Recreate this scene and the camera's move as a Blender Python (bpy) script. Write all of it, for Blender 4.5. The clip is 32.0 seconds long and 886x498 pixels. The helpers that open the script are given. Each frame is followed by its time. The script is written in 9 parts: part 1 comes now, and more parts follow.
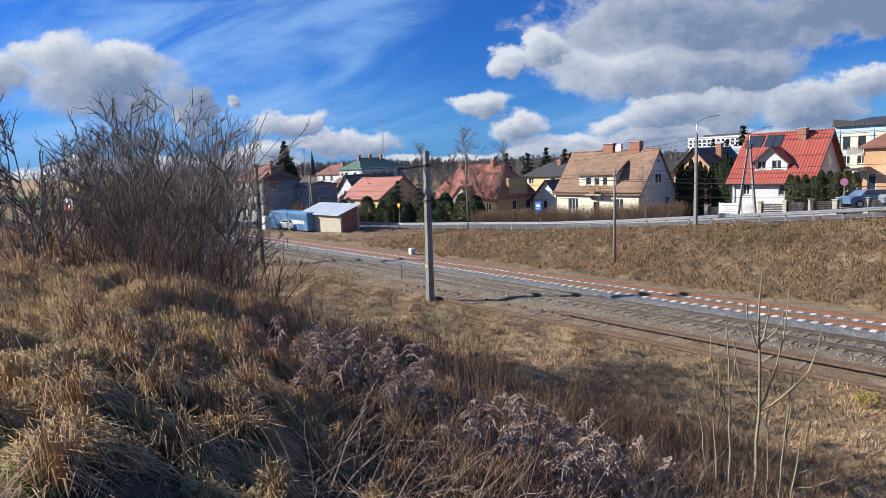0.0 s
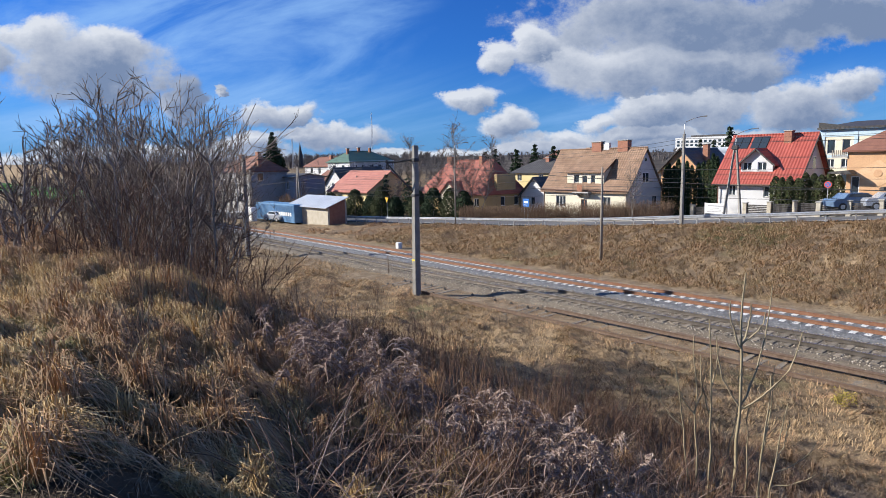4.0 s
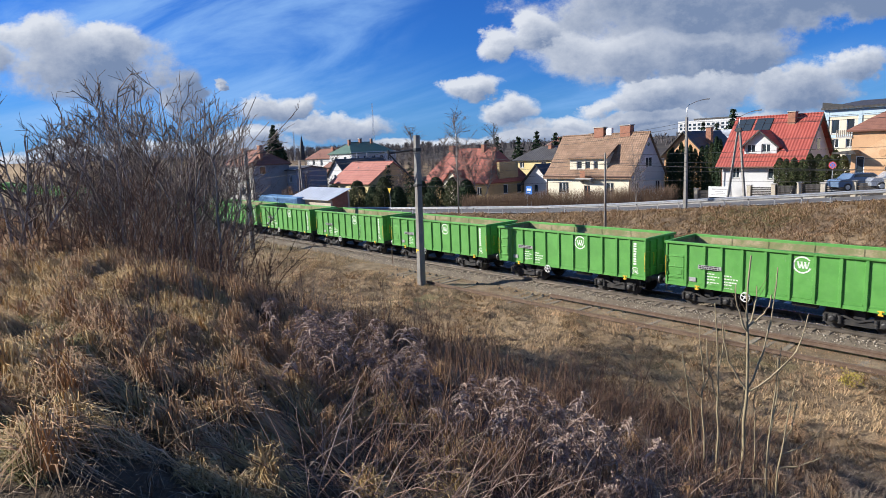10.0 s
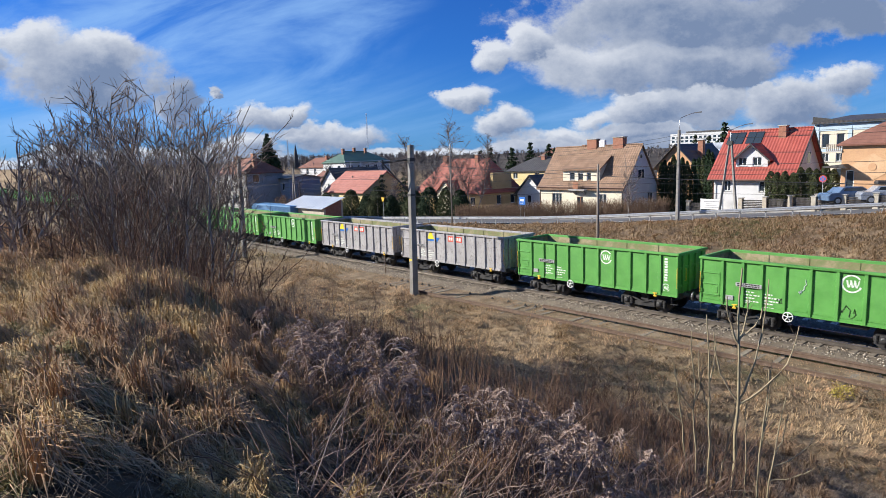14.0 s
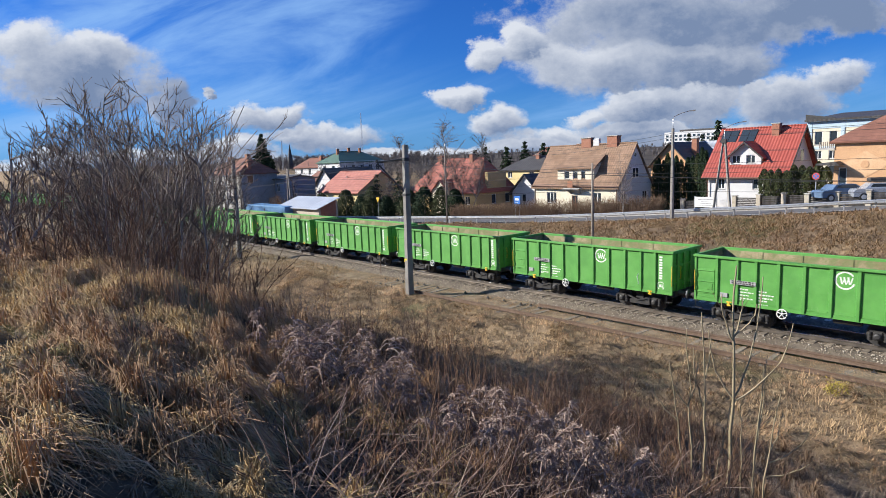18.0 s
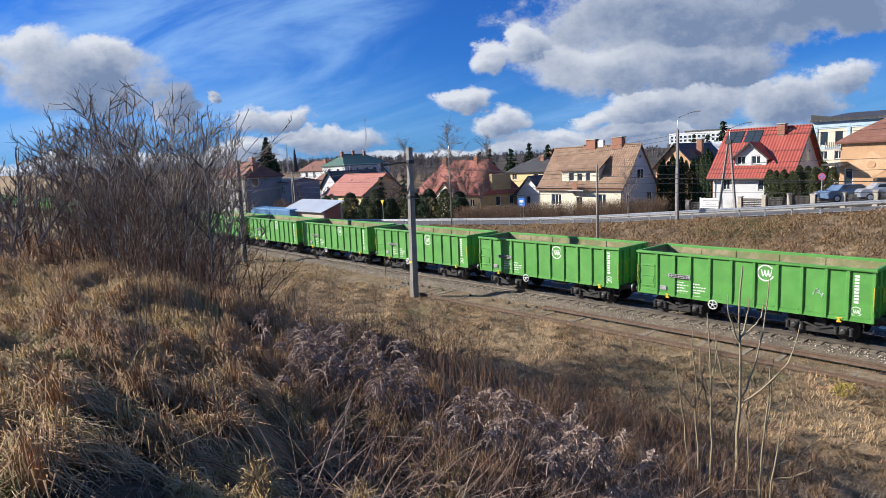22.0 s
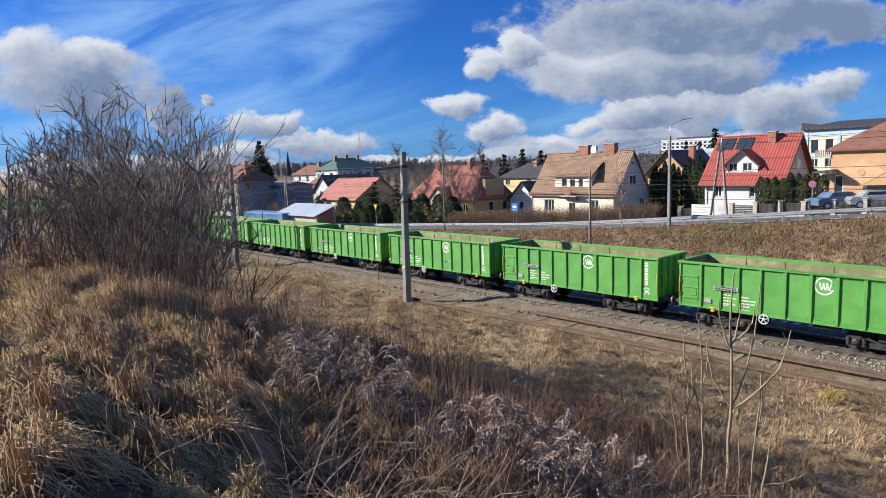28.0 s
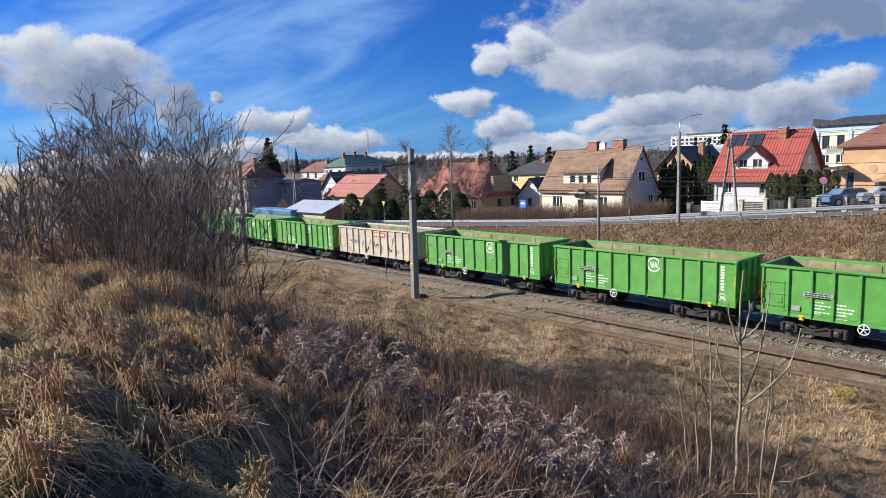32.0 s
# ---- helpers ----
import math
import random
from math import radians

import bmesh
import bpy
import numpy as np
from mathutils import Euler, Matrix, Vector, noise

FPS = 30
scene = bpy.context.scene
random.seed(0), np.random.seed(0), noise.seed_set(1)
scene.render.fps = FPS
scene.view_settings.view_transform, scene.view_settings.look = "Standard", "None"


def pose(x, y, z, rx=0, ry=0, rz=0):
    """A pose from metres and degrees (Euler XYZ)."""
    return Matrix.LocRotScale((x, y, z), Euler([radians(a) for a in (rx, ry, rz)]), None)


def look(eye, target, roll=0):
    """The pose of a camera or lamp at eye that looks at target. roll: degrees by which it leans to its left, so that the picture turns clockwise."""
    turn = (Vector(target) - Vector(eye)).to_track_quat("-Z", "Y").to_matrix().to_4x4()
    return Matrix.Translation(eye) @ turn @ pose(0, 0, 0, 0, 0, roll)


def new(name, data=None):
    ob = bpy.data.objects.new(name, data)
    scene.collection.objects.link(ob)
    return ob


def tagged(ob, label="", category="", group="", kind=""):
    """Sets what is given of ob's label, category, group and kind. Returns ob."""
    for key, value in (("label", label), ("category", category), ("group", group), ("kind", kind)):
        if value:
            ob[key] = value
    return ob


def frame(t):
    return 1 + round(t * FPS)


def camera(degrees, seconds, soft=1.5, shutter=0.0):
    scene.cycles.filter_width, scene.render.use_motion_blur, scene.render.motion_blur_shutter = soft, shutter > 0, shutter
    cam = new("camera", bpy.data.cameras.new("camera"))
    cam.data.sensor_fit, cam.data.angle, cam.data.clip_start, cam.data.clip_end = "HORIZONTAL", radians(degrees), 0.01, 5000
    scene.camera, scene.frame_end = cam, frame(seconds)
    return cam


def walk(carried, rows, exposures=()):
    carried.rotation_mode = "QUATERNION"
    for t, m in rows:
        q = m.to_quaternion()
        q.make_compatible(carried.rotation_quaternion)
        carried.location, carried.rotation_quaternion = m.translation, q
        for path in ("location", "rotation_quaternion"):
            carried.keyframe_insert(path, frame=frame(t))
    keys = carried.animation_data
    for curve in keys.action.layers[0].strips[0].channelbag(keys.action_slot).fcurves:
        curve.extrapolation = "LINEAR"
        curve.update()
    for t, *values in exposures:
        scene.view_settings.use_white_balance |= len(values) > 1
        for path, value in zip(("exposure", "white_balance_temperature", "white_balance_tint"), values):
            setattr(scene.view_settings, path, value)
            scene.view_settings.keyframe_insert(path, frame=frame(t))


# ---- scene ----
# World axes: x along the railway (the way the train goes), y away from the viewer, z up from the rail heads.
EYE = (0.0, 0.0, 7.82)
TURNS = [(0, 82.504, 2.329, 49.802), (0.5, 82.571, 2.148, 49.662), (1, 82.562, 2.083, 49.541), (1.5, 82.423, 1.578, 49.569), (2, 82.161, 1.705, 49.363), (2.5,
         82.146, 1.695, 49.134), (3, 82.174, 1.307, 48.953), (3.5, 81.994, 1.237, 48.856), (5.5, 82.165, 0.892, 48.612), (6, 82.042, 1.636, 48.865), (6.5,
         81.844, 1.877, 49.036), (7, 81.713, 2.125, 48.994), (7.5, 81.641, 2.384, 48.999), (8, 81.583, 2.441, 48.995), (8.5, 81.386, 2.710, 49.016), (9,
         81.237, 2.864, 49.052), (9.5, 81.109, 2.766, 49.035), (10, 81.047, 2.439, 48.956), (10.5, 81.076, 2.073, 48.990), (11, 81.200, 2.190, 48.957), (11.5,
         81.484, 2.408, 48.799), (12, 81.572, 2.292, 48.711), (12.5, 81.596, 1.952, 48.703), (13, 81.708, 2.092, 48.625), (13.5, 82.026, 2.092, 48.553), (14,
         81.922, 1.873, 48.395), (14.5, 81.701, 1.820, 48.233), (16.5, 81.851, 2.251, 47.973), (17, 81.890, 2.163, 47.914), (17.5, 81.921, 2.240, 47.901), (18,
         81.863, 2.184, 47.912), (18.5, 81.772, 2.310, 48.105), (19, 81.758, 2.430, 48.133), (19.5, 81.849, 2.314, 48.081), (20, 81.865, 2.238, 48.126), (20.5,
         81.930, 2.276, 48.152), (21, 82.009, 2.309, 48.246), (21.5, 82.082, 2.559, 48.257), (22, 82.089, 2.479, 48.304), (22.5, 82.092, 2.471, 48.404), (23,
         82.251, 2.486, 48.428), (23.5, 82.290, 2.593, 48.373), (24, 82.258, 2.593, 48.283), (24.5, 82.244, 2.522, 48.187), (25, 82.394, 2.507, 48.168), (25.5,
         82.487, 2.412, 48.069), (27.5, 82.755, 2.116, 47.753), (28, 82.509, 2.085, 47.709), (28.5, 82.486, 1.959, 47.807), (29, 82.463, 1.891, 47.866), (29.5,
         82.415, 1.824, 47.759), (30, 82.274, 1.844, 47.762), (30.5, 82.142, 1.839, 47.750), (31, 82.138, 2.015, 47.792), (31.5, 82.191, 1.936, 48.000), (32,
         82.229, 2.149, 48.435)]
cam = camera(70.37, 32.0, soft=0.5, shutter=0.06)
walk(cam, [(t, pose(*EYE, rx, ry, rz)) for t, rx, ry, rz in TURNS])

# ---- light ----
SUN_WAY = Vector((0.76, 0.65, 0.0)).normalized()   # the way shadows fall on level ground
SUN_UP = radians(27.0)
sun = new("sun", bpy.data.lights.new("sun", "SUN"))
sun.data.energy, sun.data.angle, sun.data.color = 4.3, radians(0.55), (1.0, 0.95, 0.87)
sun.matrix_world = look((-40, -30, 40), Vector((-40, -30, 40)) + SUN_WAY * math.cos(SUN_UP) - Vector((0, 0, math.sin(SUN_UP))))
scene.view_settings.exposure = 0.97


class Nodes:
    """Short hand for node trees: values and sockets go in, sockets come out."""

    def __init__(self, tree):
        self.tree = tree

    def add(self, kind, **sets):
        n = self.tree.nodes.new(kind)
        for k, v in sets.items():
            if k == "data_type":
                n.data_type = v
            elif k == "blend_type":
                n.blend_type = v
            elif k == "operation":
                n.operation = v
            elif k == "clamp":
                n.use_clamp = v
        return n

    def put(self, socket, v):
        if isinstance(v, bpy.types.NodeSocket):
            self.tree.links.new(v, socket)
        elif isinstance(v, (tuple, list)) and len(v) == 3 and socket.type == "RGBA":
            socket.default_value = (*v, 1)
        else:
            socket.default_value = v

    def m(self, op, a, b=0.0, c=0.0, clamp=False):
        n = self.add("ShaderNodeMath", operation=op, clamp=clamp)
        for s, v in zip(n.inputs, (a, b, c)):
            self.put(s, v)
        return n.outputs[0]

    def noise(self, vec, scale, detail=4.0, rough=0.55, warp=0.0):
        n = self.add("ShaderNodeTexNoise")
        if vec is not None:
            self.put(n.inputs["Vector"], vec)
        for k, v in (("Scale", scale), ("Detail", detail), ("Roughness", rough), ("Distortion", warp)):
            self.put(n.inputs[k], v)
        return n.outputs["Fac"]

    def ramp(self, v, lo, hi, a=0.0, b=1.0):
        n = self.add("ShaderNodeMapRange")
        n.interpolation_type = "SMOOTHSTEP"
        for s, x in zip(n.inputs, (v, lo, hi, a, b)):
            self.put(s, x)
        return n.outputs[0]

    def mix(self, f, a, b, blend="MIX"):
        n = self.add("ShaderNodeMix", data_type="RGBA", blend_type=blend)
        self.put(n.inputs[0], f)
        self.put(n.inputs[6], a)
        self.put(n.inputs[7], b)
        return n.outputs[2]

    def xyz(self, v):
        n = self.add("ShaderNodeSeparateXYZ")
        self.put(n.inputs[0], v)
        return n.outputs

    def vec(self, x, y, z):
        n = self.add("ShaderNodeCombineXYZ")
        for s, v in zip(n.inputs, (x, y, z)):
            self.put(s, v)
        return n.outputs[0]


def make_sky():
    world = bpy.data.worlds.new("sky")
    scene.world = world
    world.use_nodes = True
    world.node_tree.nodes.clear()
    n = Nodes(world.node_tree)
    sky = n.add("ShaderNodeTexSky")
    sky.sky_type, sky.sun_disc = "NISHITA", False
    sky.sun_elevation, sky.sun_rotation = SUN_UP, math.atan2(-SUN_WAY.x, -SUN_WAY.y)
    sky.air_density, sky.dust_density, sky.ozone_density = 1.0, 0.4, 2.5
    blue = n.mix(1.0, sky.outputs[0], (0.0080, 0.0262, 0.0640), "MULTIPLY")
    d = n.add("ShaderNodeTexCoord").outputs["Generated"]
    x, y, z = n.xyz(d)
    # plan of the clouds: slopes across and up, seen along the bearing of the view
    yaw = radians(48.9)
    fwd = n.m("ADD", n.m("MULTIPLY", x, -math.sin(yaw)), n.m("MULTIPLY", y, math.cos(yaw)))
    side = n.m("ADD", n.m("MULTIPLY", x, math.cos(yaw)), n.m("MULTIPLY", y, math.sin(yaw)))
    front = n.m("MAXIMUM", fwd, 0.05)
    u, v = n.m("DIVIDE", side, front), n.m("DIVIDE", z, front)
    w1 = n.m("SUBTRACT", n.noise(n.vec(u, n.m("MULTIPLY", v, 1.5), 0.0), 7.0, 8.0, 0.62), 0.5)
    # heaps: centre across, centre up, half width, half height, how bright
    heaps = ((-0.535, 0.148, 0.135, 0.056, 0.42), (-0.593, 0.193, 0.067, 0.036, 0.75), (-0.500, 0.185, 0.045, 0.032, 0.7), (-0.405, 0.108, 0.038, 0.040, 0.2), (-0.687, 0.155, 0.054, 0.040, 0.5),
             (-0.265, 0.080, 0.067, 0.023, 0.5), (-0.169, 0.046, 0.081, 0.020, 0.45), (-0.304, 0.029, 0.063, 0.016, 0.55), (-0.346, 0.118, 0.010, 0.010, 0.2),
             (0.385, 0.201, 0.243, 0.056, 0.32), (0.274, 0.139, 0.130, 0.050, 0.62), (0.429, 0.124, 0.126, 0.045, 0.40), (0.083, 0.160, 0.040, 0.024, 0.8), (0.144, 0.174, 0.038, 0.030, 0.75),
             (0.589, 0.205, 0.153, 0.034, 0.25), (0.046, 0.096, 0.043, 0.019, 0.7), (0.115, 0.050, 0.054, 0.027, 0.6), (0.247, 0.053, 0.040, 0.018, 0.75), (0.352, 0.063, 0.099, 0.034, 0.6),
             (0.447, 0.079, 0.054, 0.030, 0.7), (0.560, 0.067, 0.099, 0.034, 0.5), (0.649, 0.098, 0.054, 0.032, 0.6), (0.396, 0.022, 0.315, 0.020, 0.45), (0.2, 0.005, 0.7, 0.016, 0.5), (-0.5, 0.012, 0.3, 0.02, 0.5))

    def density(du, dv, tones=False):
        """How deep a line of sight lies in the cloud: soft heaps, torn at several scales; and how bright each heap is there."""
        pu, pv = n.m("ADD", u, du), n.m("ADD", v, dv)
        p = n.vec(pu, n.m("MULTIPLY", pv, 1.35), 0.4)
        warp = n.m("MULTIPLY", n.m("SUBTRACT", n.noise(p, 6.0, 6.0, 0.62), 0.5), 0.17)
        fine = n.m("SUBTRACT", n.noise(p, 11.0, 10.0, 0.66), 0.5)
        wu, wv = n.m("ADD", pu, warp), n.m("SUBTRACT", pv, n.m("MULTIPLY", warp, 0.6))
        best, tone = None, None
        for cu, cv, ru, rv, bright in heaps:
            a, b = n.m("MULTIPLY_ADD", wu, 1 / ru, -cu / ru), n.m("MULTIPLY_ADD", wv, 1 / rv, -cv / rv)
            e = n.m("SUBTRACT", 1.0, n.m("MULTIPLY_ADD", a, a, n.m("MULTIPLY", b, b)))
            if tones:
                mine = n.m("MULTIPLY_ADD", a, -0.16, n.m("MULTIPLY_ADD", b, 0.30 if bright > 0.35 else -0.10, bright))
                tone = mine if tone is None else n.m("MULTIPLY_ADD", n.ramp(n.m("SUBTRACT", e, best), -0.35, 0.35), n.m("SUBTRACT", mine, tone), tone)
            best = e if best is None else n.m("SMOOTH_MAX", best, e, 0.25)
        return n.m("ADD", n.m("MAXIMUM", best, -1.5), n.m("MULTIPLY_ADD", fine, 2.9, 0.18)), tone

    here, tone = density(0.0, 0.0, True)
    lit, _ = density(-0.009, 0.013)
    # far from the view: the same kind of scattered cloud
    other = n.m("SUBTRACT", n.noise(d, 3.0, 6.0, 0.6), 0.52)
    ahead = n.ramp(fwd, 0.25, 0.45)
    thick = n.m("ADD", n.m("MULTIPLY", n.ramp(here, -0.25, 0.65), ahead), n.m("MULTIPLY", n.ramp(other, 0.0, 0.12), n.m("SUBTRACT", 1.0, ahead)))
    thick = n.m("MULTIPLY", thick, n.ramp(z, -0.02, 0.01))
    # thin streaks high up
    su = n.m("ADD", n.m("MULTIPLY", u, 0.95), n.m("MULTIPLY", v, -0.3))
    sv = n.m("ADD", n.m("MULTIPLY", v, 0.95), n.m("MULTIPLY", u, -0.2))
    veil_noise = n.noise(n.vec(n.m("MULTIPLY", su, 1.6), n.m("MULTIPLY", sv, 7.0), 1.3), 1.9, 7.0, 0.6, 0.5)
    edge = n.ramp(n.m("ADD", n.m("SUBTRACT", u, n.m("MULTIPLY", v, 0.75)), n.m("MULTIPLY", w1, 0.10)), -0.26, -0.15, 1.0, 0.0)
    low = n.ramp(v, 0.17, 0.07)
    veil = n.m("MULTIPLY", n.ramp(veil_noise, 0.34, 0.74), n.m("MAXIMUM", n.m("MULTIPLY", edge, 0.75), n.m("MULTIPLY", low, 0.5)))
    veil = n.m("MULTIPLY", veil, n.ramp(z, 0.0, 0.06))
    rim = n.m("MULTIPLY", n.m("SUBTRACT", here, lit), 0.36)
    thin = n.ramp(here, 0.1, 1.3, 0.06, -0.30)
    shade = n.m("ADD", n.m("ADD", n.m("ADD", tone, thin), rim), n.m("MULTIPLY", w1, 0.75), clamp=True)
    cloud = n.mix(shade, (0.100, 0.138, 0.220), (0.370, 0.392, 0.435))
    haze = n.ramp(z, 0.14, 0.0, 0.0, 0.5)
    out = n.mix(haze, blue, (0.085, 0.215, 0.44))
    out = n.mix(veil, out, (0.160, 0.285, 0.49))
    out = n.mix(thick, out, cloud)
    bg = n.add("ShaderNodeBackground")
    n.put(bg.inputs["Color"], out)
    bg.inputs["Strength"].default_value = 1.0
    o = n.add("ShaderNodeOutputWorld")
    n.tree.links.new(bg.outputs[0], o.inputs[0])


make_sky()

# ---- materials ----
def surface(name, a, b, scale=3.0, rough=0.8, bump=0.2, metal=0.0, fine=40.0, dirt=None, dirt_at=0.6, spread=0.0, wet=0.0, depth=0.02, coat=0.0):
    """Two tones by broad noise, a fine grain with relief, and patches of dirt. spread: how far pieces differ from one another."""
    mat = bpy.data.materials.new(name)
    mat.use_nodes = True
    n = Nodes(mat.node_tree)
    bsdf = mat.node_tree.nodes["Principled BSDF"]
    co = n.add("ShaderNodeTexCoord").outputs["Object"]
    broad = n.noise(co, scale, 5.0, 0.6)
    grain = n.noise(co, fine, 4.0, 0.6)
    col = n.mix(n.ramp(broad, 0.35, 0.65), a, b)
    col = n.mix(n.ramp(grain, 0.3, 0.75, 0.0, 0.35), col, tuple(c * 0.55 for c in a))
    if dirt:
        col = n.mix(n.m("MULTIPLY", n.ramp(n.noise(co, scale * 2.3, 7.0, 0.7, 0.5), dirt_at - 0.08, dirt_at + 0.1), 0.8), col, dirt)
    if spread:
        info = n.add("ShaderNodeObjectInfo").outputs["Random"]
        hsv = n.add("ShaderNodeHueSaturation")
        n.put(hsv.inputs["Value"], n.m("ADD", 1.0 - spread, n.m("MULTIPLY", info, 2 * spread)))
        n.put(hsv.inputs["Color"], col)
        col = hsv.outputs[0]
    n.put(bsdf.inputs["Base Color"], col)
    n.put(bsdf.inputs["Roughness"], n.ramp(grain, 0.2, 0.8, max(rough - 0.12, 0.02), min(rough + 0.1, 1.0)))
    bsdf.inputs["Metallic"].default_value = metal
    if bump:
        b_ = n.add("ShaderNodeBump")
        b_.inputs["Strength"].default_value, b_.inputs["Distance"].default_value = bump, depth
        n.put(b_.inputs["Height"], n.m("ADD", grain, broad))
        n.put(bsdf.inputs["Normal"], b_.outputs[0])
    return mat


def blades(name, tones, rough=0.75, gloss=0.25):
    """Leaves, stalks and twigs: every island takes a tone of its own."""
    mat = bpy.data.materials.new(name)
    mat.use_nodes = True
    n = Nodes(mat.node_tree)
    bsdf = mat.node_tree.nodes["Principled BSDF"]
    rnd = n.add("ShaderNodeNewGeometry").outputs["Random Per Island"]
    ramp = n.add("ShaderNodeValToRGB")
    els = ramp.color_ramp.elements
    els[0].color, els[1].color = (*tones[0], 1), (*tones[-1], 1)
    for i, t in enumerate(tones[1:-1]):
        els.new((i + 1) / (len(tones) - 1)).color = (*t, 1)
    n.put(ramp.inputs[0], rnd)
    n.put(bsdf.inputs["Base Color"], ramp.outputs[0])
    bsdf.inputs["Roughness"].default_value = rough
    bsdf.inputs["Specular IOR Level"].default_value = gloss
    return mat


def glass(name, tint=(0.03, 0.04, 0.05), rough=0.06, gloss=0.7):
    mat = bpy.data.materials.new(name)
    mat.use_nodes = True
    bsdf = mat.node_tree.nodes["Principled BSDF"]
    bsdf.inputs["Base Color"].default_value = (*tint, 1)
    bsdf.inputs["Roughness"].default_value = rough
    bsdf.inputs["Specular IOR Level"].default_value = gloss
    return mat


M_STEEL = surface("worn_rail_head", (0.16, 0.14, 0.12), (0.24, 0.21, 0.18), 2.0, 0.42, 0.1, 0.7)
M_SHINE = surface("polished_rail_head", (0.42, 0.42, 0.43), (0.5, 0.5, 0.5), 2.0, 0.28, 0.03, 1.0)
M_RUST = surface("rusty_steel", (0.19, 0.085, 0.045), (0.25, 0.125, 0.07), 6.0, 0.85, 0.3, 0.0, 60.0, (0.17, 0.07, 0.04))
M_OLDRUST = surface("old_brown_rust", (0.115, 0.072, 0.048), (0.17, 0.115, 0.08), 4.0, 0.85, 0.3, 0.0, 60.0, (0.11, 0.07, 0.05))
M_CONCRETE = surface("grey_concrete", (0.36, 0.34, 0.31), (0.46, 0.44, 0.41), 2.0, 0.85, 0.25, 0.0, 45.0, (0.26, 0.25, 0.23), spread=0.08)
M_SLEEPER = surface("pale_new_concrete", (0.62, 0.61, 0.58), (0.72, 0.71, 0.69), 3.0, 0.8, 0.15, 0.0, 50.0, (0.5, 0.48, 0.44), spread=0.08)
M_OLDWOOD = surface("weathered_sleeper", (0.19, 0.155, 0.115), (0.29, 0.24, 0.18), 5.0, 0.9, 0.5, 0.0, 30.0, (0.12, 0.10, 0.08), spread=0.25)
M_POLE = surface("pole_concrete", (0.20, 0.185, 0.165), (0.29, 0.275, 0.25), 1.2, 0.85, 0.3, 0.0, 50.0, (0.2, 0.19, 0.17))
M_WOODPOLE = surface("weathered_pole_wood", (0.20, 0.17, 0.14), (0.28, 0.24, 0.2), 2.0, 0.85, 0.4, 0.0, 60.0)
M_BLACK = surface("black_running_gear", (0.022, 0.022, 0.024), (0.04, 0.038, 0.036), 4.0, 0.55, 0.2, 0.0, 40.0, (0.075, 0.06, 0.045), 0.6)
M_WIRE = surface("dark_wire", (0.03, 0.03, 0.03), (0.05, 0.05, 0.05), 4.0, 0.5, 0.0)
M_ZINC = surface("galvanised_steel", (0.50, 0.51, 0.52), (0.62, 0.63, 0.64), 3.0, 0.42, 0.06, 0.75, 60.0, (0.4, 0.4, 0.4), 0.68)
M_ASPHALT = surface("grey_asphalt", (0.10, 0.10, 0.105), (0.14, 0.14, 0.14), 0.5, 0.85, 0.2, 0.0, 60.0, (0.075, 0.075, 0.08))
M_WHITE = surface("white_paint", (0.74, 0.74, 0.72), (0.8, 0.8, 0.78), 2.0, 0.5, 0.05)
M_GLASS = glass("dark_glass")

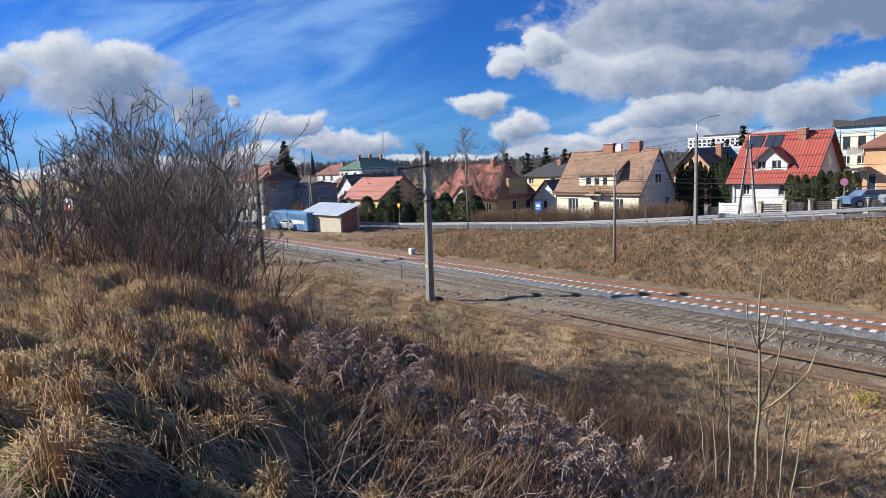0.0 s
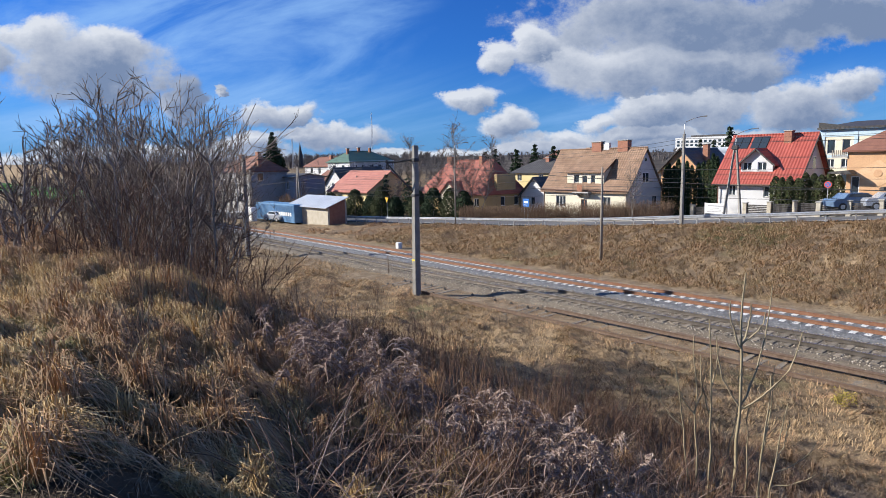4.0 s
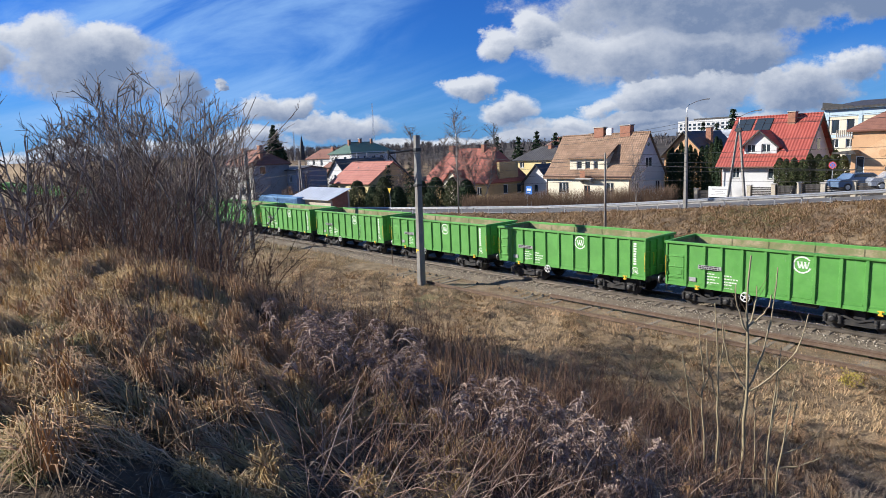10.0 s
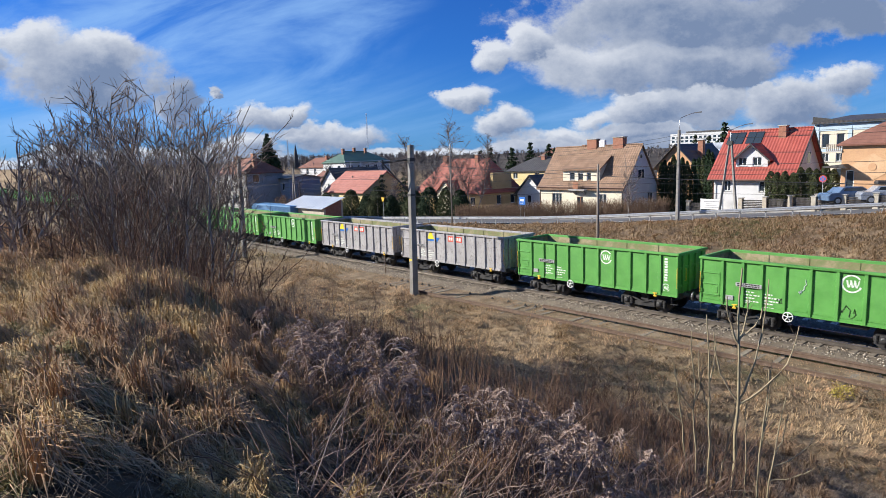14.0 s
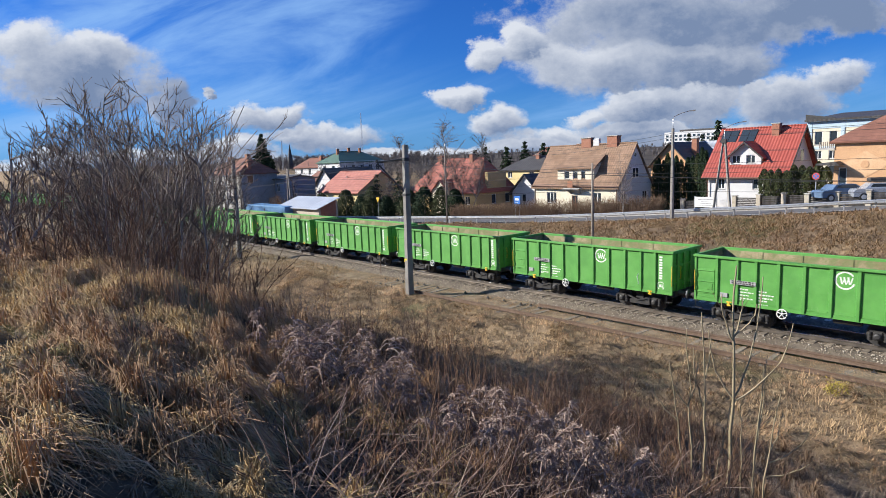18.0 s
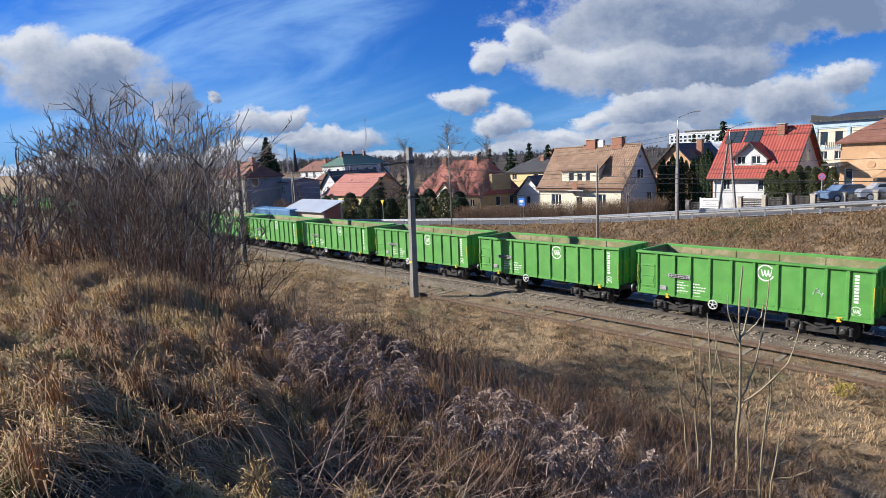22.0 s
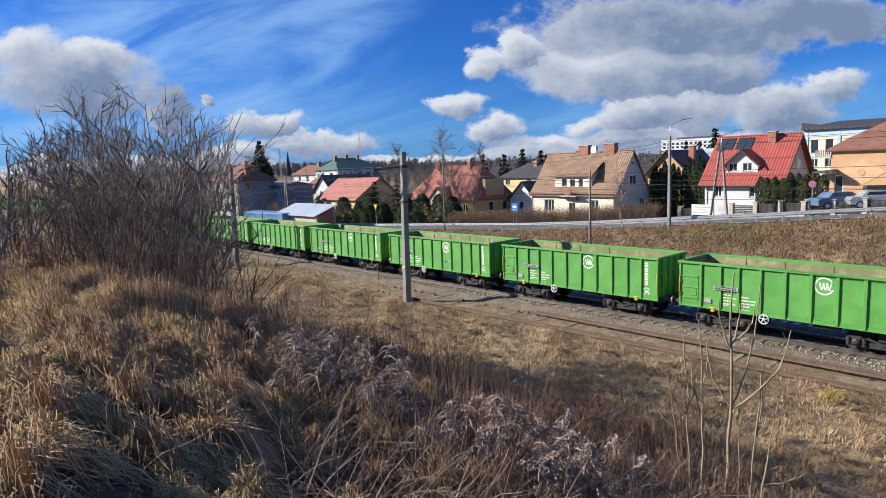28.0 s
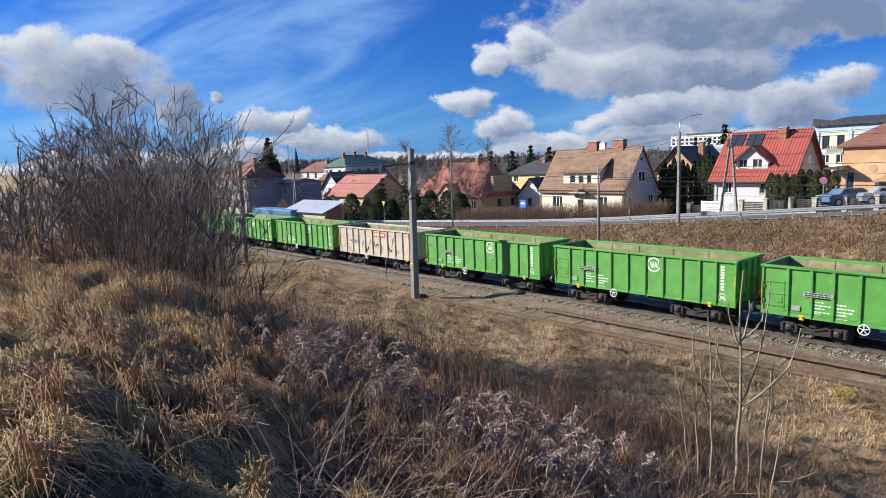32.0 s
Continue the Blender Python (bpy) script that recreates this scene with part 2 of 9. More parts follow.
# ---- mesh helpers ----
class Mesh:
    """Gathers faces; made() turns them into one mesh."""

    def __init__(self):
        self.v, self.f, self.k = [], [], 0

    def faces(self, verts, faces):
        k = self.k
        self.v.extend(tuple(p) for p in verts)
        self.f.extend(tuple(i + k for i in f) for f in faces)
        self.k += len(verts)
        return self

    def box(self, x0, y0, z0, x1, y1, z1, c=0.0):
        """A box; c: the width of its chamfers."""
        if c <= 0:
            p = [(x, y, z) for x in (x0, x1) for y in (y0, y1) for z in (z0, z1)]
            return self.faces(p, [(0, 1, 3, 2), (4, 6, 7, 5), (0, 4, 5, 1), (2, 3, 7, 6), (0, 2, 6, 4), (1, 5, 7, 3)])
        P, X, Y, Z = [], (x0, x1), (y0, y1), (z0, z1)
        s = (1, -1)
        for i in (0, 1):
            for j in (0, 1):
                for k in (0, 1):
                    a, b, d = X[i], Y[j], Z[k]
                    P += [(a, b + s[j] * c, d + s[k] * c), (a + s[i] * c, b, d + s[k] * c), (a + s[i] * c, b + s[j] * c, d)]
        q = lambda i, j, k, t: (i * 4 + j * 2 + k) * 3 + t
        F = []
        for i in (0, 1):
            r = [(0, 0), (0, 1), (1, 1), (1, 0)]
            r = r if i == 0 else r[::-1]
            F.append(tuple(q(i, a, b, 0) for a, b in r))
            F.append(tuple(q(a, i, b, 1) for a, b in r[::-1]))
            F.append(tuple(q(a, b, i, 2) for a, b in r))
        for i in (0, 1):
            for j in (0, 1):
                F.append((q(0, i, j, 1), q(1, i, j, 1), q(1, i, j, 2), q(0, i, j, 2)))
                F.append((q(i, 0, j, 0), q(i, 1, j, 0), q(i, 1, j, 2), q(i, 0, j, 2)))
                F.append((q(i, j, 0, 0), q(i, j, 1, 0), q(i, j, 1, 1), q(i, j, 0, 1)))
        F += [(n * 3, n * 3 + 1, n * 3 + 2) for n in range(8)]
        return self.faces(P, F)

    def tube(self, pts, radii, sides=6, cap=True):
        pts = [Vector(p) for p in pts]
        if not hasattr(radii, "__len__"):
            radii = [radii] * len(pts)
        P, F = [], []
        ref = Vector((0.31, 0.17, 0.93))
        for i, p in enumerate(pts):
            d = pts[min(i + 1, len(pts) - 1)] - pts[max(i - 1, 0)]
            d = d.normalized() if d.length > 1e-9 else Vector((0, 0, 1))
            a = d.cross(ref if abs(d.dot(ref)) < 0.95 else Vector((1, 0, 0))).normalized()
            b = d.cross(a)
            for s in range(sides):
                t = 2 * math.pi * s / sides
                P.append(p + (a * math.cos(t) + b * math.sin(t)) * radii[i])
        for i in range(len(pts) - 1):
            for s in range(sides):
                t = (s + 1) % sides
                F.append((i * sides + s, i * sides + t, (i + 1) * sides + t, (i + 1) * sides + s))
        if cap:
            F.append(tuple(range(sides))[::-1])
            F.append(tuple((len(pts) - 1) * sides + s for s in range(sides)))
        return self.faces(P, F)

    def cyl(self, a, b, r, sides=12):
        return self.tube([a, b], r, sides)

    def lathe(self, origin, axis, prof, sides=20):
        """Turns a profile of (along, radius) about an axis."""
        o, ax = Vector(origin), Vector(axis).normalized()
        pts = [o + ax * a for a, _ in prof]
        ref = Vector((1, 0, 0)) if abs(ax.x) < 0.9 else Vector((0, 0, 1))
        a = ax.cross(ref).normalized()
        b = ax.cross(a)
        P = [p + (a * math.cos(2 * math.pi * s / sides) + b * math.sin(2 * math.pi * s / sides)) * r for p, (_, r) in zip(pts, prof) for s in range(sides)]
        F = [(i * sides + s, i * sides + (s + 1) % sides, (i + 1) * sides + (s + 1) % sides, (i + 1) * sides + s) for i in range(len(prof) - 1) for s in range(sides)]
        F += [tuple(range(sides))[::-1], tuple((len(prof) - 1) * sides + s for s in range(sides))]
        return self.faces(P, F)

    def prism(self, outline, y0, y1, axis="y"):
        """An outline of (a, b) pushed along an axis: y takes (x, z), x takes (y, z), z takes (x, y)."""
        put = {"y": lambda a, b, t: (a, t, b), "x": lambda a, b, t: (t, a, b), "z": lambda a, b, t: (a, b, t)}[axis]
        k = len(outline)
        P = [put(a, b, t) for t in (y0, y1) for a, b in outline]
        F = [tuple(range(k))[::-1], tuple(range(k, 2 * k))] + [(i, (i + 1) % k, k + (i + 1) % k, k + i) for i in range(k)]
        return self.faces(P, F)

    def made(self, name, smooth=False):
        me = bpy.data.meshes.new(name)
        me.from_pydata(self.v, [], self.f)
        me.validate()
        if not smooth:
            pass
        else:
            me.polygons.foreach_set("use_smooth", [True] * len(me.polygons))
        bm = bmesh.new()
        bm.from_mesh(me)
        bmesh.ops.recalc_face_normals(bm, faces=bm.faces)
        bm.to_mesh(me)
        bm.free()
        return me


def thing(name, m, label, category, group="", kind=""):
    ob = new(name)
    ob.empty_display_size = 0.2
    ob.matrix_world = m
    return tagged(ob, label, category, group, kind)


def part(name, mesh, mat, parent, label="", m=None, smooth=False):
    me = mesh.made(name, smooth) if isinstance(mesh, Mesh) else mesh
    if mat and not me.materials:
        me.materials.append(mat)
    ob = new(name, me)
    ob.parent = parent
    if m is not None:
        ob.matrix_basis = m
    return tagged(ob, label)


def solid(name, mesh, mat, label, category, kind="", group="", smooth=False, m=None):
    me = mesh.made(name, smooth) if isinstance(mesh, Mesh) else mesh
    me.materials.append(mat)
    ob = new(name, me)
    if m is not None:
        ob.matrix_world = m
    return tagged(ob, label, category, group, kind)


def raw(name, verts, faces, mat, smooth=False):
    """One mesh from arrays of points and of triangles or quads."""
    me = bpy.data.meshes.new(name)
    verts, faces = np.asarray(verts, np.float32), np.asarray(faces, np.int32)
    k = faces.shape[1]
    me.vertices.add(len(verts))
    me.vertices.foreach_set("co", verts.ravel())
    me.loops.add(faces.size)
    me.loops.foreach_set("vertex_index", faces.ravel())
    me.polygons.add(len(faces))
    me.polygons.foreach_set("loop_start", np.arange(0, faces.size, k, dtype=np.int32))
    me.polygons.foreach_set("loop_total", np.full(len(faces), k, dtype=np.int32))
    if smooth:
        me.polygons.foreach_set("use_smooth", np.ones(len(faces), dtype=bool))
    me.materials.append(mat)
    me.update(calc_edges=True)
    return me

# ---- ground ----
def rail_y(x):
    """The kerb line of the road: the guard rail stands on it."""
    t = np.clip(x, -112, 30) + 49.5
    return 51.05 + 0.1318 * t - 0.00077 * t * t + 0.0 * x


def road_z(x):
    return np.interp(x, [-160, -110, -83, -67, -53.5, -43.7, -35.6, -29.6, -25.6, -21.6, -17.7, -15.7, 0, 30, 120],
                     [-0.3, -0.5, -0.46, -0.1, 0.36, 0.7, 1.17, 1.62, 1.93, 2.2, 2.5, 2.68, 3.8, 5.4, 7.0])


def smooth01(t):
    t = np.clip(t, 0, 1)
    return t * t * (3 - 2 * t)


def ground_z(x, y):
    x, y = np.asarray(x, float), np.asarray(y, float)
    edge = 0.5 + 2.0 * smooth01((-x - 3.0) / 7.0)       # where the bank begins to fall
    bank = 6.2 - 6.62 / (16.5 - edge) * (y - edge)
    near = np.where(y < edge, 6.2 + 0.04 * (edge - y).clip(0, 6), bank)
    z = np.maximum(near, -0.42)
    toe = np.exp(-((y - 16.5) / 2.2) ** 2) * 0.28
    z = z + np.where(y > 12, toe, 0) * smooth01((y - 12) / 3)
    # the track bed
    bed = smooth01((y - 23.6) / 1.6) * (1 - smooth01((y - 36.2) / 1.2))
    z = z * (1 - bed) + bed * -0.42
    # the far bank up to the road
    yg, zr = rail_y(x), road_z(x)
    foot = 38.2
    up = smooth01((y - foot) / np.maximum(yg - 2.6 - foot, 2.0))
    far = -0.35 + up * (zr - 0.05 + 0.35)
    z = np.where(y > 37, far, z)
    # under the road and beyond
    z = np.where(y > yg - 0.6, zr - 0.10, z)
    r = np.hypot(x, y)
    hill = (0.030 * (r - 100).clip(0, 260) + 0.012 * (r - 360).clip(0, 500)) * (y > 0) * smooth01((y + 0.25 * np.abs(x)) / 120)
    z = z + hill * smooth01((y - yg - 9) / 30)
    return z


def lump(x, y):
    """Uneven turf, strongest on the near bank."""
    a = 0.5 * np.sin(0.9 * x + 1.3 * np.sin(0.7 * y)) * np.sin(1.1 * y + 0.8 * np.sin(0.6 * x)) + 0.3 * np.sin(2.3 * x + 1.9 * y) * np.sin(2.1 * y - 1.2 * x)
    b = np.sin(3.4 * x + 1.7 * np.sin(1.9 * y)) * np.sin(3.9 * y + 1.4 * np.sin(2.3 * x)) + 0.5 * np.sin(7.1 * x - 3.0 * y) * np.sin(6.3 * y + 2.0 * x)
    a = a + 0.45 * b
    amp = np.where(y < 17, 0.15, np.where(y < 23.5, 0.21, np.where((y > 36.5) & (y < rail_y(x) - 1.0), 0.20, 0.0)))
    return a * amp


def steps(*runs):
    out = []
    for a, b, s in runs:
        out += list(np.arange(a, b, s))
    return np.array(out + [runs[-1][1]])


def make_ground():
    xs = steps((-2400, -400, 200), (-400, -140, 20), (-140, -70, 3), (-70, -26, 0.6), (-26, 8, 0.26), (8, 60, 4), (60, 400, 40), (400, 2400, 250))
    ys = steps((-1500, -100, 200), (-100, -4, 8), (-4, 25, 0.26), (25, 58, 0.5), (58, 130, 3), (130, 400, 15), (400, 2400, 200))
    X, Y = np.meshgrid(xs, ys, indexing="ij")
    Z = ground_z(X, Y) + lump(X, Y)
    nx, ny = X.shape
    v = np.stack([X, Y, Z], -1).reshape(-1, 3)
    i = (np.arange(nx - 1)[:, None] * ny + np.arange(ny - 1)[None]).ravel()
    f = np.stack([i, i + ny, i + ny + 1, i + 1], 1)
    mat = bpy.data.materials.new("dry_winter_turf")
    mat.use_nodes = True
    n = Nodes(mat.node_tree)
    bsdf = mat.node_tree.nodes["Principled BSDF"]
    co = n.add("ShaderNodeTexCoord").outputs["Object"]
    px, py, pz = n.xyz(co)
    straw = n.mix(n.ramp(n.noise(co, 0.35, 6.0, 0.6), 0.38, 0.66), (0.245, 0.168, 0.098), (0.37, 0.268, 0.16))
    straw = n.mix(n.ramp(n.noise(co, 2.2, 6.0, 0.65, 0.6), 0.45, 0.66), straw, (0.13, 0.086, 0.050))
    straw = n.mix(n.ramp(n.noise(co, 6.0, 4.0, 0.7, 1.2), 0.52, 0.68, 0.0, 0.8), straw, (0.095, 0.068, 0.045))
    straw = n.mix(n.ramp(n.noise(co, 11.0, 5.0, 0.7, 0.8), 0.5, 0.8, 0.0, 0.7), straw, (0.42, 0.335, 0.22))
    green = n.m("MULTIPLY", n.ramp(n.noise(co, 0.16, 5.0, 0.6), 0.53, 0.68), 0.5)
    col = n.mix(green, straw, (0.11, 0.125, 0.05))
    # rotting thatch on the near bank
    thatch = n.mix(n.ramp(n.noise(co, 3.0, 7.0, 0.65, 0.8), 0.38, 0.66), (0.055, 0.040, 0.028), (0.13, 0.096, 0.065))
    col = n.mix(n.ramp(n.m("ADD", py, n.m("MULTIPLY", n.noise(co, 0.6, 4.0, 0.6), 3.0)), 15.6, 17.8, 0.92, 0.0), col, thatch)
    # the worn, stony strip along the tracks
    strip = n.m("MULTIPLY", n.ramp(py, 23.0, 24.6), n.ramp(py, 37.4, 36.0))
    dirt = n.mix(n.ramp(n.noise(co, 1.4, 7.0, 0.7), 0.4, 0.65), (0.20, 0.145, 0.092), (0.32, 0.25, 0.17))
    col = n.mix(n.m("MULTIPLY", strip, n.ramp(n.noise(co, 0.9, 5.0, 0.6), 0.3, 0.55, 0.35, 0.95)), col, dirt)
    # bare soil on the far bank
    soil = n.m("MULTIPLY", n.m("MULTIPLY", n.ramp(py, 38.0, 39.5), n.ramp(py, 54.0, 50.0)), n.ramp(n.noise(co, 0.5, 6.0, 0.65, 0.7), 0.42, 0.58, 0.0, 0.8))
    col = n.mix(soil, col, (0.19, 0.135, 0.09))
    # a green patch below the guard rail, and leaf litter under the woods far off
    dx, dy = n.m("MULTIPLY_ADD", px, 0.22, 4.5), n.m("MULTIPLY_ADD", py, 0.35, -17.0)
    spot = n.m("ADD", n.m("MULTIPLY_ADD", dx, dx, n.m("MULTIPLY", dy, dy)), n.m("MULTIPLY", n.noise(co, 0.9, 5.0, 0.65), 0.9))
    col = n.mix(n.ramp(spot, 1.3, 0.7, 0.0, 0.75), col, (0.075, 0.085, 0.035))
    col = n.mix(n.ramp(py, 120.0, 170.0), col, n.mix(n.ramp(n.noise(co, 0.06, 5.0, 0.6), 0.4, 0.6), (0.05, 0.043, 0.038), (0.10, 0.085, 0.07)))
    n.put(bsdf.inputs["Base Color"], col)
    bsdf.inputs["Roughness"].default_value = 0.95
    bsdf.inputs["Specular IOR Level"].default_value = 0.15
    b = n.add("ShaderNodeBump")
    b.inputs["Strength"].default_value, b.inputs["Distance"].default_value = 0.9, 0.12
    n.put(b.inputs["Height"], n.m("ADD", n.m("MULTIPLY", n.noise(co, 3.0, 8.0, 0.7, 0.6), 1.2), n.m("MULTIPLY", n.noise(co, 24.0, 5.0, 0.7, 0.4), 0.35)))
    n.put(bsdf.inputs["Normal"], b.outputs[0])
    ob = new("ground", raw("ground", v, f, mat, True))
    tagged(ob, "dry straw-coloured winter grass over a railway cutting", "ground", kind="structure")


make_ground()


def on_ground(x, y):
    return float(ground_z(x, y) + lump(np.float64(x), np.float64(y)))

# ---- railway ----
TRACK_Y, NEW_Y, OLD_Y = 28.91, 32.92, 25.35
X0, X1 = -110.0, 24.0


def rail_mesh(x0, x1, head=0.0, lean=0.0):
    prof = [(-0.075, -0.172), (0.075, -0.172), (0.075, -0.16), (0.012, -0.14), (0.01, -0.045), (0.036, -0.036), (0.036, -0.006), (0.03, 0.0), (-0.03, 0.0), (-0.036, -0.006), (-0.036, -0.036), (-0.01, -0.045), (-0.012, -0.14), (-0.075, -0.16)]
    return Mesh().prism([(a, b + head) for a, b in prof], x0, x1, "x")


def stones(name, seed, count, x0, x1, y_of, size, mat, label):
    """Broken stone as many small lumps in one mesh."""
    rng = np.random.default_rng(seed)
    x = rng.uniform(x0, x1, count)
    y, z = y_of(x, rng)
    s = rng.uniform(0.55, 1.25, (count, 1, 1)) * size
    octa = np.array([(1, 0, 0), (-1, 0, 0), (0, 1, 0), (0, -1, 0), (0, 0, 1), (0, 0, -1)], float)
    p = octa[None] * rng.uniform(0.6, 1.2, (count, 6, 1)) * s
    q = rng.normal(size=(count, 3, 3))
    q = np.linalg.qr(q)[0]
    p = np.einsum("nij,nkj->nki", q, p) + np.stack([x, y, z], -1)[:, None]
    tri = np.array([(0, 2, 4), (2, 1, 4), (1, 3, 4), (3, 0, 4), (2, 0, 5), (1, 2, 5), (3, 1, 5), (0, 3, 5)])
    f = (np.arange(count)[:, None, None] * 6 + tri[None]).reshape(-1, 3)
    ob = new(name, raw(name, p.reshape(-1, 3), f, mat))
    return tagged(ob, label, "ballast", kind="stuff")


M_STONE = blades("grey_ballast_stone", [(0.13, 0.13, 0.14), (0.20, 0.20, 0.21), (0.27, 0.27, 0.28), (0.17, 0.165, 0.165), (0.34, 0.34, 0.34)], 0.9, 0.2)
M_OLDSTONE = blades("brown_old_ballast", [(0.15, 0.12, 0.09), (0.30, 0.25, 0.19), (0.42, 0.37, 0.29), (0.21, 0.175, 0.135), (0.52, 0.47, 0.39)], 0.95, 0.15)
M_BED = surface("grey_ballast_bed", (0.12, 0.12, 0.125), (0.20, 0.20, 0.205), 3.0, 0.95, 1.0, 0.0, 16.0, (0.09, 0.09, 0.09), 0.55, depth=0.06)
M_OLDBED = surface("brown_ballast_bed", (0.14, 0.11, 0.08), (0.22, 0.18, 0.13), 1.2, 0.95, 1.0, 0.0, 14.0, (0.10, 0.08, 0.06), 0.55, depth=0.06)


def make_tracks():
    rng = random.Random(4)
    # beds
    bed = Mesh().prism([(NEW_Y - 2.35, -0.5), (NEW_Y - 1.65, -0.19), (NEW_Y + 1.6, -0.19), (NEW_Y + 2.3, -0.5)], X0, X1, "x")
    solid("ballast_bed", bed, M_BED, "fresh grey broken stone bed under the new track", "ballast", "structure")
    bed = Mesh().prism([(TRACK_Y - 2.3, -0.48), (TRACK_Y - 1.6, -0.215), (TRACK_Y + 1.5, -0.2), (TRACK_Y + 2.0, -0.32)], X0, X1, "x")
    solid("ballast_bed", bed, M_OLDBED, "old brown stone bed under the running track", "ballast", "structure")
    for y, name, label, rust, top in ((TRACK_Y, "railway_track", "running railway track with worn brown rails on old sleepers", M_STEEL, 0.0),
                                      (NEW_Y, "railway_track", "newly laid track, rusty rails on pale concrete sleepers", M_RUST, 0.0)):
        tr = thing(name, pose(0, y, 0), label, "railway track", kind="structure")
        for s in (-0.7535, 0.7535):
            rail = part("rail", rail_mesh(X0, X1), rust, tr)
            rail.location = (0, s, 0)
            if y == TRACK_Y:
                part("rail_top", Mesh().box(X0, -0.024, 0.0005, X1, 0.024, 0.003), M_SHINE, rail, "polished running surface")
        if y == NEW_Y:
            me = Mesh().prism([(-1.3, -0.34), (1.3, -0.34), (1.3, -0.215), (1.22, -0.168), (0.45, -0.168), (0.3, -0.2), (-0.3, -0.2), (-0.45, -0.168), (-1.22, -0.168), (-1.3, -0.215)], -0.13, 0.13, "x").made("sleeper")
            clip = Mesh().box(-0.05, -0.1, -0.168, 0.05, 0.1, -0.13, 0.012).made("fastening")
            me.materials.append(M_SLEEPER)
            clip.materials.append(M_RUST)
            count, step, x = 184, 0.6, -95.0
        else:
            me = Mesh().box(-0.13, -1.3, -0.34, 0.13, 1.3, -0.176, 0.02).made("sleeper")
            me.materials.append(M_OLDWOOD)
            count, step, x = 172, 0.64, -95.0
        for i in range(count):
            ob = new("sleeper", me)
            ob.parent = tr
            ob.location = (x + i * step + rng.uniform(-0.02, 0.02), rng.uniform(-0.03, 0.03), rng.uniform(-0.006, 0.0))
            ob.rotation_euler = (0, 0, rng.uniform(-0.012, 0.012))
    # the lifted siding: rotting sleepers with their bolts, one rail left in place and one lying loose
    old = thing("abandoned_track", pose(0, OLD_Y, -0.36), "abandoned siding of rotting sleepers with rails partly lifted", "railway track", kind="structure")
    me = Mesh().box(-0.12, -1.28, -0.2, 0.12, 1.28, 0.0, 0.025).made("sleeper")
    me.materials.append(M_OLDWOOD)
    bolt = Mesh().box(-0.09, -0.05, 0.0, 0.09, 0.05, 0.06, 0.01).box(-0.03, -0.03, 0.05, 0.03, 0.03, 0.13, 0.006).made("chair")
    bolt.materials.append(M_BLACK)
    x = -36.0
    while x < 12:
        x += rng.uniform(0.58, 0.72)
        if rng.random() < 0.22:
            continue
        ob = new("sleeper", me)
        ob.parent = old
        sink = rng.uniform(-0.085, -0.015)
        ob.location = (x, rng.uniform(-0.12, 0.12), sink)
        ob.rotation_euler = (rng.uniform(-0.02, 0.02), rng.uniform(-0.05, 0.05), rng.uniform(-0.06, 0.06))
        for s in (-0.75, 0.75):
            if rng.random() < 0.85:
                b = new("chair", bolt)
                b.parent = ob
                b.location = (0, s, 0)
    for x0, x1, y, z, a in ((-21.5, 24, 0.78, 0.24, 0.3), (-14.0, 24, 0.98, 0.24, 0.6), (-30.0, -4.0, -0.9, 0.17, 0.4)):
        r = part("rail", rail_mesh(x0, x1), M_OLDRUST, old)
        r.matrix_basis = Matrix.Translation((0, y, z)) @ Matrix.Rotation(radians(a), 4, "Z")
    stones("ballast_stones", 1, 9500, -44, 6, lambda x, g: (lambda y: (NEW_Y + y, np.where(np.abs(y) < 1.62, -0.19, -0.19 - (np.abs(y) - 1.62) * 0.45) + g.uniform(-0.02, 0.01, len(x))))(g.uniform(-2.3, 2.2, len(x))), 0.048, M_STONE, "fresh grey broken stone between concrete sleepers")
    stones("ballast_stones", 2, 11000, -46, 6, lambda x, g: (lambda y: (TRACK_Y + y, np.where(y < -1.6, -0.215 + (y + 1.6) * 0.38, -0.205) + g.uniform(-0.02, 0.015, len(x))))(g.uniform(-2.35, 1.8, len(x))), 0.045, M_OLDSTONE, "old brown broken stone round the running rails")


make_tracks()

# ---- the train ----
PITCH, BODY = 11.112, 10.125


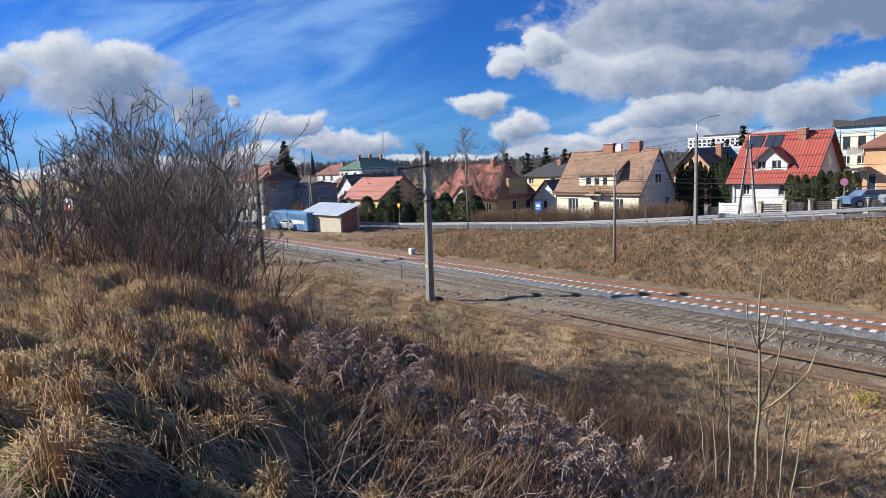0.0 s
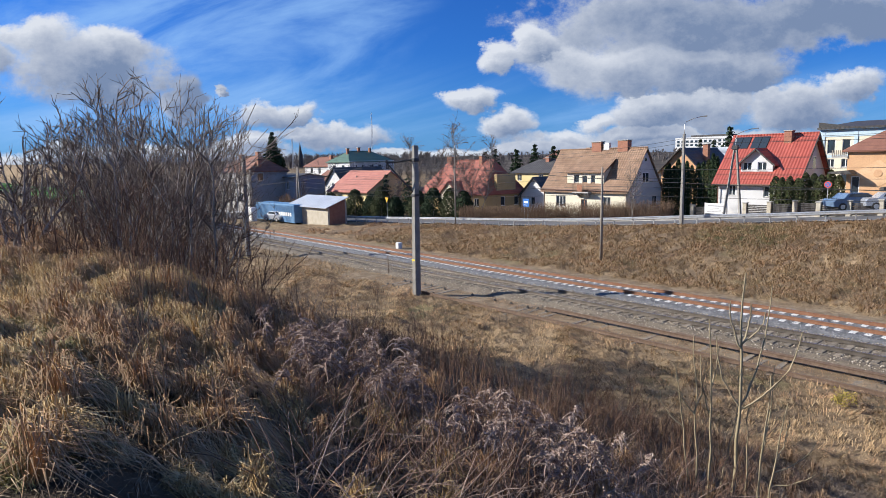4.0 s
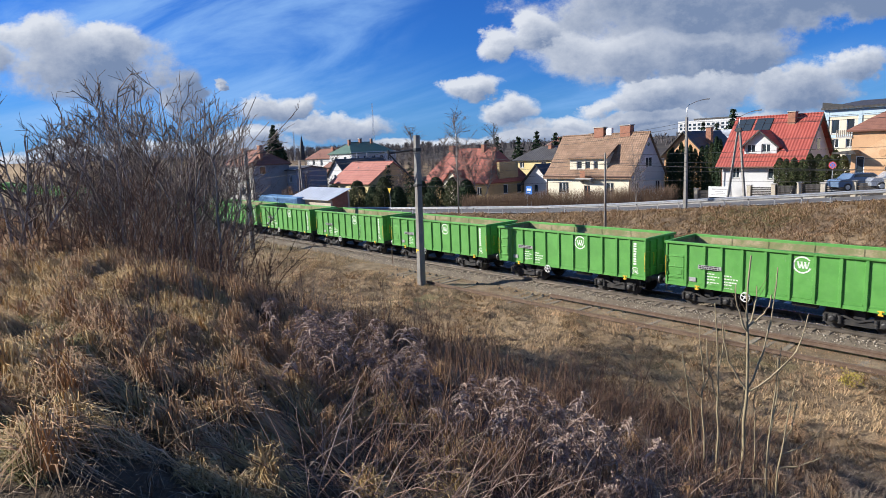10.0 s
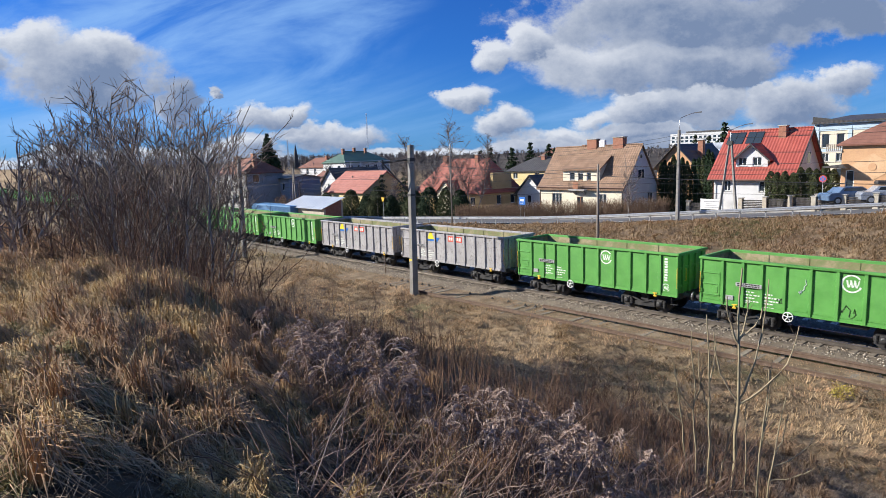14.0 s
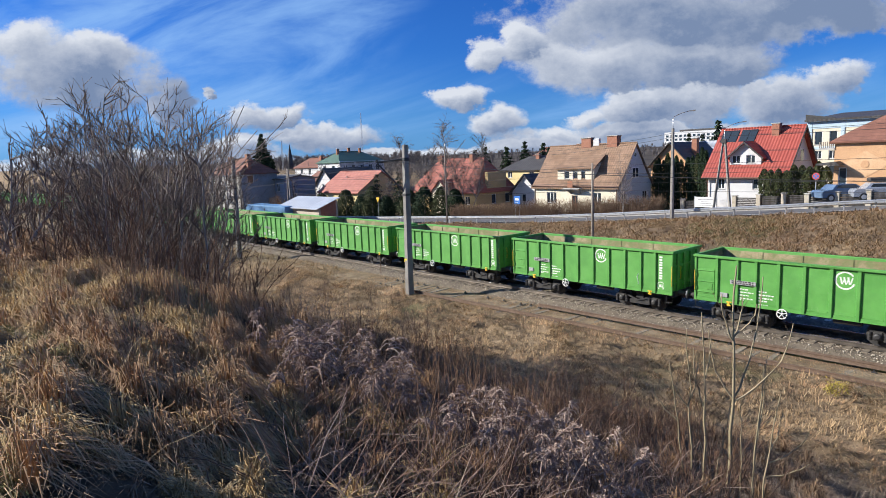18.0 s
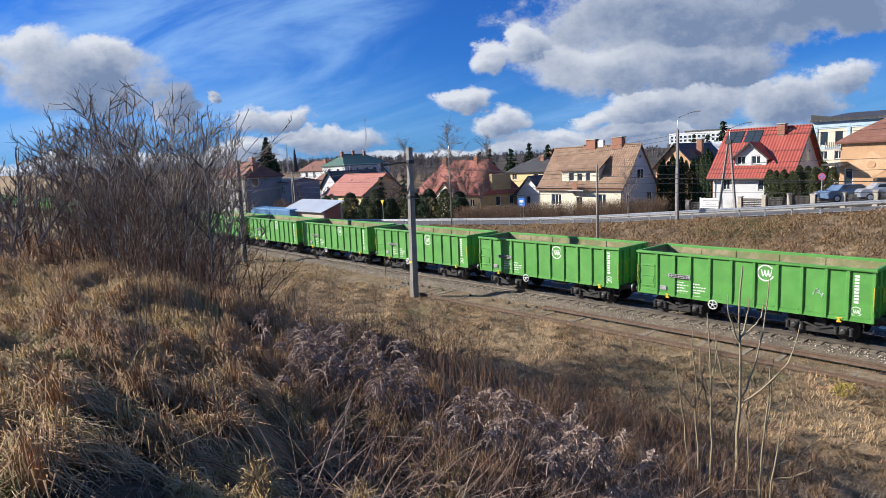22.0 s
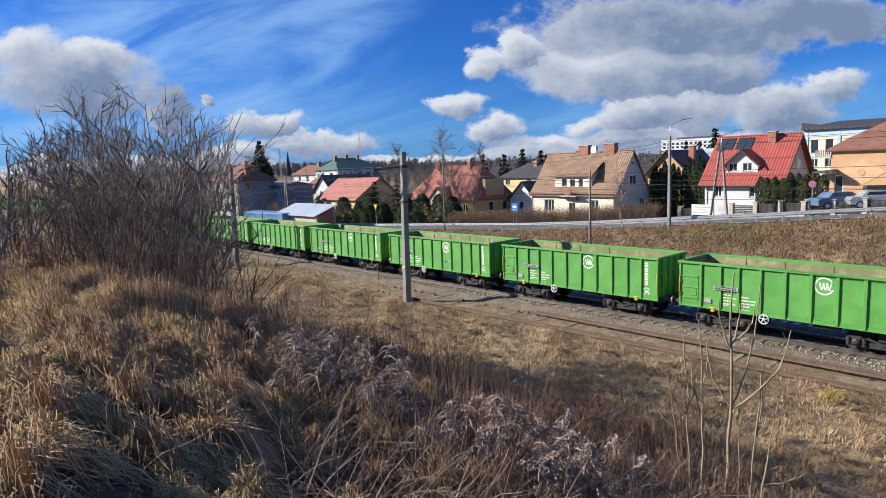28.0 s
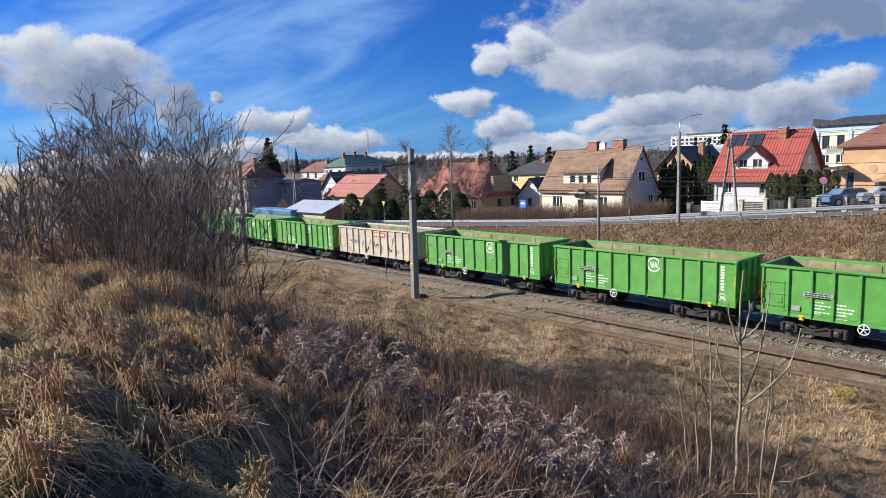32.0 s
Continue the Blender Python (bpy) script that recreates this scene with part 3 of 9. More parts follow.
def livery(name, a, b, worn, marks=0.62, rough=0.45):
    """Painted wagon steel with scuffs, drips and faded patches."""
    mat = bpy.data.materials.new(name)
    mat.use_nodes = True
    n = Nodes(mat.node_tree)
    bsdf = mat.node_tree.nodes["Principled BSDF"]
    co = n.add("ShaderNodeTexCoord").outputs["Object"]
    x, y, z = n.xyz(co)
    rnd = n.add("ShaderNodeObjectInfo").outputs["Random"]
    shift = n.m("MULTIPLY", rnd, 40.0)
    base = n.vec(n.m("ADD", x, shift), y, z)
    col = n.mix(n.ramp(n.noise(base, 1.3, 5.0, 0.6), 0.35, 0.68), a, b)
    drip = n.noise(n.vec(n.m("MULTIPLY", n.m("ADD", x, shift), 9.0), y, n.m("MULTIPLY", z, 0.9)), 1.4, 6.0, 0.65)
    col = n.mix(n.ramp(drip, marks, marks + 0.14, 0.0, 0.65), col, worn)
    scuff = n.noise(base, 7.0, 8.0, 0.75, 0.6)
    col = n.mix(n.ramp(scuff, marks + 0.02, marks + 0.08, 0.0, 0.8), col, worn)
    n.put(bsdf.inputs["Base Color"], col)
    n.put(bsdf.inputs["Roughness"], n.ramp(scuff, 0.3, 0.7, rough - 0.08, rough + 0.25))
    b_ = n.add("ShaderNodeBump")
    b_.inputs["Strength"].default_value, b_.inputs["Distance"].default_value = 0.25, 0.02
    n.put(b_.inputs["Height"], n.noise(base, 1.8, 3.0, 0.5))
    n.put(bsdf.inputs["Normal"], b_.outputs[0])
    return mat


M_GREEN = livery("green_wagon_paint", (0.078, 0.265, 0.050), (0.105, 0.325, 0.066), (0.24, 0.38, 0.19))
M_GREY = livery("grey_wagon_paint", (0.30, 0.29, 0.29), (0.38, 0.365, 0.36), (0.12, 0.105, 0.095), 0.53)
M_BEIGE = livery("beige_wagon_paint", (0.44, 0.37, 0.29), (0.52, 0.45, 0.36), (0.25, 0.17, 0.11), 0.57)
M_LINING = surface("dusty_wagon_lining", (0.23, 0.20, 0.10), (0.40, 0.32, 0.20), 0.9, 0.9, 0.25, 0.0, 22.0, (0.15, 0.19, 0.07), 0.5)
M_YELLOW = surface("yellow_paint", (0.72, 0.42, 0.03), (0.8, 0.5, 0.05), 5.0, 0.5, 0.05)
M_MARK = surface("white_lettering", (0.66, 0.70, 0.62), (0.74, 0.78, 0.70), 6.0, 0.6, 0.0)
M_PLATE = surface("dirty_data_plate", (0.30, 0.30, 0.31), (0.45, 0.45, 0.45), 8.0, 0.5, 0.05, 0.0, 60.0, (0.1, 0.1, 0.1))
M_BUFFER = surface("greased_buffer_steel", (0.13, 0.13, 0.14), (0.22, 0.22, 0.23), 5.0, 0.4, 0.1, 0.7)
M_LOGORED = surface("red_sign_paint", (0.55, 0.06, 0.04), (0.62, 0.08, 0.05), 5.0, 0.45, 0.02)
M_LOGOBLUE = surface("blue_sign_paint", (0.02, 0.13, 0.42), (0.03, 0.16, 0.5), 5.0, 0.45, 0.02)
M_LOGOYELLOW = surface("yellow_sign_paint", (0.8, 0.6, 0.02), (0.85, 0.66, 0.03), 5.0, 0.45, 0.02)
M_SPRAY = surface("white_spray_paint", (0.6, 0.63, 0.66), (0.72, 0.74, 0.76), 9.0, 0.7, 0.0)

SEAMS = [-5.0, -3.99, -3.1, -2.31, -1.39, -0.41, 0.56, 1.51, 2.45, 3.33, 4.1, 5.0]
Z_BOT, Z_TOP, HALF = 0.98, 3.09, 1.45


def wagon_meshes():
    """Every mesh of the open wagon, made once and shared by all wagons."""
    q = {}
    q["underframe"] = Mesh().box(-5.0, -0.25, 0.82, 5.0, 0.25, 1.12).box(-5.1, -1.3, 0.9, -4.85, 1.3, 1.16).box(4.85, -1.3, 0.9, 5.1, 1.3, 1.16).box(-3.2, -1.2, 0.85, -2.9, 1.2, 1.1).box(2.9, -1.2, 0.85, 3.2, 1.2, 1.1)
    q["floor"] = Mesh().box(-4.98, -1.3, 1.12, 4.98, 1.3, 1.18)
    q["sill"] = Mesh().prism([(-5.0, 0.0), (5.0, 0.0), (5.0, 0.14), (-5.0, 0.14)], -0.06, 0.0).box(-5, -0.09, 0.0, 5, -0.06, 0.03)
    q["far_wall"] = Mesh().box(-5.0, 1.32, 1.0, 5.0, 1.35, 3.0)
    for s in SEAMS[1:-1]:
        q["far_wall"].box(s - 0.05, 1.35, 1.0, s + 0.05, 1.42, 3.0)
    for i in range(11):
        a, b = SEAMS[i], SEAMS[i + 1]
        low = Z_BOT + 0.14
        q["side_panel%d" % i] = Mesh().prism([(a, 3.0), (a, low), (b, low), (b, 3.0)], -1.35, -1.32).prism([(a + 0.1, low + 0.03), (b - 0.1, low + 0.03), (b - 0.1, low + 0.10), (a + 0.1, low + 0.10)], -1.365, -1.35)
    # a pressed post of hat section, with a sharp return that throws a shadow
    q["post"] = Mesh().prism([(-0.085, -1.35), (-0.055, -1.43), (0.055, -1.43), (0.085, -1.35)], 1.0, 3.0, "z")
    q["end_post"] = Mesh().box(-0.05, -1.40, Z_BOT, 0.05, -1.30, 3.0, 0.012)
    chord = [(-HALF, 2.99), (-HALF + 0.02, 2.97), (-1.30, 2.97), (-1.30, 3.07), (-1.32, Z_TOP), (-HALF + 0.02, Z_TOP), (-HALF, 3.07)]
    q["top_chord"] = Mesh().prism(chord, -BODY / 2, BODY / 2, "x")
    q["end_chord"] = Mesh().box(-0.07, -1.3, 2.97, 0.07, 1.3, Z_TOP, 0.012)
    end = Mesh().box(-0.02, -1.32, 1.0, 0.02, 1.32, 2.98)
    q["end_rib"] = Mesh().prism([(-0.1, 1.0), (0.1, 1.0), (0.1, 2.95), (-0.1, 2.95)], 0.02, 0.11, "x")
    q["end_rail"] = Mesh().box(0.02, -1.32, 0.0, 0.07, 1.32, 0.12)
    q["end_wall"] = end
    q["lining"] = Mesh().box(-4.93, 1.30, 1.2, 4.93, 1.315, 2.97).box(-4.93, -1.315, 1.2, 4.93, -1.30, 2.97).box(-4.955, -1.3, 1.2, -4.94, 1.3, 2.97).box(4.94, -1.3, 1.2, 4.955, 1.3, 2.97)
    for s in SEAMS[2:-2:2]:
        q["lining"].box(s - 0.02, 1.275, 1.2, s + 0.02, 1.30, 2.97)
    q["load_dust"] = Mesh().box(-4.9, -1.28, 1.185, 4.9, 1.28, 1.23)
    buf = Mesh().lathe((0, 0, 0), (1, 0, 0), [(0, 0.13), (0.05, 0.16), (0.07, 0.11), (0.3, 0.11), (0.3, 0.085), (0.48, 0.085)], 14)
    q["buffer"] = buf
    q["buffer_head"] = Mesh().lathe((0.47, 0, 0), (1, 0, 0), [(0, 0.1), (0.02, 0.225), (0.06, 0.22), (0.075, 0.15)], 16)
    q["draw_hook"] = Mesh().prism([(0, -0.05), (0.28, -0.05), (0.36, 0.02), (0.36, 0.12), (0.3, 0.12), (0.28, 0.03), (0.2, 0.05), (0, 0.06)], -0.03, 0.03).tube([(0.24, 0.06, 0), (0.5, 0.06, -0.12), (0.58, 0.0, -0.16), (0.5, -0.06, -0.12), (0.24, -0.06, 0)], 0.022, 6)
    # bogie
    side = [(-1.28, 0.52), (-1.2, 0.66), (-0.75, 0.66), (-0.5, 0.48), (0.5, 0.48), (0.75, 0.66), (1.2, 0.66), (1.28, 0.52), (1.2, 0.36), (0.72, 0.34), (0.45, 0.26), (-0.45, 0.26), (-0.72, 0.34), (-1.2, 0.36)]
    sf = Mesh().prism(side, -0.07, 0.07)
    for x in (-0.9, 0.9):
        sf.box(x - 0.17, -0.16, 0.3, x + 0.17, 0.08, 0.64, 0.04).lathe((x, -0.15, 0.46), (0, -1, 0), [(0, 0.13), (0.06, 0.12), (0.09, 0.07)], 12)
        for k in (-0.27, 0.27):
            sf.lathe((x + k, -0.1, 0.3), (0, 0, 1), [(0, 0.09), (0.03, 0.09), (0.04, 0.07), (0.1, 0.07), (0.11, 0.09), (0.14, 0.09), (0.15, 0.07), (0.22, 0.07), (0.23, 0.09), (0.32, 0.09)], 10)
    sf.prism([(-0.62, 0.62), (-0.5, 0.66), (0.0, 0.5), (0.5, 0.66), (0.62, 0.62), (0.0, 0.42)], -0.13, -0.08)
    q["side_frame"] = sf
    q["bolster"] = Mesh().box(-0.22, -0.95, 0.5, 0.22, 0.95, 0.84, 0.03).box(-0.8, -0.06, 0.45, 0.8, 0.06, 0.6)
    wheel = [(-0.07, 0.2), (-0.07, 0.44), (-0.065, 0.455), (0.06, 0.46), (0.065, 0.49), (0.09, 0.485), (0.09, 0.42), (0.03, 0.40), (0.02, 0.2), (0.06, 0.12), (0.06, 0.08)]
    ws = Mesh().lathe((0, -0.76, 0), (0, 1, 0), [(a, r) for a, r in wheel], 24)
    ws.lathe((0, 0.76, 0), (0, -1, 0), [(a, r) for a, r in wheel], 24)
    ws.cyl((0, -1.0, 0), (0, 1.0, 0), 0.08, 10)
    for k in range(3):
        t = k * 2 * math.pi / 3
        ws.box(-0.04 + 0.3 * math.cos(t), -0.84, -0.04 + 0.3 * math.sin(t), 0.04 + 0.3 * math.cos(t), -0.75, 0.04 + 0.3 * math.sin(t))
    q["wheelset"] = ws
    rim = []
    bw = Mesh()
    for i in range(20):
        t = 2 * math.pi * i / 20
        rim.append((0.2 * math.cos(t), 0, 0.2 * math.sin(t)))
    bw.tube(rim + [rim[0]], 0.024, 6)
    for i in range(5):
        t = 2 * math.pi * i / 5 + 0.3
        bw.tube([(0, 0, 0), (0.19 * math.cos(t), 0, 0.19 * math.sin(t))], 0.022, 5)
    bw.lathe((0, 0.03, 0), (0, -1, 0), [(0, 0.05), (0.06, 0.05)], 10)
    q["hand_brake_wheel"] = bw
    q["air_tank"] = Mesh().lathe((-0.5, 0, 0), (1, 0, 0), [(0, 0.05), (0.04, 0.1), (0.08, 0.12), (0.95, 0.12), (1.0, 0.1), (1.04, 0.05)], 12)
    q["handrail"] = Mesh().tube([(0, 0, 0), (0, -0.06, 0.0), (0, -0.07, 0.04), (0, -0.07, 0.92), (0, -0.06, 0.96), (0, 0, 0.96)], 0.016, 6)
    q["foot_step"] = Mesh().tube([(-0.16, 0, 0.3), (-0.16, -0.02, 0.0), (0.16, -0.02, 0.0), (0.16, 0, 0.3)], 0.014, 5).box(-0.17, -0.12, -0.01, 0.17, 0.0, 0.01)
    hatch = Mesh().box(-0.36, -0.02, 0.0, 0.36, 0.0, 1.15, 0.006)
    for z in (0.06, 0.55, 1.05):
        hatch.box(-0.42, -0.05, z, 0.36, -0.02, z + 0.05, 0.01)
    for z in (0.25, 0.85):
        hatch.cyl((-0.44, -0.035, z - 0.06), (-0.44, -0.035, z + 0.06), 0.035, 8)
    hatch.box(0.05, -0.04, 0.2, 0.28, -0.02, 0.48, 0.008)
    q["hatch"] = hatch
    q["latch"] = Mesh().box(-0.05, -0.07, 0, 0.05, 0, 0.14, 0.015).box(-0.12, -0.05, 0.10, 0.12, -0.01, 0.15, 0.012).box(-0.09, -0.06, -0.05, 0.09, 0, 0.02, 0.012)
    q["data_plate"] = Mesh().box(-0.55, -0.03, -0.09, 0.55, 0, 0.09, 0.006)
    q["card_box"] = Mesh().box(-0.17, -0.04, -0.1, 0.17, 0, 0.1, 0.01)
    for z in (-0.06, -0.02, 0.02, 0.06):
        q["card_box"].box(-0.16, -0.048, z - 0.006, 0.16, -0.04, z + 0.006)
    bars = Mesh()
    rng = random.Random(9)
    for z in (0.05, -0.035):
        x = -0.48
        while x < 0.44:
            w = rng.uniform(0.05, 0.14)
            bars.box(x, -0.034, z - 0.028, x + w, -0.0305, z + 0.028)
            x += w + 0.03
    q["plate_print"] = bars
    txt = Mesh()
    for z, k in ((1.68, 3), (1.55, 4), (1.42, 3), (1.28, 4), (1.2, 2)):
        x = -3.0
        for _ in range(k):
            w = rng.uniform(0.07, 0.16)
            txt.box(x, -1.357, z, x + w, -1.3512, z + 0.05)
            x += w + 0.04
    for z, k in ((1.66, 3), (1.52, 5), (1.38, 5), (1.26, 3), (1.12, 4)):
        x = -2.2
        for _ in range(k):
            w = rng.uniform(0.06, 0.13)
            txt.box(x, -1.357, z, x + w, -1.3512, z + 0.06)
            x += w + 0.035
    q["lettering"] = txt
    ring = Mesh()

    def arc(cx, cz, r, a0, a1, w, k=18, y=-1.3535):
        P, F = [], []
        for i in range(k + 1):
            t = radians(a0 + (a1 - a0) * i / k)
            P += [(cx + (r - w) * math.cos(t), y, cz + (r - w) * math.sin(t)), (cx + r * math.cos(t), y, cz + r * math.sin(t))]
        for i in range(k):
            F.append((2 * i, 2 * i + 1, 2 * i + 3, 2 * i + 2))
        ring.faces(P, F)

    def logo(cx, cz, r):
        arc(cx, cz, r, 35, 340, r * 0.17, 26)
        for dx in (-0.42, -0.05, 0.32):
            ring.faces([(cx + (dx - 0.14) * r, -1.3535, cz + 0.38 * r), (cx + (dx + 0.02) * r, -1.3535, cz + 0.38 * r), (cx + (dx + 0.22) * r, -1.3535, cz - 0.42 * r), (cx + (dx + 0.06) * r, -1.3535, cz - 0.42 * r)], [(0, 1, 2, 3)])
            ring.faces([(cx + (dx + 0.14) * r, -1.3535, cz - 0.42 * r), (cx + (dx + 0.24) * r, -1.3535, cz - 0.42 * r), (cx + (dx + 0.44) * r, -1.3535, cz + 0.38 * r), (cx + (dx + 0.32) * r, -1.3535, cz + 0.38 * r)], [(0, 1, 2, 3)])

    logo(1.02, 2.55, 0.36)
    q["emblem"] = ring
    ring = Mesh()
    logo(4.4, 1.38, 0.2)
    q["small_emblem"] = ring
    name_bars = Mesh()
    z = 1.7
    for i in range(9):
        name_bars.box(4.31, -1.357, z, 4.47, -1.3512, z + 0.09)
        z += 0.128
    q["upright_lettering"] = name_bars
    q["sign_red"] = Mesh().box(-0.1, -1.358, 2.45, 1.25, -1.3512, 2.82)
    q["sign_bars"] = Mesh()
    for i in range(6):
        q["sign_bars"].box(0.0 + i * 0.2, -1.362, 2.53, 0.14 + i * 0.2, -1.3582, 2.74)
    q["sign_yellow"] = Mesh().prism([(-2.25, 2.45), (-1.95, 2.95), (-1.75, 2.95), (-1.45, 2.45)], -1.358, -1.3512)
    q["sign_blue"] = Mesh().prism([(-2.45, 2.36), (-2.25, 2.5), (-1.5, 2.5), (-1.5, 2.62), (-0.95, 2.62), (-1.15, 2.36)], -1.364, -1.3585)
    out = {}
    for k, v in q.items():
        out[k] = v.made(k.rstrip("0123456789"), k in ("buffer", "air_tank", "handrail", "hand_brake_wheel"))
    return out


WAGON_MESH = wagon_meshes()
WHEELS = []   # wheelset, its thing's offset behind the engine's middle, rolling radius


def put(key, mat, parent, m=None, label="", name=None):
    """A shared wagon mesh as a part, with the material on the object."""
    me = WAGON_MESH[key]
    if not me.materials:
        me.materials.append(None)
    ob = new(name or key.rstrip("0123456789"), me)
    ob.parent = parent
    if m is not None:
        ob.matrix_basis = m
    ob.material_slots[0].link = "OBJECT"
    ob.material_slots[0].material = mat
    return tagged(ob, label)


def make_wagon(offset, paint, label, look_="green", emblem=True, tags=0, seed=0):
    rng = random.Random(seed)
    w = thing("freight_wagon", pose(0, TRACK_Y, 0), label, "freight wagon", "wagons of the goods train")
    put("underframe", M_BLACK, w)
    put("floor", M_LINING, w)
    put("load_dust", M_LINING, w, label="layer of brown dust on the floor", name="dust_layer")
    put("lining", M_LINING, w, label="dusty brown inner lining", name="inner_lining")
    put("sill", paint, w, Matrix.Translation((0, -1.32, Z_BOT)))
    put("sill", paint, w, Matrix.Translation((0, 1.38, Z_BOT)))
    put("far_wall", paint, w)
    for i in range(11):
        put("side_panel%d" % i, paint, w)
    for s in SEAMS[1:-1]:
        put("post", paint, w, Matrix.Translation((s, 0, 0)))
    for s in (-4.97, 4.97):
        put("end_post", paint, w, Matrix.Translation((s, 0, 0)))
    put("top_chord", paint, w)
    put("top_chord", paint, w, Matrix.Rotation(math.pi, 4, "Z"))
    for s, a in ((-4.98, math.pi), (4.98, 0)):
        m = Matrix.Translation((s, 0, 0)) @ Matrix.Rotation(a, 4, "Z")
        put("end_wall", paint, w, m)
        put("end_chord", paint, w, m)
        for y in (-0.95, -0.32, 0.32, 0.95):
            put("end_rib", paint, w, m @ Matrix.Translation((0, y, 0)))
        for z in (1.45, 2.3):
            put("end_rail", paint, w, m @ Matrix.Translation((0, 0, z)))
        for y in (-0.875, 0.875):
            b = put("buffer", M_BLACK, w, Matrix.Translation((s * 1.024, y, 1.05)) @ Matrix.Rotation(a, 4, "Z"))
            b.matrix_basis = Matrix.Translation((s * 1.016, y, 1.05)) @ Matrix.Rotation(a, 4, "Z")
            put("buffer_head", M_BUFFER, b)
        put("draw_hook", M_BLACK, w, Matrix.Translation((s * 1.02, 0, 1.02)) @ Matrix.Rotation(a, 4, "Z"))
        put("handrail", M_YELLOW, w, Matrix.Translation((s * 1.002, -1.36, 1.42)), "yellow handrail")
        put("foot_step", M_BLACK, w, Matrix.Translation((s * 0.97, -1.3, 0.62)))
    put("handrail", M_YELLOW, w, Matrix.Translation((5.1, -0.9, 1.75)) @ Matrix.Rotation(radians(90), 4, "Z") @ Matrix.Diagonal((1, 1, 0.62, 1)), "yellow handrail")
    put("hatch", paint, w, Matrix.Translation((-4.47, -1.352, 1.3)))
    for x in (-3.42, 3.85):
        put("latch", M_YELLOW, w, Matrix.Translation((x, -1.36, 0.93)), "yellow latch")
    plate = put("data_plate", M_PLATE, w, Matrix.Translation((-2.82, -1.43, 2.0)), "grey data plate")
    put("plate_print", M_BLACK, plate)
    put("card_box", M_PLATE, w, Matrix.Translation((-3.66, -1.355, 1.35)))
    put("lettering", M_MARK, w, label="small white lettering")
    put("hand_brake_wheel", M_WHITE, w, Matrix.Translation((-1.2, -1.42, 0.87)), "white hand brake wheel")
    put("air_tank", M_BLACK, w, Matrix.Translation((1.1, -1.1, 0.86)))
    if look_ == "green":
        if emblem:
            put("emblem", M_MARK, w, label="round white emblem")
        put("small_emblem", M_MARK, w)
        put("upright_lettering", M_MARK, w, label="upright white lettering")
    elif look_ == "grey":
        put("sign_red", M_LOGORED, w, label="red sign with pale bars", name="sign")
        put("sign_bars", M_MARK, w, name="sign_bar")
        put("sign_yellow", M_LOGOYELLOW, w, name="sign")
        put("sign_blue", M_LOGOBLUE, w, name="sign")
    else:
        put("sign_red", M_LOGORED, w, label="red sign with pale bars", name="sign")
        put("sign_bars", M_MARK, w, name="sign_bar")
    for k in range(tags):
        # sprayed scrawl
        sc = Mesh()
        x, z = rng.uniform(-2.0, 3.4), rng.uniform(1.3, 2.1)
        pts = [(x, -1.362, z)]
        for _ in range(rng.randint(10, 18)):
            x, z = x + rng.uniform(-0.06, 0.12), min(max(z + rng.uniform(-0.22, 0.22), 1.2), 2.5)
            pts.append((x, -1.362, z))
        sc.tube(pts, 0.014 if look_ != "beige" else 0.03, 4)
        part("spray_scrawl", sc, M_SPRAY if rng.random() < 0.6 else M_BLACK, w, "sprayed scrawl")
    for x in (-3.05, 3.05):
        bog = put("bolster", M_BLACK, w, Matrix.Translation((x, 0, 0)), name="bogie")
        put("side_frame", M_BLACK, bog, Matrix.Translation((0, -1.02, 0)))
        put("side_frame", M_BLACK, bog, Matrix.Translation((0, 1.02, 0)) @ Matrix.Rotation(math.pi, 4, "Z"))
        for dx in (-0.9, 0.9):
            ws = put("wheelset", M_BLACK, bog, Matrix.Translation((dx, 0, 0.46)))
            WHEELS.append((ws, offset + x + dx, 0.46, (dx, 0, 0.46)))
    return w


TRAIN = []


def make_train():
    for i in range(1, 48):
        offset = -(20.33 / 2 + PITCH / 2) - (i - 1) * PITCH
        if i in (10, 11):
            w = make_wagon(offset, M_GREY, "weathered grey open freight wagon with a yellow and blue sign, empty", "grey", seed=i)
        elif i == 36:
            w = make_wagon(offset, M_BEIGE, "dusty beige open freight wagon sprayed with pale scrawls, empty", "beige", tags=9, seed=i)
        else:
            bare = i == 32  # this one has lost its emblem
            tags = 3 if i in (1, 8, 32) else (1 if i % 5 == 0 else 0)
            w = make_wagon(offset, M_GREEN, ("green open freight wagon with sprayed scrawls on ribbed sides" if tags == 3 else "bright green open freight wagon with a round white emblem"), "green", not bare, tags, seed=i)
        TRAIN.append((w, offset))


make_train()


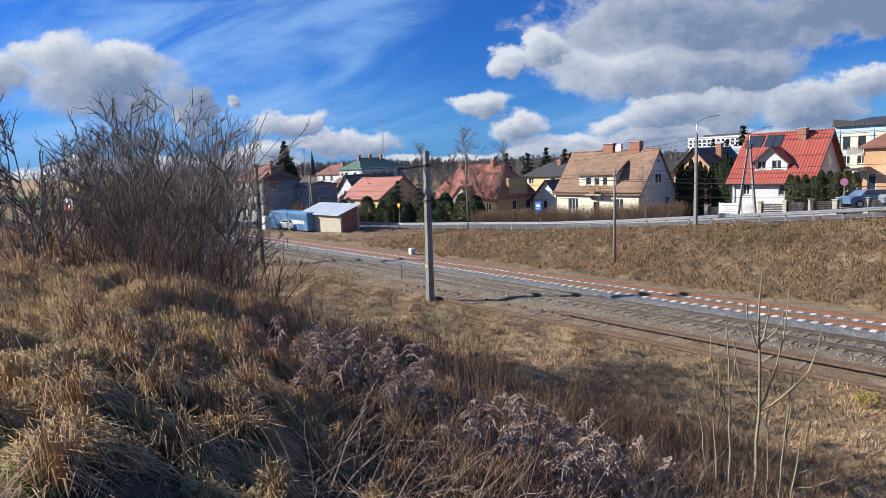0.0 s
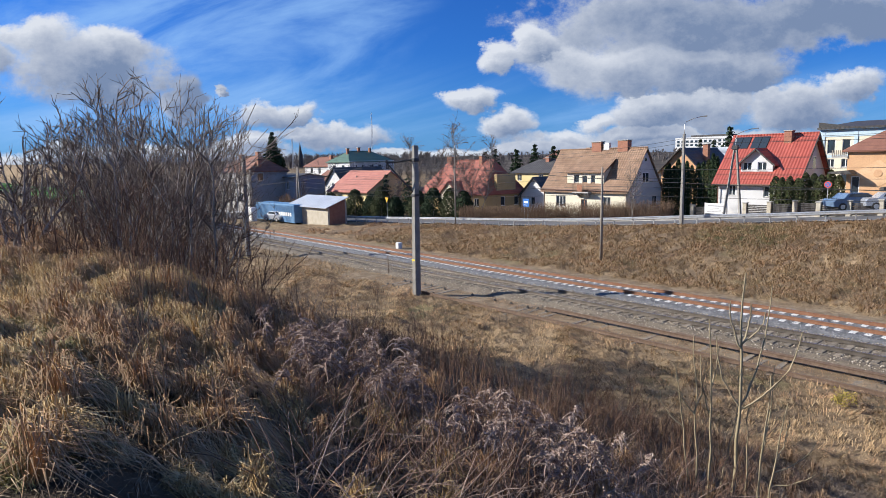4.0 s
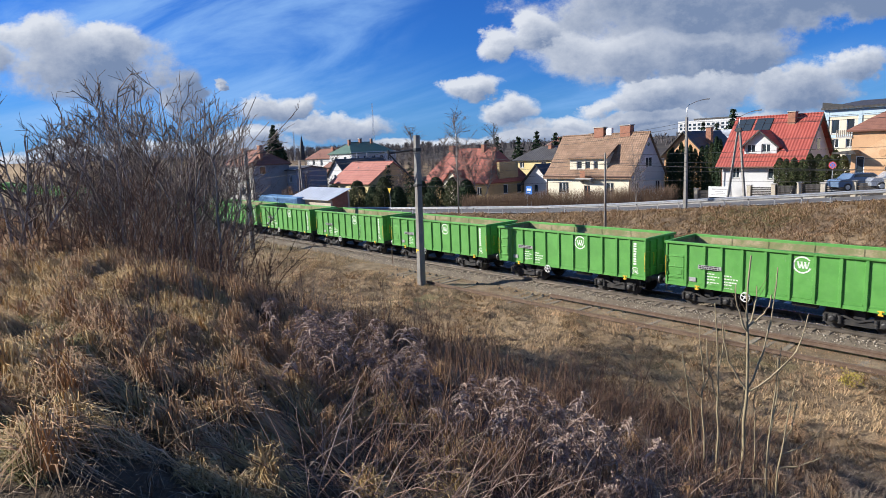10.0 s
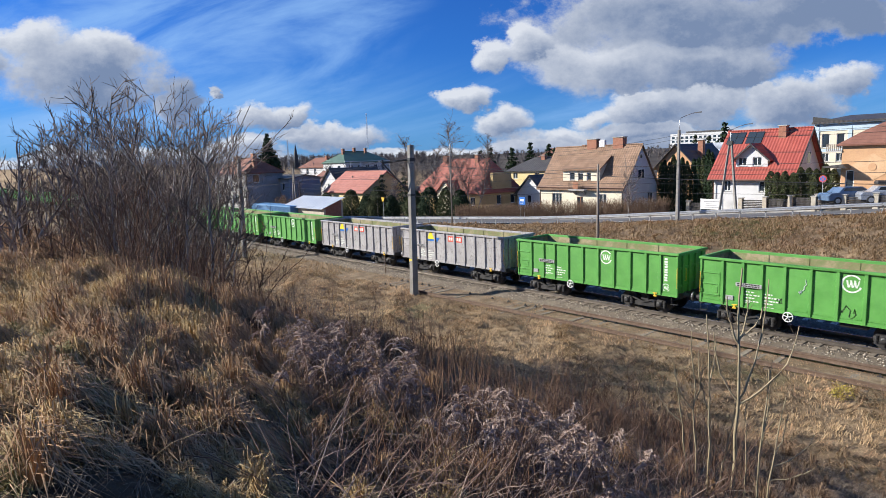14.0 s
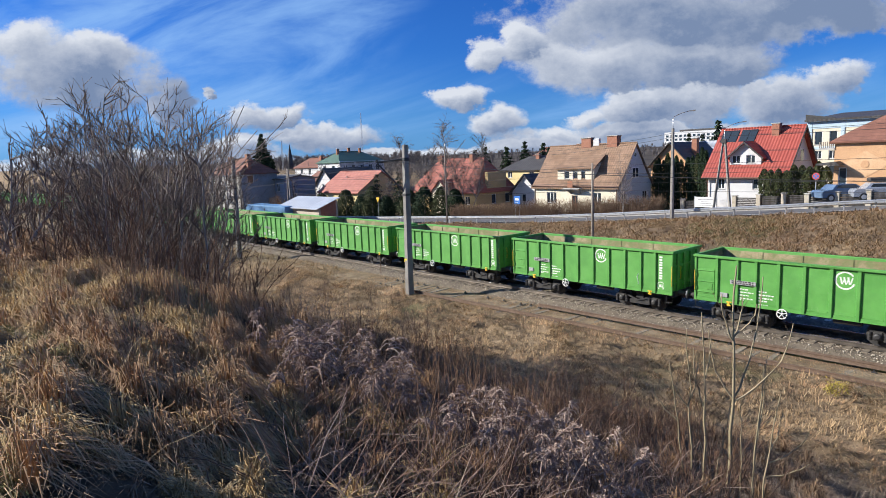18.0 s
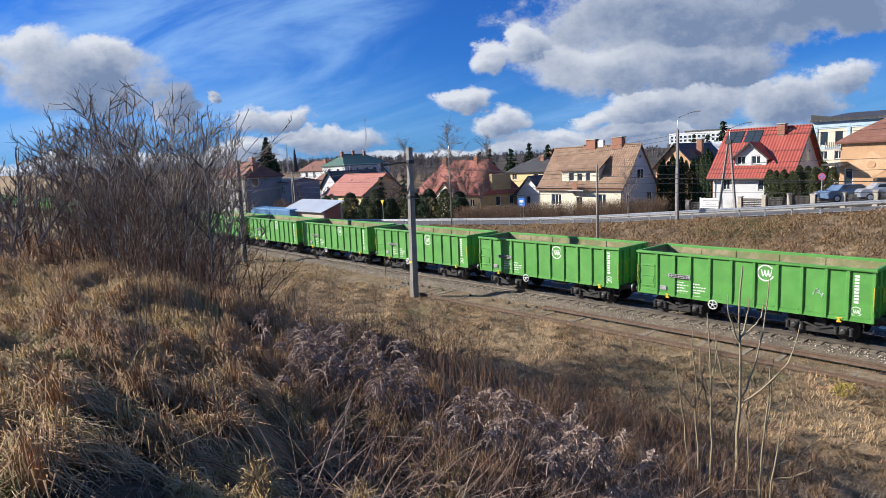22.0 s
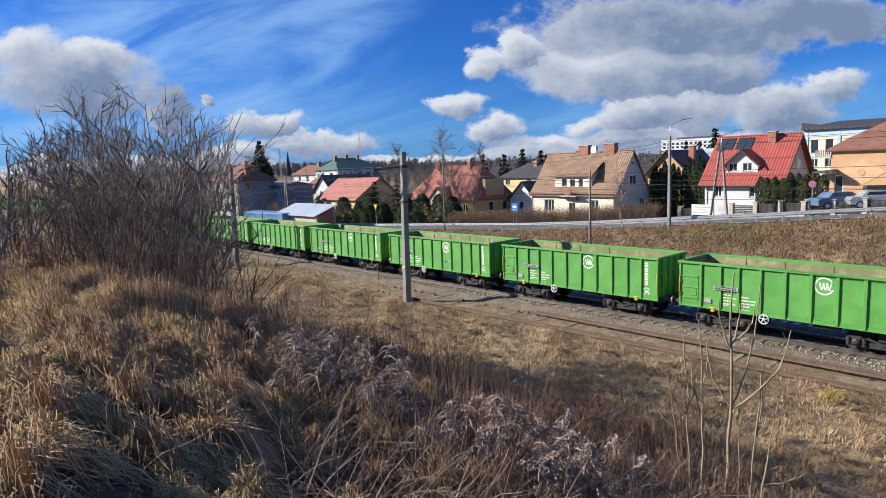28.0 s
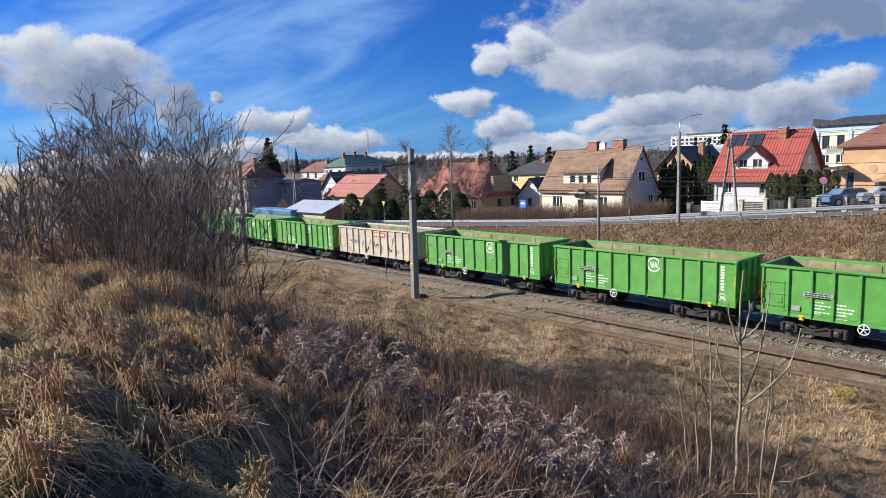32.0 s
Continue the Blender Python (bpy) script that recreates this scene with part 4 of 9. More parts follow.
def loco_paint():
    """The engine's livery: white sides, red skirt and cabs, silver brow and roof, black about the windscreen."""
    mat = bpy.data.materials.new("engine_livery")
    mat.use_nodes = True
    n = Nodes(mat.node_tree)
    bsdf = mat.node_tree.nodes["Principled BSDF"]
    co = n.add("ShaderNodeTexCoord").outputs["Object"]
    x, y, z = n.xyz(co)
    ax, ay = n.m("ABSOLUTE", x), n.m("ABSOLUTE", y)
    over = lambda a, b: n.m("GREATER_THAN", a, b)
    skirt = over(1.71, z)
    wedge = over(ax, n.m("SUBTRACT", 6.93, n.m("MULTIPLY", n.m("SUBTRACT", 3.28, z), 0.69)))
    red = n.m("MAXIMUM", skirt, n.m("MULTIPLY", wedge, over(3.31, z)))
    ex = n.m("DIVIDE", n.m("MAXIMUM", n.m("SUBTRACT", ax, 7.9), 0.0), 1.28)
    ez = n.m("DIVIDE", n.m("MAXIMUM", n.m("SUBTRACT", z, 1.75), 0.0), 1.56)
    brow = n.m("MULTIPLY", over(n.m("ADD", n.m("MULTIPLY", ex, ex), n.m("MULTIPLY", ez, ez)), 1.0), over(z, 1.62))
    roof = n.m("MAXIMUM", over(z, 3.31), brow)
    mask = n.m("MULTIPLY", n.m("MULTIPLY", over(ax, 8.35), over(n.m("ADD", 0.88, n.m("MULTIPLY", n.m("SUBTRACT", z, 2.6), -0.1)), ay)), over(z, 2.15))
    nose = n.m("MULTIPLY", n.m("MULTIPLY", over(ax, 9.3), over(1.0, ay)), over(2.15, z))
    dust = n.noise(co, 2.2, 7.0, 0.7)
    white = n.mix(n.ramp(dust, 0.4, 0.7), (0.60, 0.60, 0.61), (0.52, 0.52, 0.52))
    col = n.mix(red, white, n.mix(n.ramp(dust, 0.4, 0.7), (0.66, 0.085, 0.03), (0.58, 0.10, 0.045)))
    col = n.mix(roof, col, n.mix(n.ramp(dust, 0.4, 0.7), (0.28, 0.29, 0.31), (0.21, 0.22, 0.24)))
    col = n.mix(nose, col, (0.10, 0.025, 0.025))
    col = n.mix(mask, col, (0.015, 0.017, 0.02))
    n.put(bsdf.inputs["Base Color"], col)
    n.put(bsdf.inputs["Roughness"], n.m("SUBTRACT", n.ramp(dust, 0.3, 0.7, 0.34, 0.5), n.m("MULTIPLY", mask, 0.26)))
    return mat


def shell_ring(z, k=15):
    """The engine's outline in plan at a height: half, from the side to the nose."""
    a = float(np.interp(z, [1.12, 1.5, 1.9, 2.35, 2.7, 3.1, 3.5, 3.75, 3.9, 3.97], [9.22, 9.40, 9.48, 9.48, 9.38, 9.17, 8.90, 8.62, 8.2, 7.5]))
    w = float(np.interp(z, [1.12, 3.25, 3.5, 3.75, 3.9, 3.97], [1.45, 1.45, 1.38, 1.2, 0.95, 0.6]))
    xs = a - 0.75
    pts = [(7.0 * i / 4, w) for i in range(4)] + [(min(6.6, xs), w)]
    for i in range(1, k):
        t = i / (k - 1)
        s = math.sin(t * math.pi / 2)
        xx = xs + (a - xs) * s
        pts.append((xx, w * (1 - 0.8 * s ** 3.6) ** 0.6 * (1 if i < k - 1 else 0)))
    return pts


def make_engine():
    e = thing("locomotive", pose(0, TRACK_Y, 0), "red, white and silver six-axle electric locomotive with raked cabs", "locomotive")
    levels = [1.12, 1.3, 1.5, 1.7, 1.9, 2.15, 2.35, 2.55, 2.75, 2.95, 3.1, 3.25, 3.36, 3.48, 3.6, 3.72, 3.82, 3.9, 3.97]
    rings = []
    for z in levels:
        h = shell_ring(z)
        q = [(x, -y, z) for x, y in h]                    # near side to the nose
        q += [(x, y, z) for x, y in h[::-1][1:]]          # nose to the far side
        q += [(-x, y, z) for x, y in h[1:]]
        q += [(-x, -y, z) for x, y in h[::-1][1:-1]]
        rings.append(q)
    k = len(rings[0])
    m = Mesh()
    P = [p for r in rings for p in r]
    F = [(i * k + j, i * k + (j + 1) % k, (i + 1) * k + (j + 1) % k, (i + 1) * k + j) for i in range(len(rings) - 1) for j in range(k)]
    F += [tuple(range(k))[::-1], tuple((len(rings) - 1) * k + j for j in range(k))]
    m.faces(P, F)
    body = part("body", m, loco_paint(), e, smooth=True)
    # windscreens: the shell's own curve, a finger's width proud
    for sx in (-1, 1):
        g, pts = Mesh(), []
        zs = [2.5, 2.65, 2.8, 2.95, 3.1, 3.25, 3.4, 3.52]
        for z in zs:
            h = [p for p in shell_ring(z, 31) if p[1] < 0.8]
            row = [(sx * (x + 0.02), -y, z) for x, y in h] + [(sx * (x + 0.02), y, z) for x, y in h[::-1]]
            row = [row[round(i * (len(row) - 1) / 15)] for i in range(16)]
            pts += row
        g.faces(pts, [(i * 16 + j, i * 16 + j + 1, (i + 1) * 16 + j + 1, (i + 1) * 16 + j) for i in range(len(zs) - 1) for j in range(15)])
        part("windscreen", g, M_SCREEN, e, "raked dark windscreen", smooth=True)
        part("wiper", Mesh().tube([(sx * 9.51, -0.5, 2.4), (sx * 9.40, -0.35, 2.75), (sx * 9.22, -0.2, 3.1)], 0.018, 5), M_BLACK, e)
        part("buffer_beam", Mesh().box(8.8, -1.42, 0.62, 9.32, 1.42, 1.48, 0.05).box(9.27, -1.25, 0.7, 9.42, 1.25, 1.42, 0.04).box(8.7, -1.1, 0.28, 9.28, 1.1, 0.62, 0.06) if sx > 0 else Mesh().box(-9.32, -1.42, 0.62, -8.8, 1.42, 1.48, 0.05).box(-9.42, -1.25, 0.7, -9.27, 1.25, 1.42, 0.04).box(-9.28, -1.1, 0.28, -8.7, 1.1, 0.62, 0.06), M_BLACK, e)
        for y in (-0.875, 0.875):
            b = part("buffer", Mesh().lathe((sx * 9.4, y, 1.05), (sx, 0, 0), [(0, 0.17), (0.08, 0.17), (0.1, 0.13), (0.33, 0.13), (0.34, 0.1), (0.5, 0.1)], 16), M_BUFFER, e, smooth=True)
            part("buffer_head", Mesh().lathe((sx * 9.88, y, 1.05), (sx, 0, 0), [(0, 0.12), (0.02, 0.26), (0.06, 0.25), (0.08, 0.16)], 18), M_BUFFER, b)
            part("headlight", Mesh().lathe((sx * 9.1, y * 1.44, 1.98), (sx * 0.8, 0.6 * (1 if y > 0 else -1), 0.12), [(0, 0.16), (0.14, 0.17), (0.17, 0.13)], 14), M_GLASS, e)
            part("grab_rail", Mesh().tube([(sx * 9.25, y * 1.1, 1.62), (sx * 9.5, y * 1.05, 1.66), (sx * 9.55, y * 1.03, 2.3), (sx * 9.4, y * 1.0, 2.5)], 0.02, 6), M_WHITE, e)
        part("coupling", Mesh().box(min(sx * 9.4, sx * 9.75), -0.07, 0.95, max(sx * 9.4, sx * 9.75), 0.07, 1.15, 0.02), M_BLACK, e)
        # cab side, near: window, door, door glass, handrails, steps
        for sy in (-1, 1):
            Y = sy * 1.452
            t = lambda x, z: (sx * x, z)
            win = [t(8.03, 2.58), t(8.03, 3.2), t(8.2, 3.22), t(8.42, 3.17), t(8.6, 3.02), t(8.74, 2.8), t(8.82, 2.58)]
            y0, y1 = (Y - 0.012, Y) if sy < 0 else (Y, Y + 0.012)
            if sy < 0:
                part("cab_window", Mesh().prism(win, y0 - 0.002, y1 - 0.002), M_SCREEN, e, "dark cab side window")
            d = part("door", Mesh().box(min(sx * 7.12, sx * 7.76), y0, 1.22, max(sx * 7.12, sx * 7.76), y1, 3.24, 0.004), M_CABRED, e, "red cab door")
            part("door_window", Mesh().box(min(sx * 7.21, sx * 7.62), y0 - 0.01, 2.67, max(sx * 7.21, sx * 7.62), y1 + 0.01, 3.12, 0.006), M_GLASS, d)
            for x in (7.06, 7.82):
                part("handrail", Mesh().tube([(sx * x, Y, 1.3), (sx * x, Y + sy * 0.06, 1.34), (sx * x, Y + sy * 0.06, 3.1), (sx * x, Y, 3.14)], 0.016, 6), M_CABRED, e)
            part("door_step", Mesh().box(min(sx * 7.2, sx * 7.7), y0 - 0.006, 1.24, max(sx * 7.2, sx * 7.7), y1 + 0.006, 1.36, 0.01), M_BLACK, e)
    # side grilles and windows of the engine room
    for sy in (-1, 1):
        Y = sy * 1.452
        y0, y1 = (Y - 0.02, Y) if sy < 0 else (Y, Y + 0.02)
        for x0, x1, z0, z1 in ((5.79, 6.65, 2.55, 3.13), (5.79, 6.65, 1.92, 2.5), (4.21, 5.07, 2.55, 3.14), (4.21, 5.07, 1.9, 2.5), (2.2, 3.04, 2.55, 3.15), (2.2, 3.04, 1.88, 2.5), (-2.11, -1.24, 2.37, 3.02), (-3.14, -2.3, 2.38, 3.01), (-4.16, -3.47, 2.39, 3.0)):
            fr = part("grille_frame", Mesh().box(x0 - 0.05, y0, z0 - 0.04, x1 + 0.05, y1, z1 + 0.04, 0.008), M_WHITE, e)
            g = Mesh().box(x0, y0 - 0.004, z0, x1, y1 + 0.004, z1)
            for i in range(9):
                zz = z0 + (i + 0.5) * (z1 - z0) / 9
                g.box(x0, y0 - 0.008, zz - 0.014, x1, y1 + 0.008, zz + 0.014)
            part("grille", g, M_GRILLE if z1 > 2.8 else M_GRILLELOW, fr, "grey ventilation grille")
        part("sign", Mesh().box(0.74, y0, 2.46, 1.97, y1, 2.8, 0.004), M_LOGORED, e, "red sign with pale bars")
        b = Mesh()
        for i in range(6):
            b.box(0.82 + i * 0.185, y0 - 0.004, 2.54, 0.95 + i * 0.185, y1 + 0.004, 2.72)
        part("sign_bar", b, M_WHITE, e)
        part("sign", Mesh().prism([(-0.85, 2.4), (-0.55, 2.94), (-0.28, 2.94), (0.12, 2.4)], y0, y1), M_LOGOYELLOW, e, "yellow sign")
        part("sign", Mesh().prism([(-1.02, 2.27), (-0.82, 2.44), (-0.1, 2.44), (-0.1, 2.6), (0.42, 2.66), (0.24, 2.33)], y0 - 0.004, y1 + 0.004), M_LOGOBLUE, e, "blue sign")
        bars = Mesh()
        for x, w in ((-4.9, 0.5), (-4.3, 0.35), (-3.0, 0.7), (-1.2, 1.0), (0.0, 0.55)):
            for i in range(int(w / 0.12)):
                bars.box(x + i * 0.12, y0 + 0.014, 1.52, x + i * 0.12 + 0.08, y1 - 0.014, 1.61)
        part("lettering", bars, M_WHITE, e)
        # the gutter below the roof, with its row of vents
        part("gutter", Mesh().box(-6.7, y0 - 0.02, 3.27, 6.7, y1 + 0.02, 3.31, 0.006), M_WHITE, e)
        v = Mesh()
        for i in range(66):
            v.box(-6.5 + i * 0.2, y0 + 0.005, 3.335, -6.4 + i * 0.2, y1 - 0.005, 3.40)
        part("roof_vent", v, M_BLACK, e)
        part("skirt", Mesh().box(-8.9, y0 + 0.1 if sy < 0 else Y - 0.12, 1.0, 8.9, Y - 0.08 if sy > 0 else y1 + 0.12, 1.14, 0.01), M_BLACK, e)
    # roof gear
    part("roof_deck", Mesh().box(-6.9, -0.98, 3.9, 6.9, 0.98, 4.02, 0.02), M_BLACK, e)
    for x in (-4.0, -0.6, 3.4):
        part("roof_joint", Mesh().prism([(-1.43, 3.34), (-1.33, 3.62), (-1.0, 3.93), (0, 4.01), (1.0, 3.93), (1.33, 3.62), (1.43, 3.34), (1.40, 3.34), (1.3, 3.6), (0.98, 3.9), (0, 3.98), (-0.98, 3.9), (-1.3, 3.6), (-1.40, 3.34)], x - 0.03, x + 0.03, "x"), M_BLACK, e)
    for x in (-8.15, 7.15):
        part("air_conditioner", Mesh().box(x - 0.2, -0.75, 3.86, x + 0.95, 0.75, 4.12, 0.05), M_ROOFGREY, e, "grey air conditioning box")
    for cx, up in ((-4.6, 0), (4.2, 0)):
        p = part("pantograph", Mesh().box(cx - 1.0, -0.7, 4.12, cx + 1.0, -0.62, 4.18).box(cx - 1.0, 0.62, 4.12, cx + 1.0, 0.7, 4.18).tube([(cx - 0.9, 0, 4.2), (cx + 0.9, 0, 4.34)], 0.05, 6).tube([(cx + 0.9, 0, 4.34), (cx - 0.8, 0, 4.42)], 0.035, 6), M_BLACK, e, "folded pantograph")
        for y in (-0.25, 0.25):
            part("contact_strip", Mesh().tube([(cx - 0.8 + y, -0.85, 4.34), (cx - 0.8 + y, -0.6, 4.43), (cx - 0.8 + y, 0.6, 4.43), (cx - 0.8 + y, 0.85, 4.34)], 0.025, 5), M_BLACK, p)
        for x in (-0.9, 0.9):
            for y in (-0.66, 0.66):
                part("insulator", Mesh().lathe((cx + x, y, 3.98), (0, 0, 1), [(0, 0.05), (0.03, 0.08), (0.06, 0.05), (0.09, 0.08), (0.12, 0.05), (0.15, 0.06)], 8), M_OLDRUST, p)
    for i in range(7):
        x = -2.6 + i * 0.75
        part("roof_box", Mesh().box(x, -0.6 + 0.1 * (i % 3), 4.0, x + 0.4, -0.1, 4.13 + 0.05 * (i % 2), 0.02), M_BLACK if i % 2 else M_ROOFGREY, e)
    part("roof_cable", Mesh().tube([(-3.2, -0.5, 4.2), (-1.5, -0.55, 4.16), (0.5, -0.5, 4.2), (2.0, -0.6, 4.15), (3.1, -0.5, 4.22)], 0.02, 5), M_BLACK, e)
    # running gear
    part("underframe_box", Mesh().box(-1.75, -1.3, 0.35, 0.6, 1.3, 1.05, 0.05), M_BLACK, e)
    part("underframe_box", Mesh().box(0.7, -1.25, 0.45, 1.9, 1.25, 1.05, 0.05), M_BLACK, e)
    part("frame", Mesh().box(-9.2, -1.2, 0.98, 9.2, 1.2, 1.15), M_BLACK, e)
    wheel_mesh = None
    for c in (-5.09, 5.09):
        bg = part("bogie", Mesh().box(-2.7, -0.5, 0.5, 2.7, 0.5, 0.9, 0.05).box(-2.75, -1.12, 0.62, 2.75, -0.98, 0.88, 0.03).box(-2.75, 0.98, 0.62, 2.75, 1.12, 0.88, 0.03), M_BLACK, e, m=Matrix.Translation((c, 0, 0)))
        for x in (-1.97, 0, 1.97):
            part("axle_box", Mesh().box(x - 0.2, -1.24, 0.45, x + 0.2, -1.0, 0.85, 0.05).lathe((x, -1.22, 0.62), (0, -1, 0), [(0, 0.16), (0.05, 0.15), (0.07, 0.08)], 12), M_BLACK, bg)
            for k in (-0.42, 0.42):
                part("spring", Mesh().lathe((x + k, -1.1, 0.5), (0, 0, 1), [(0, 0.1), (0.05, 0.1), (0.06, 0.075), (0.12, 0.075), (0.13, 0.1), (0.18, 0.1), (0.19, 0.075), (0.25, 0.075), (0.26, 0.1), (0.36, 0.1)], 10), M_BLACK, bg)
            if wheel_mesh is None:
                w = Mesh()
                prof = [(-0.07, 0.18), (-0.07, 0.5), (-0.075, 0.6), (0.055, 0.625), (0.065, 0.655), (0.09, 0.65), (0.09, 0.56), (0.02, 0.53), (0.02, 0.22), (0.06, 0.14)]
                for y, s in ((-0.76, 1), (0.76, -1)):
                    w.lathe((0, y, 0), (0, s, 0), prof, 28)
                w.cyl((0, -1.0, 0), (0, 1.0, 0), 0.1, 10)
                for i in range(6):
                    t = i * math.pi / 3
                    w.box(0.36 * math.cos(t) - 0.05, -0.85, 0.36 * math.sin(t) - 0.05, 0.36 * math.cos(t) + 0.05, -0.83, 0.36 * math.sin(t) + 0.05)
                wheel_mesh = w.made("wheelset")
                wheel_mesh.materials.append(M_WHEEL)
            ws = part("wheelset", wheel_mesh, None, bg, m=Matrix.Translation((x, 0, 0.625)))
            WHEELS.append((ws, c + x, 0.625, (x, 0, 0.625)))
    TRAIN.append((e, 0.0))


M_CABRED = surface("red_cab_paint", (0.62, 0.085, 0.03), (0.66, 0.10, 0.04), 3.0, 0.42, 0.03)
M_GRILLE = surface("grey_grille", (0.22, 0.22, 0.215), (0.27, 0.265, 0.26), 6.0, 0.55, 0.1)
M_SCREEN = glass("dark_windscreen", (0.010, 0.012, 0.012), 0.22, 0.3)
M_GRILLELOW = surface("brownish_grille", (0.15, 0.14, 0.11), (0.19, 0.18, 0.145), 6.0, 0.55, 0.1)
M_ROOFGREY = surface("dull_roof_grey", (0.13, 0.13, 0.135), (0.20, 0.20, 0.205), 3.0, 0.6, 0.1)
M_WHEEL = surface("dusty_wheel_steel", (0.10, 0.09, 0.08), (0.19, 0.175, 0.155), 4.0, 0.5, 0.1, 0.5)
make_engine()


# ---- road, guard rail, poles ----
def strip(name, a, b, lift, mat, label, category, x0=-118.0, x1=40.0, step=2.0, thick=0.12, kind="structure"):
    """A ribbon along the road between two distances from the kerb line, laid to its slope."""
    m, xs = Mesh(), np.arange(x0, x1 + step, step)
    P = []
    for x in xs:
        y, z = float(rail_y(x)), float(road_z(x))
        P += [(x, y + a, z + lift), (x, y + b, z + lift), (x, y + b, z + lift - thick), (x, y + a, z + lift - thick)]
    k = len(xs)
    F = [(i * 4 + j, i * 4 + (j + 1) % 4, (i + 1) * 4 + (j + 1) % 4, (i + 1) * 4 + j) for i in range(k - 1) for j in range(4)]
    m.faces(P, F + [(0, 1, 2, 3), (k * 4 - 4, k * 4 - 3, k * 4 - 2, k * 4 - 1)])
    return solid(name, m, mat, label, category, kind)


M_PAVE = surface("pale_paving", (0.30, 0.29, 0.275), (0.38, 0.37, 0.35), 1.0, 0.9, 0.25, 0.0, 20.0, (0.22, 0.21, 0.2))


def make_road():
    strip("road", 0.55, 5.6, 0.0, M_ASPHALT, "grey asphalt road rising beside the railway", "road")
    strip("kerb", 5.62, 5.77, 0.13, M_CONCRETE, "concrete kerb along the road", "kerb", thick=0.3)
    strip("pavement", 5.79, 7.0, 0.11, M_PAVE, "pale grey paved footway", "pavement", thick=0.3)
    strip("road_marking", 0.78, 0.9, 0.004, M_WHITE, "white painted edge line", "road marking", thick=0.003)
    x = -110.0
    while x < 30:
        y, z = float(rail_y(x)), float(road_z(x))
        x += 6.0
    # side road down to the level crossing
    m = Mesh().prism([(-104, 27), (-97, 27), (-93, 46), (-99, 46)], -0.5, -0.3, "z")
    solid("road", m, M_ASPHALT, "asphalt approach to the level crossing", "road", "structure")
    # guard rail: posts every two metres, a folded beam on them
    g = thing("guard_rail", pose(0, 0, 0), "galvanised steel guard rail on short posts", "guard rail", kind="structure")
    post = Mesh().box(-0.04, -0.06, -0.5, 0.04, 0.06, 0.62, 0.008).box(-0.06, -0.16, 0.45, 0.06, -0.06, 0.63, 0.01).made("post")
    post.materials.append(M_ZINC)
    xs, x = [], -108.0
    while x < 26:
        y, z = float(rail_y(x)), float(road_z(x))
        ob = new("post", post)
        ob.parent = g
        ob.location = (x, y, z + 0.05)
        xs.append(x)
        slope = float(rail_y(x + 0.5) - rail_y(x - 0.5))
        x += 2.0 / math.hypot(1, slope)
    prof = [(0.0, 0.44), (-0.05, 0.47), (-0.08, 0.5), (-0.08, 0.54), (-0.03, 0.585), (-0.03, 0.615), (-0.08, 0.66), (-0.08, 0.70), (-0.05, 0.73), (0.0, 0.75)]
    for i in range(0, len(xs) - 2, 2):
        m, P = Mesh(), []
        for k in (0, 1, 2):
            xx = xs[i + k] + (0.02 if k == 0 else 0)
            y, z = float(rail_y(xx)), float(road_z(xx)) + 0.05
            P += [(xx, y - 0.16 + a + 0.0, z + b) for a, b in prof] + [(xx, y - 0.155 + a + 0.003, z + b) for a, b in prof[::-1]]
        n = 2 * len(prof)
        m.faces(P, [(k * n + j, k * n + (j + 1) % n, (k + 1) * n + (j + 1) % n, (k + 1) * n + j) for k in (0, 1) for j in range(n)])
        part("beam", m, M_ZINC, g)
    # reflectors on some posts
    for i in range(3, len(xs), 5):
        x = xs[i]
        part("reflector", Mesh().prism([(x - 0.1, float(road_z(x)) + 0.55), (x + 0.12, float(road_z(x)) + 0.5), (x + 0.12, float(road_z(x)) + 0.62)], float(rail_y(x)) - 0.27, float(rail_y(x)) - 0.25), M_BLACK, g)


make_road()


def pole(x, y, top, r0, r1, mat, label, lean=(0, 0), square=False, arms=(), name="utility_pole", category="utility pole", yellow=None):
    z = on_ground(x, y) - 0.3
    p = thing(name, pose(x, y, z), label, category)
    h = top - z
    m = Mesh()
    if square:
        P = []
        for t, r in ((0, r0), (1, r1)):
            cx, cy, c = lean[0] * t, lean[1] * t, r * 0.28
            P += [(cx + a, cy + b, h * t) for a, b in ((-r, -r + c), (-r + c, -r), (r - c, -r), (r, -r + c), (r, r - c), (r - c, r), (-r + c, r), (-r, r - c))]
        m.faces(P, [tuple(range(8))[::-1], tuple(range(8, 16))] + [(i, (i + 1) % 8, 8 + (i + 1) % 8, 8 + i) for i in range(8)])
    else:
        m.tube([(lean[0] * t, lean[1] * t, h * t) for t in (0, 0.5, 1)], [r0, (r0 + r1) / 2, r1], 12)
    part("shaft", m, mat, p, smooth=not square)
    return p, z, h


def cable(a, b, sag, r=0.012, label="thin overhead wire sagging between poles", k=14):
    a, b = Vector(a), Vector(b)
    pts = [a.lerp(b, i / k) - Vector((0, 0, sag * 4 * (i / k) * (1 - i / k))) for i in range(k + 1)]
    ob = solid("overhead_wire", Mesh().tube(pts, r, 4), M_WIRE, label, "wire", group="wires along the railway")
    return ob


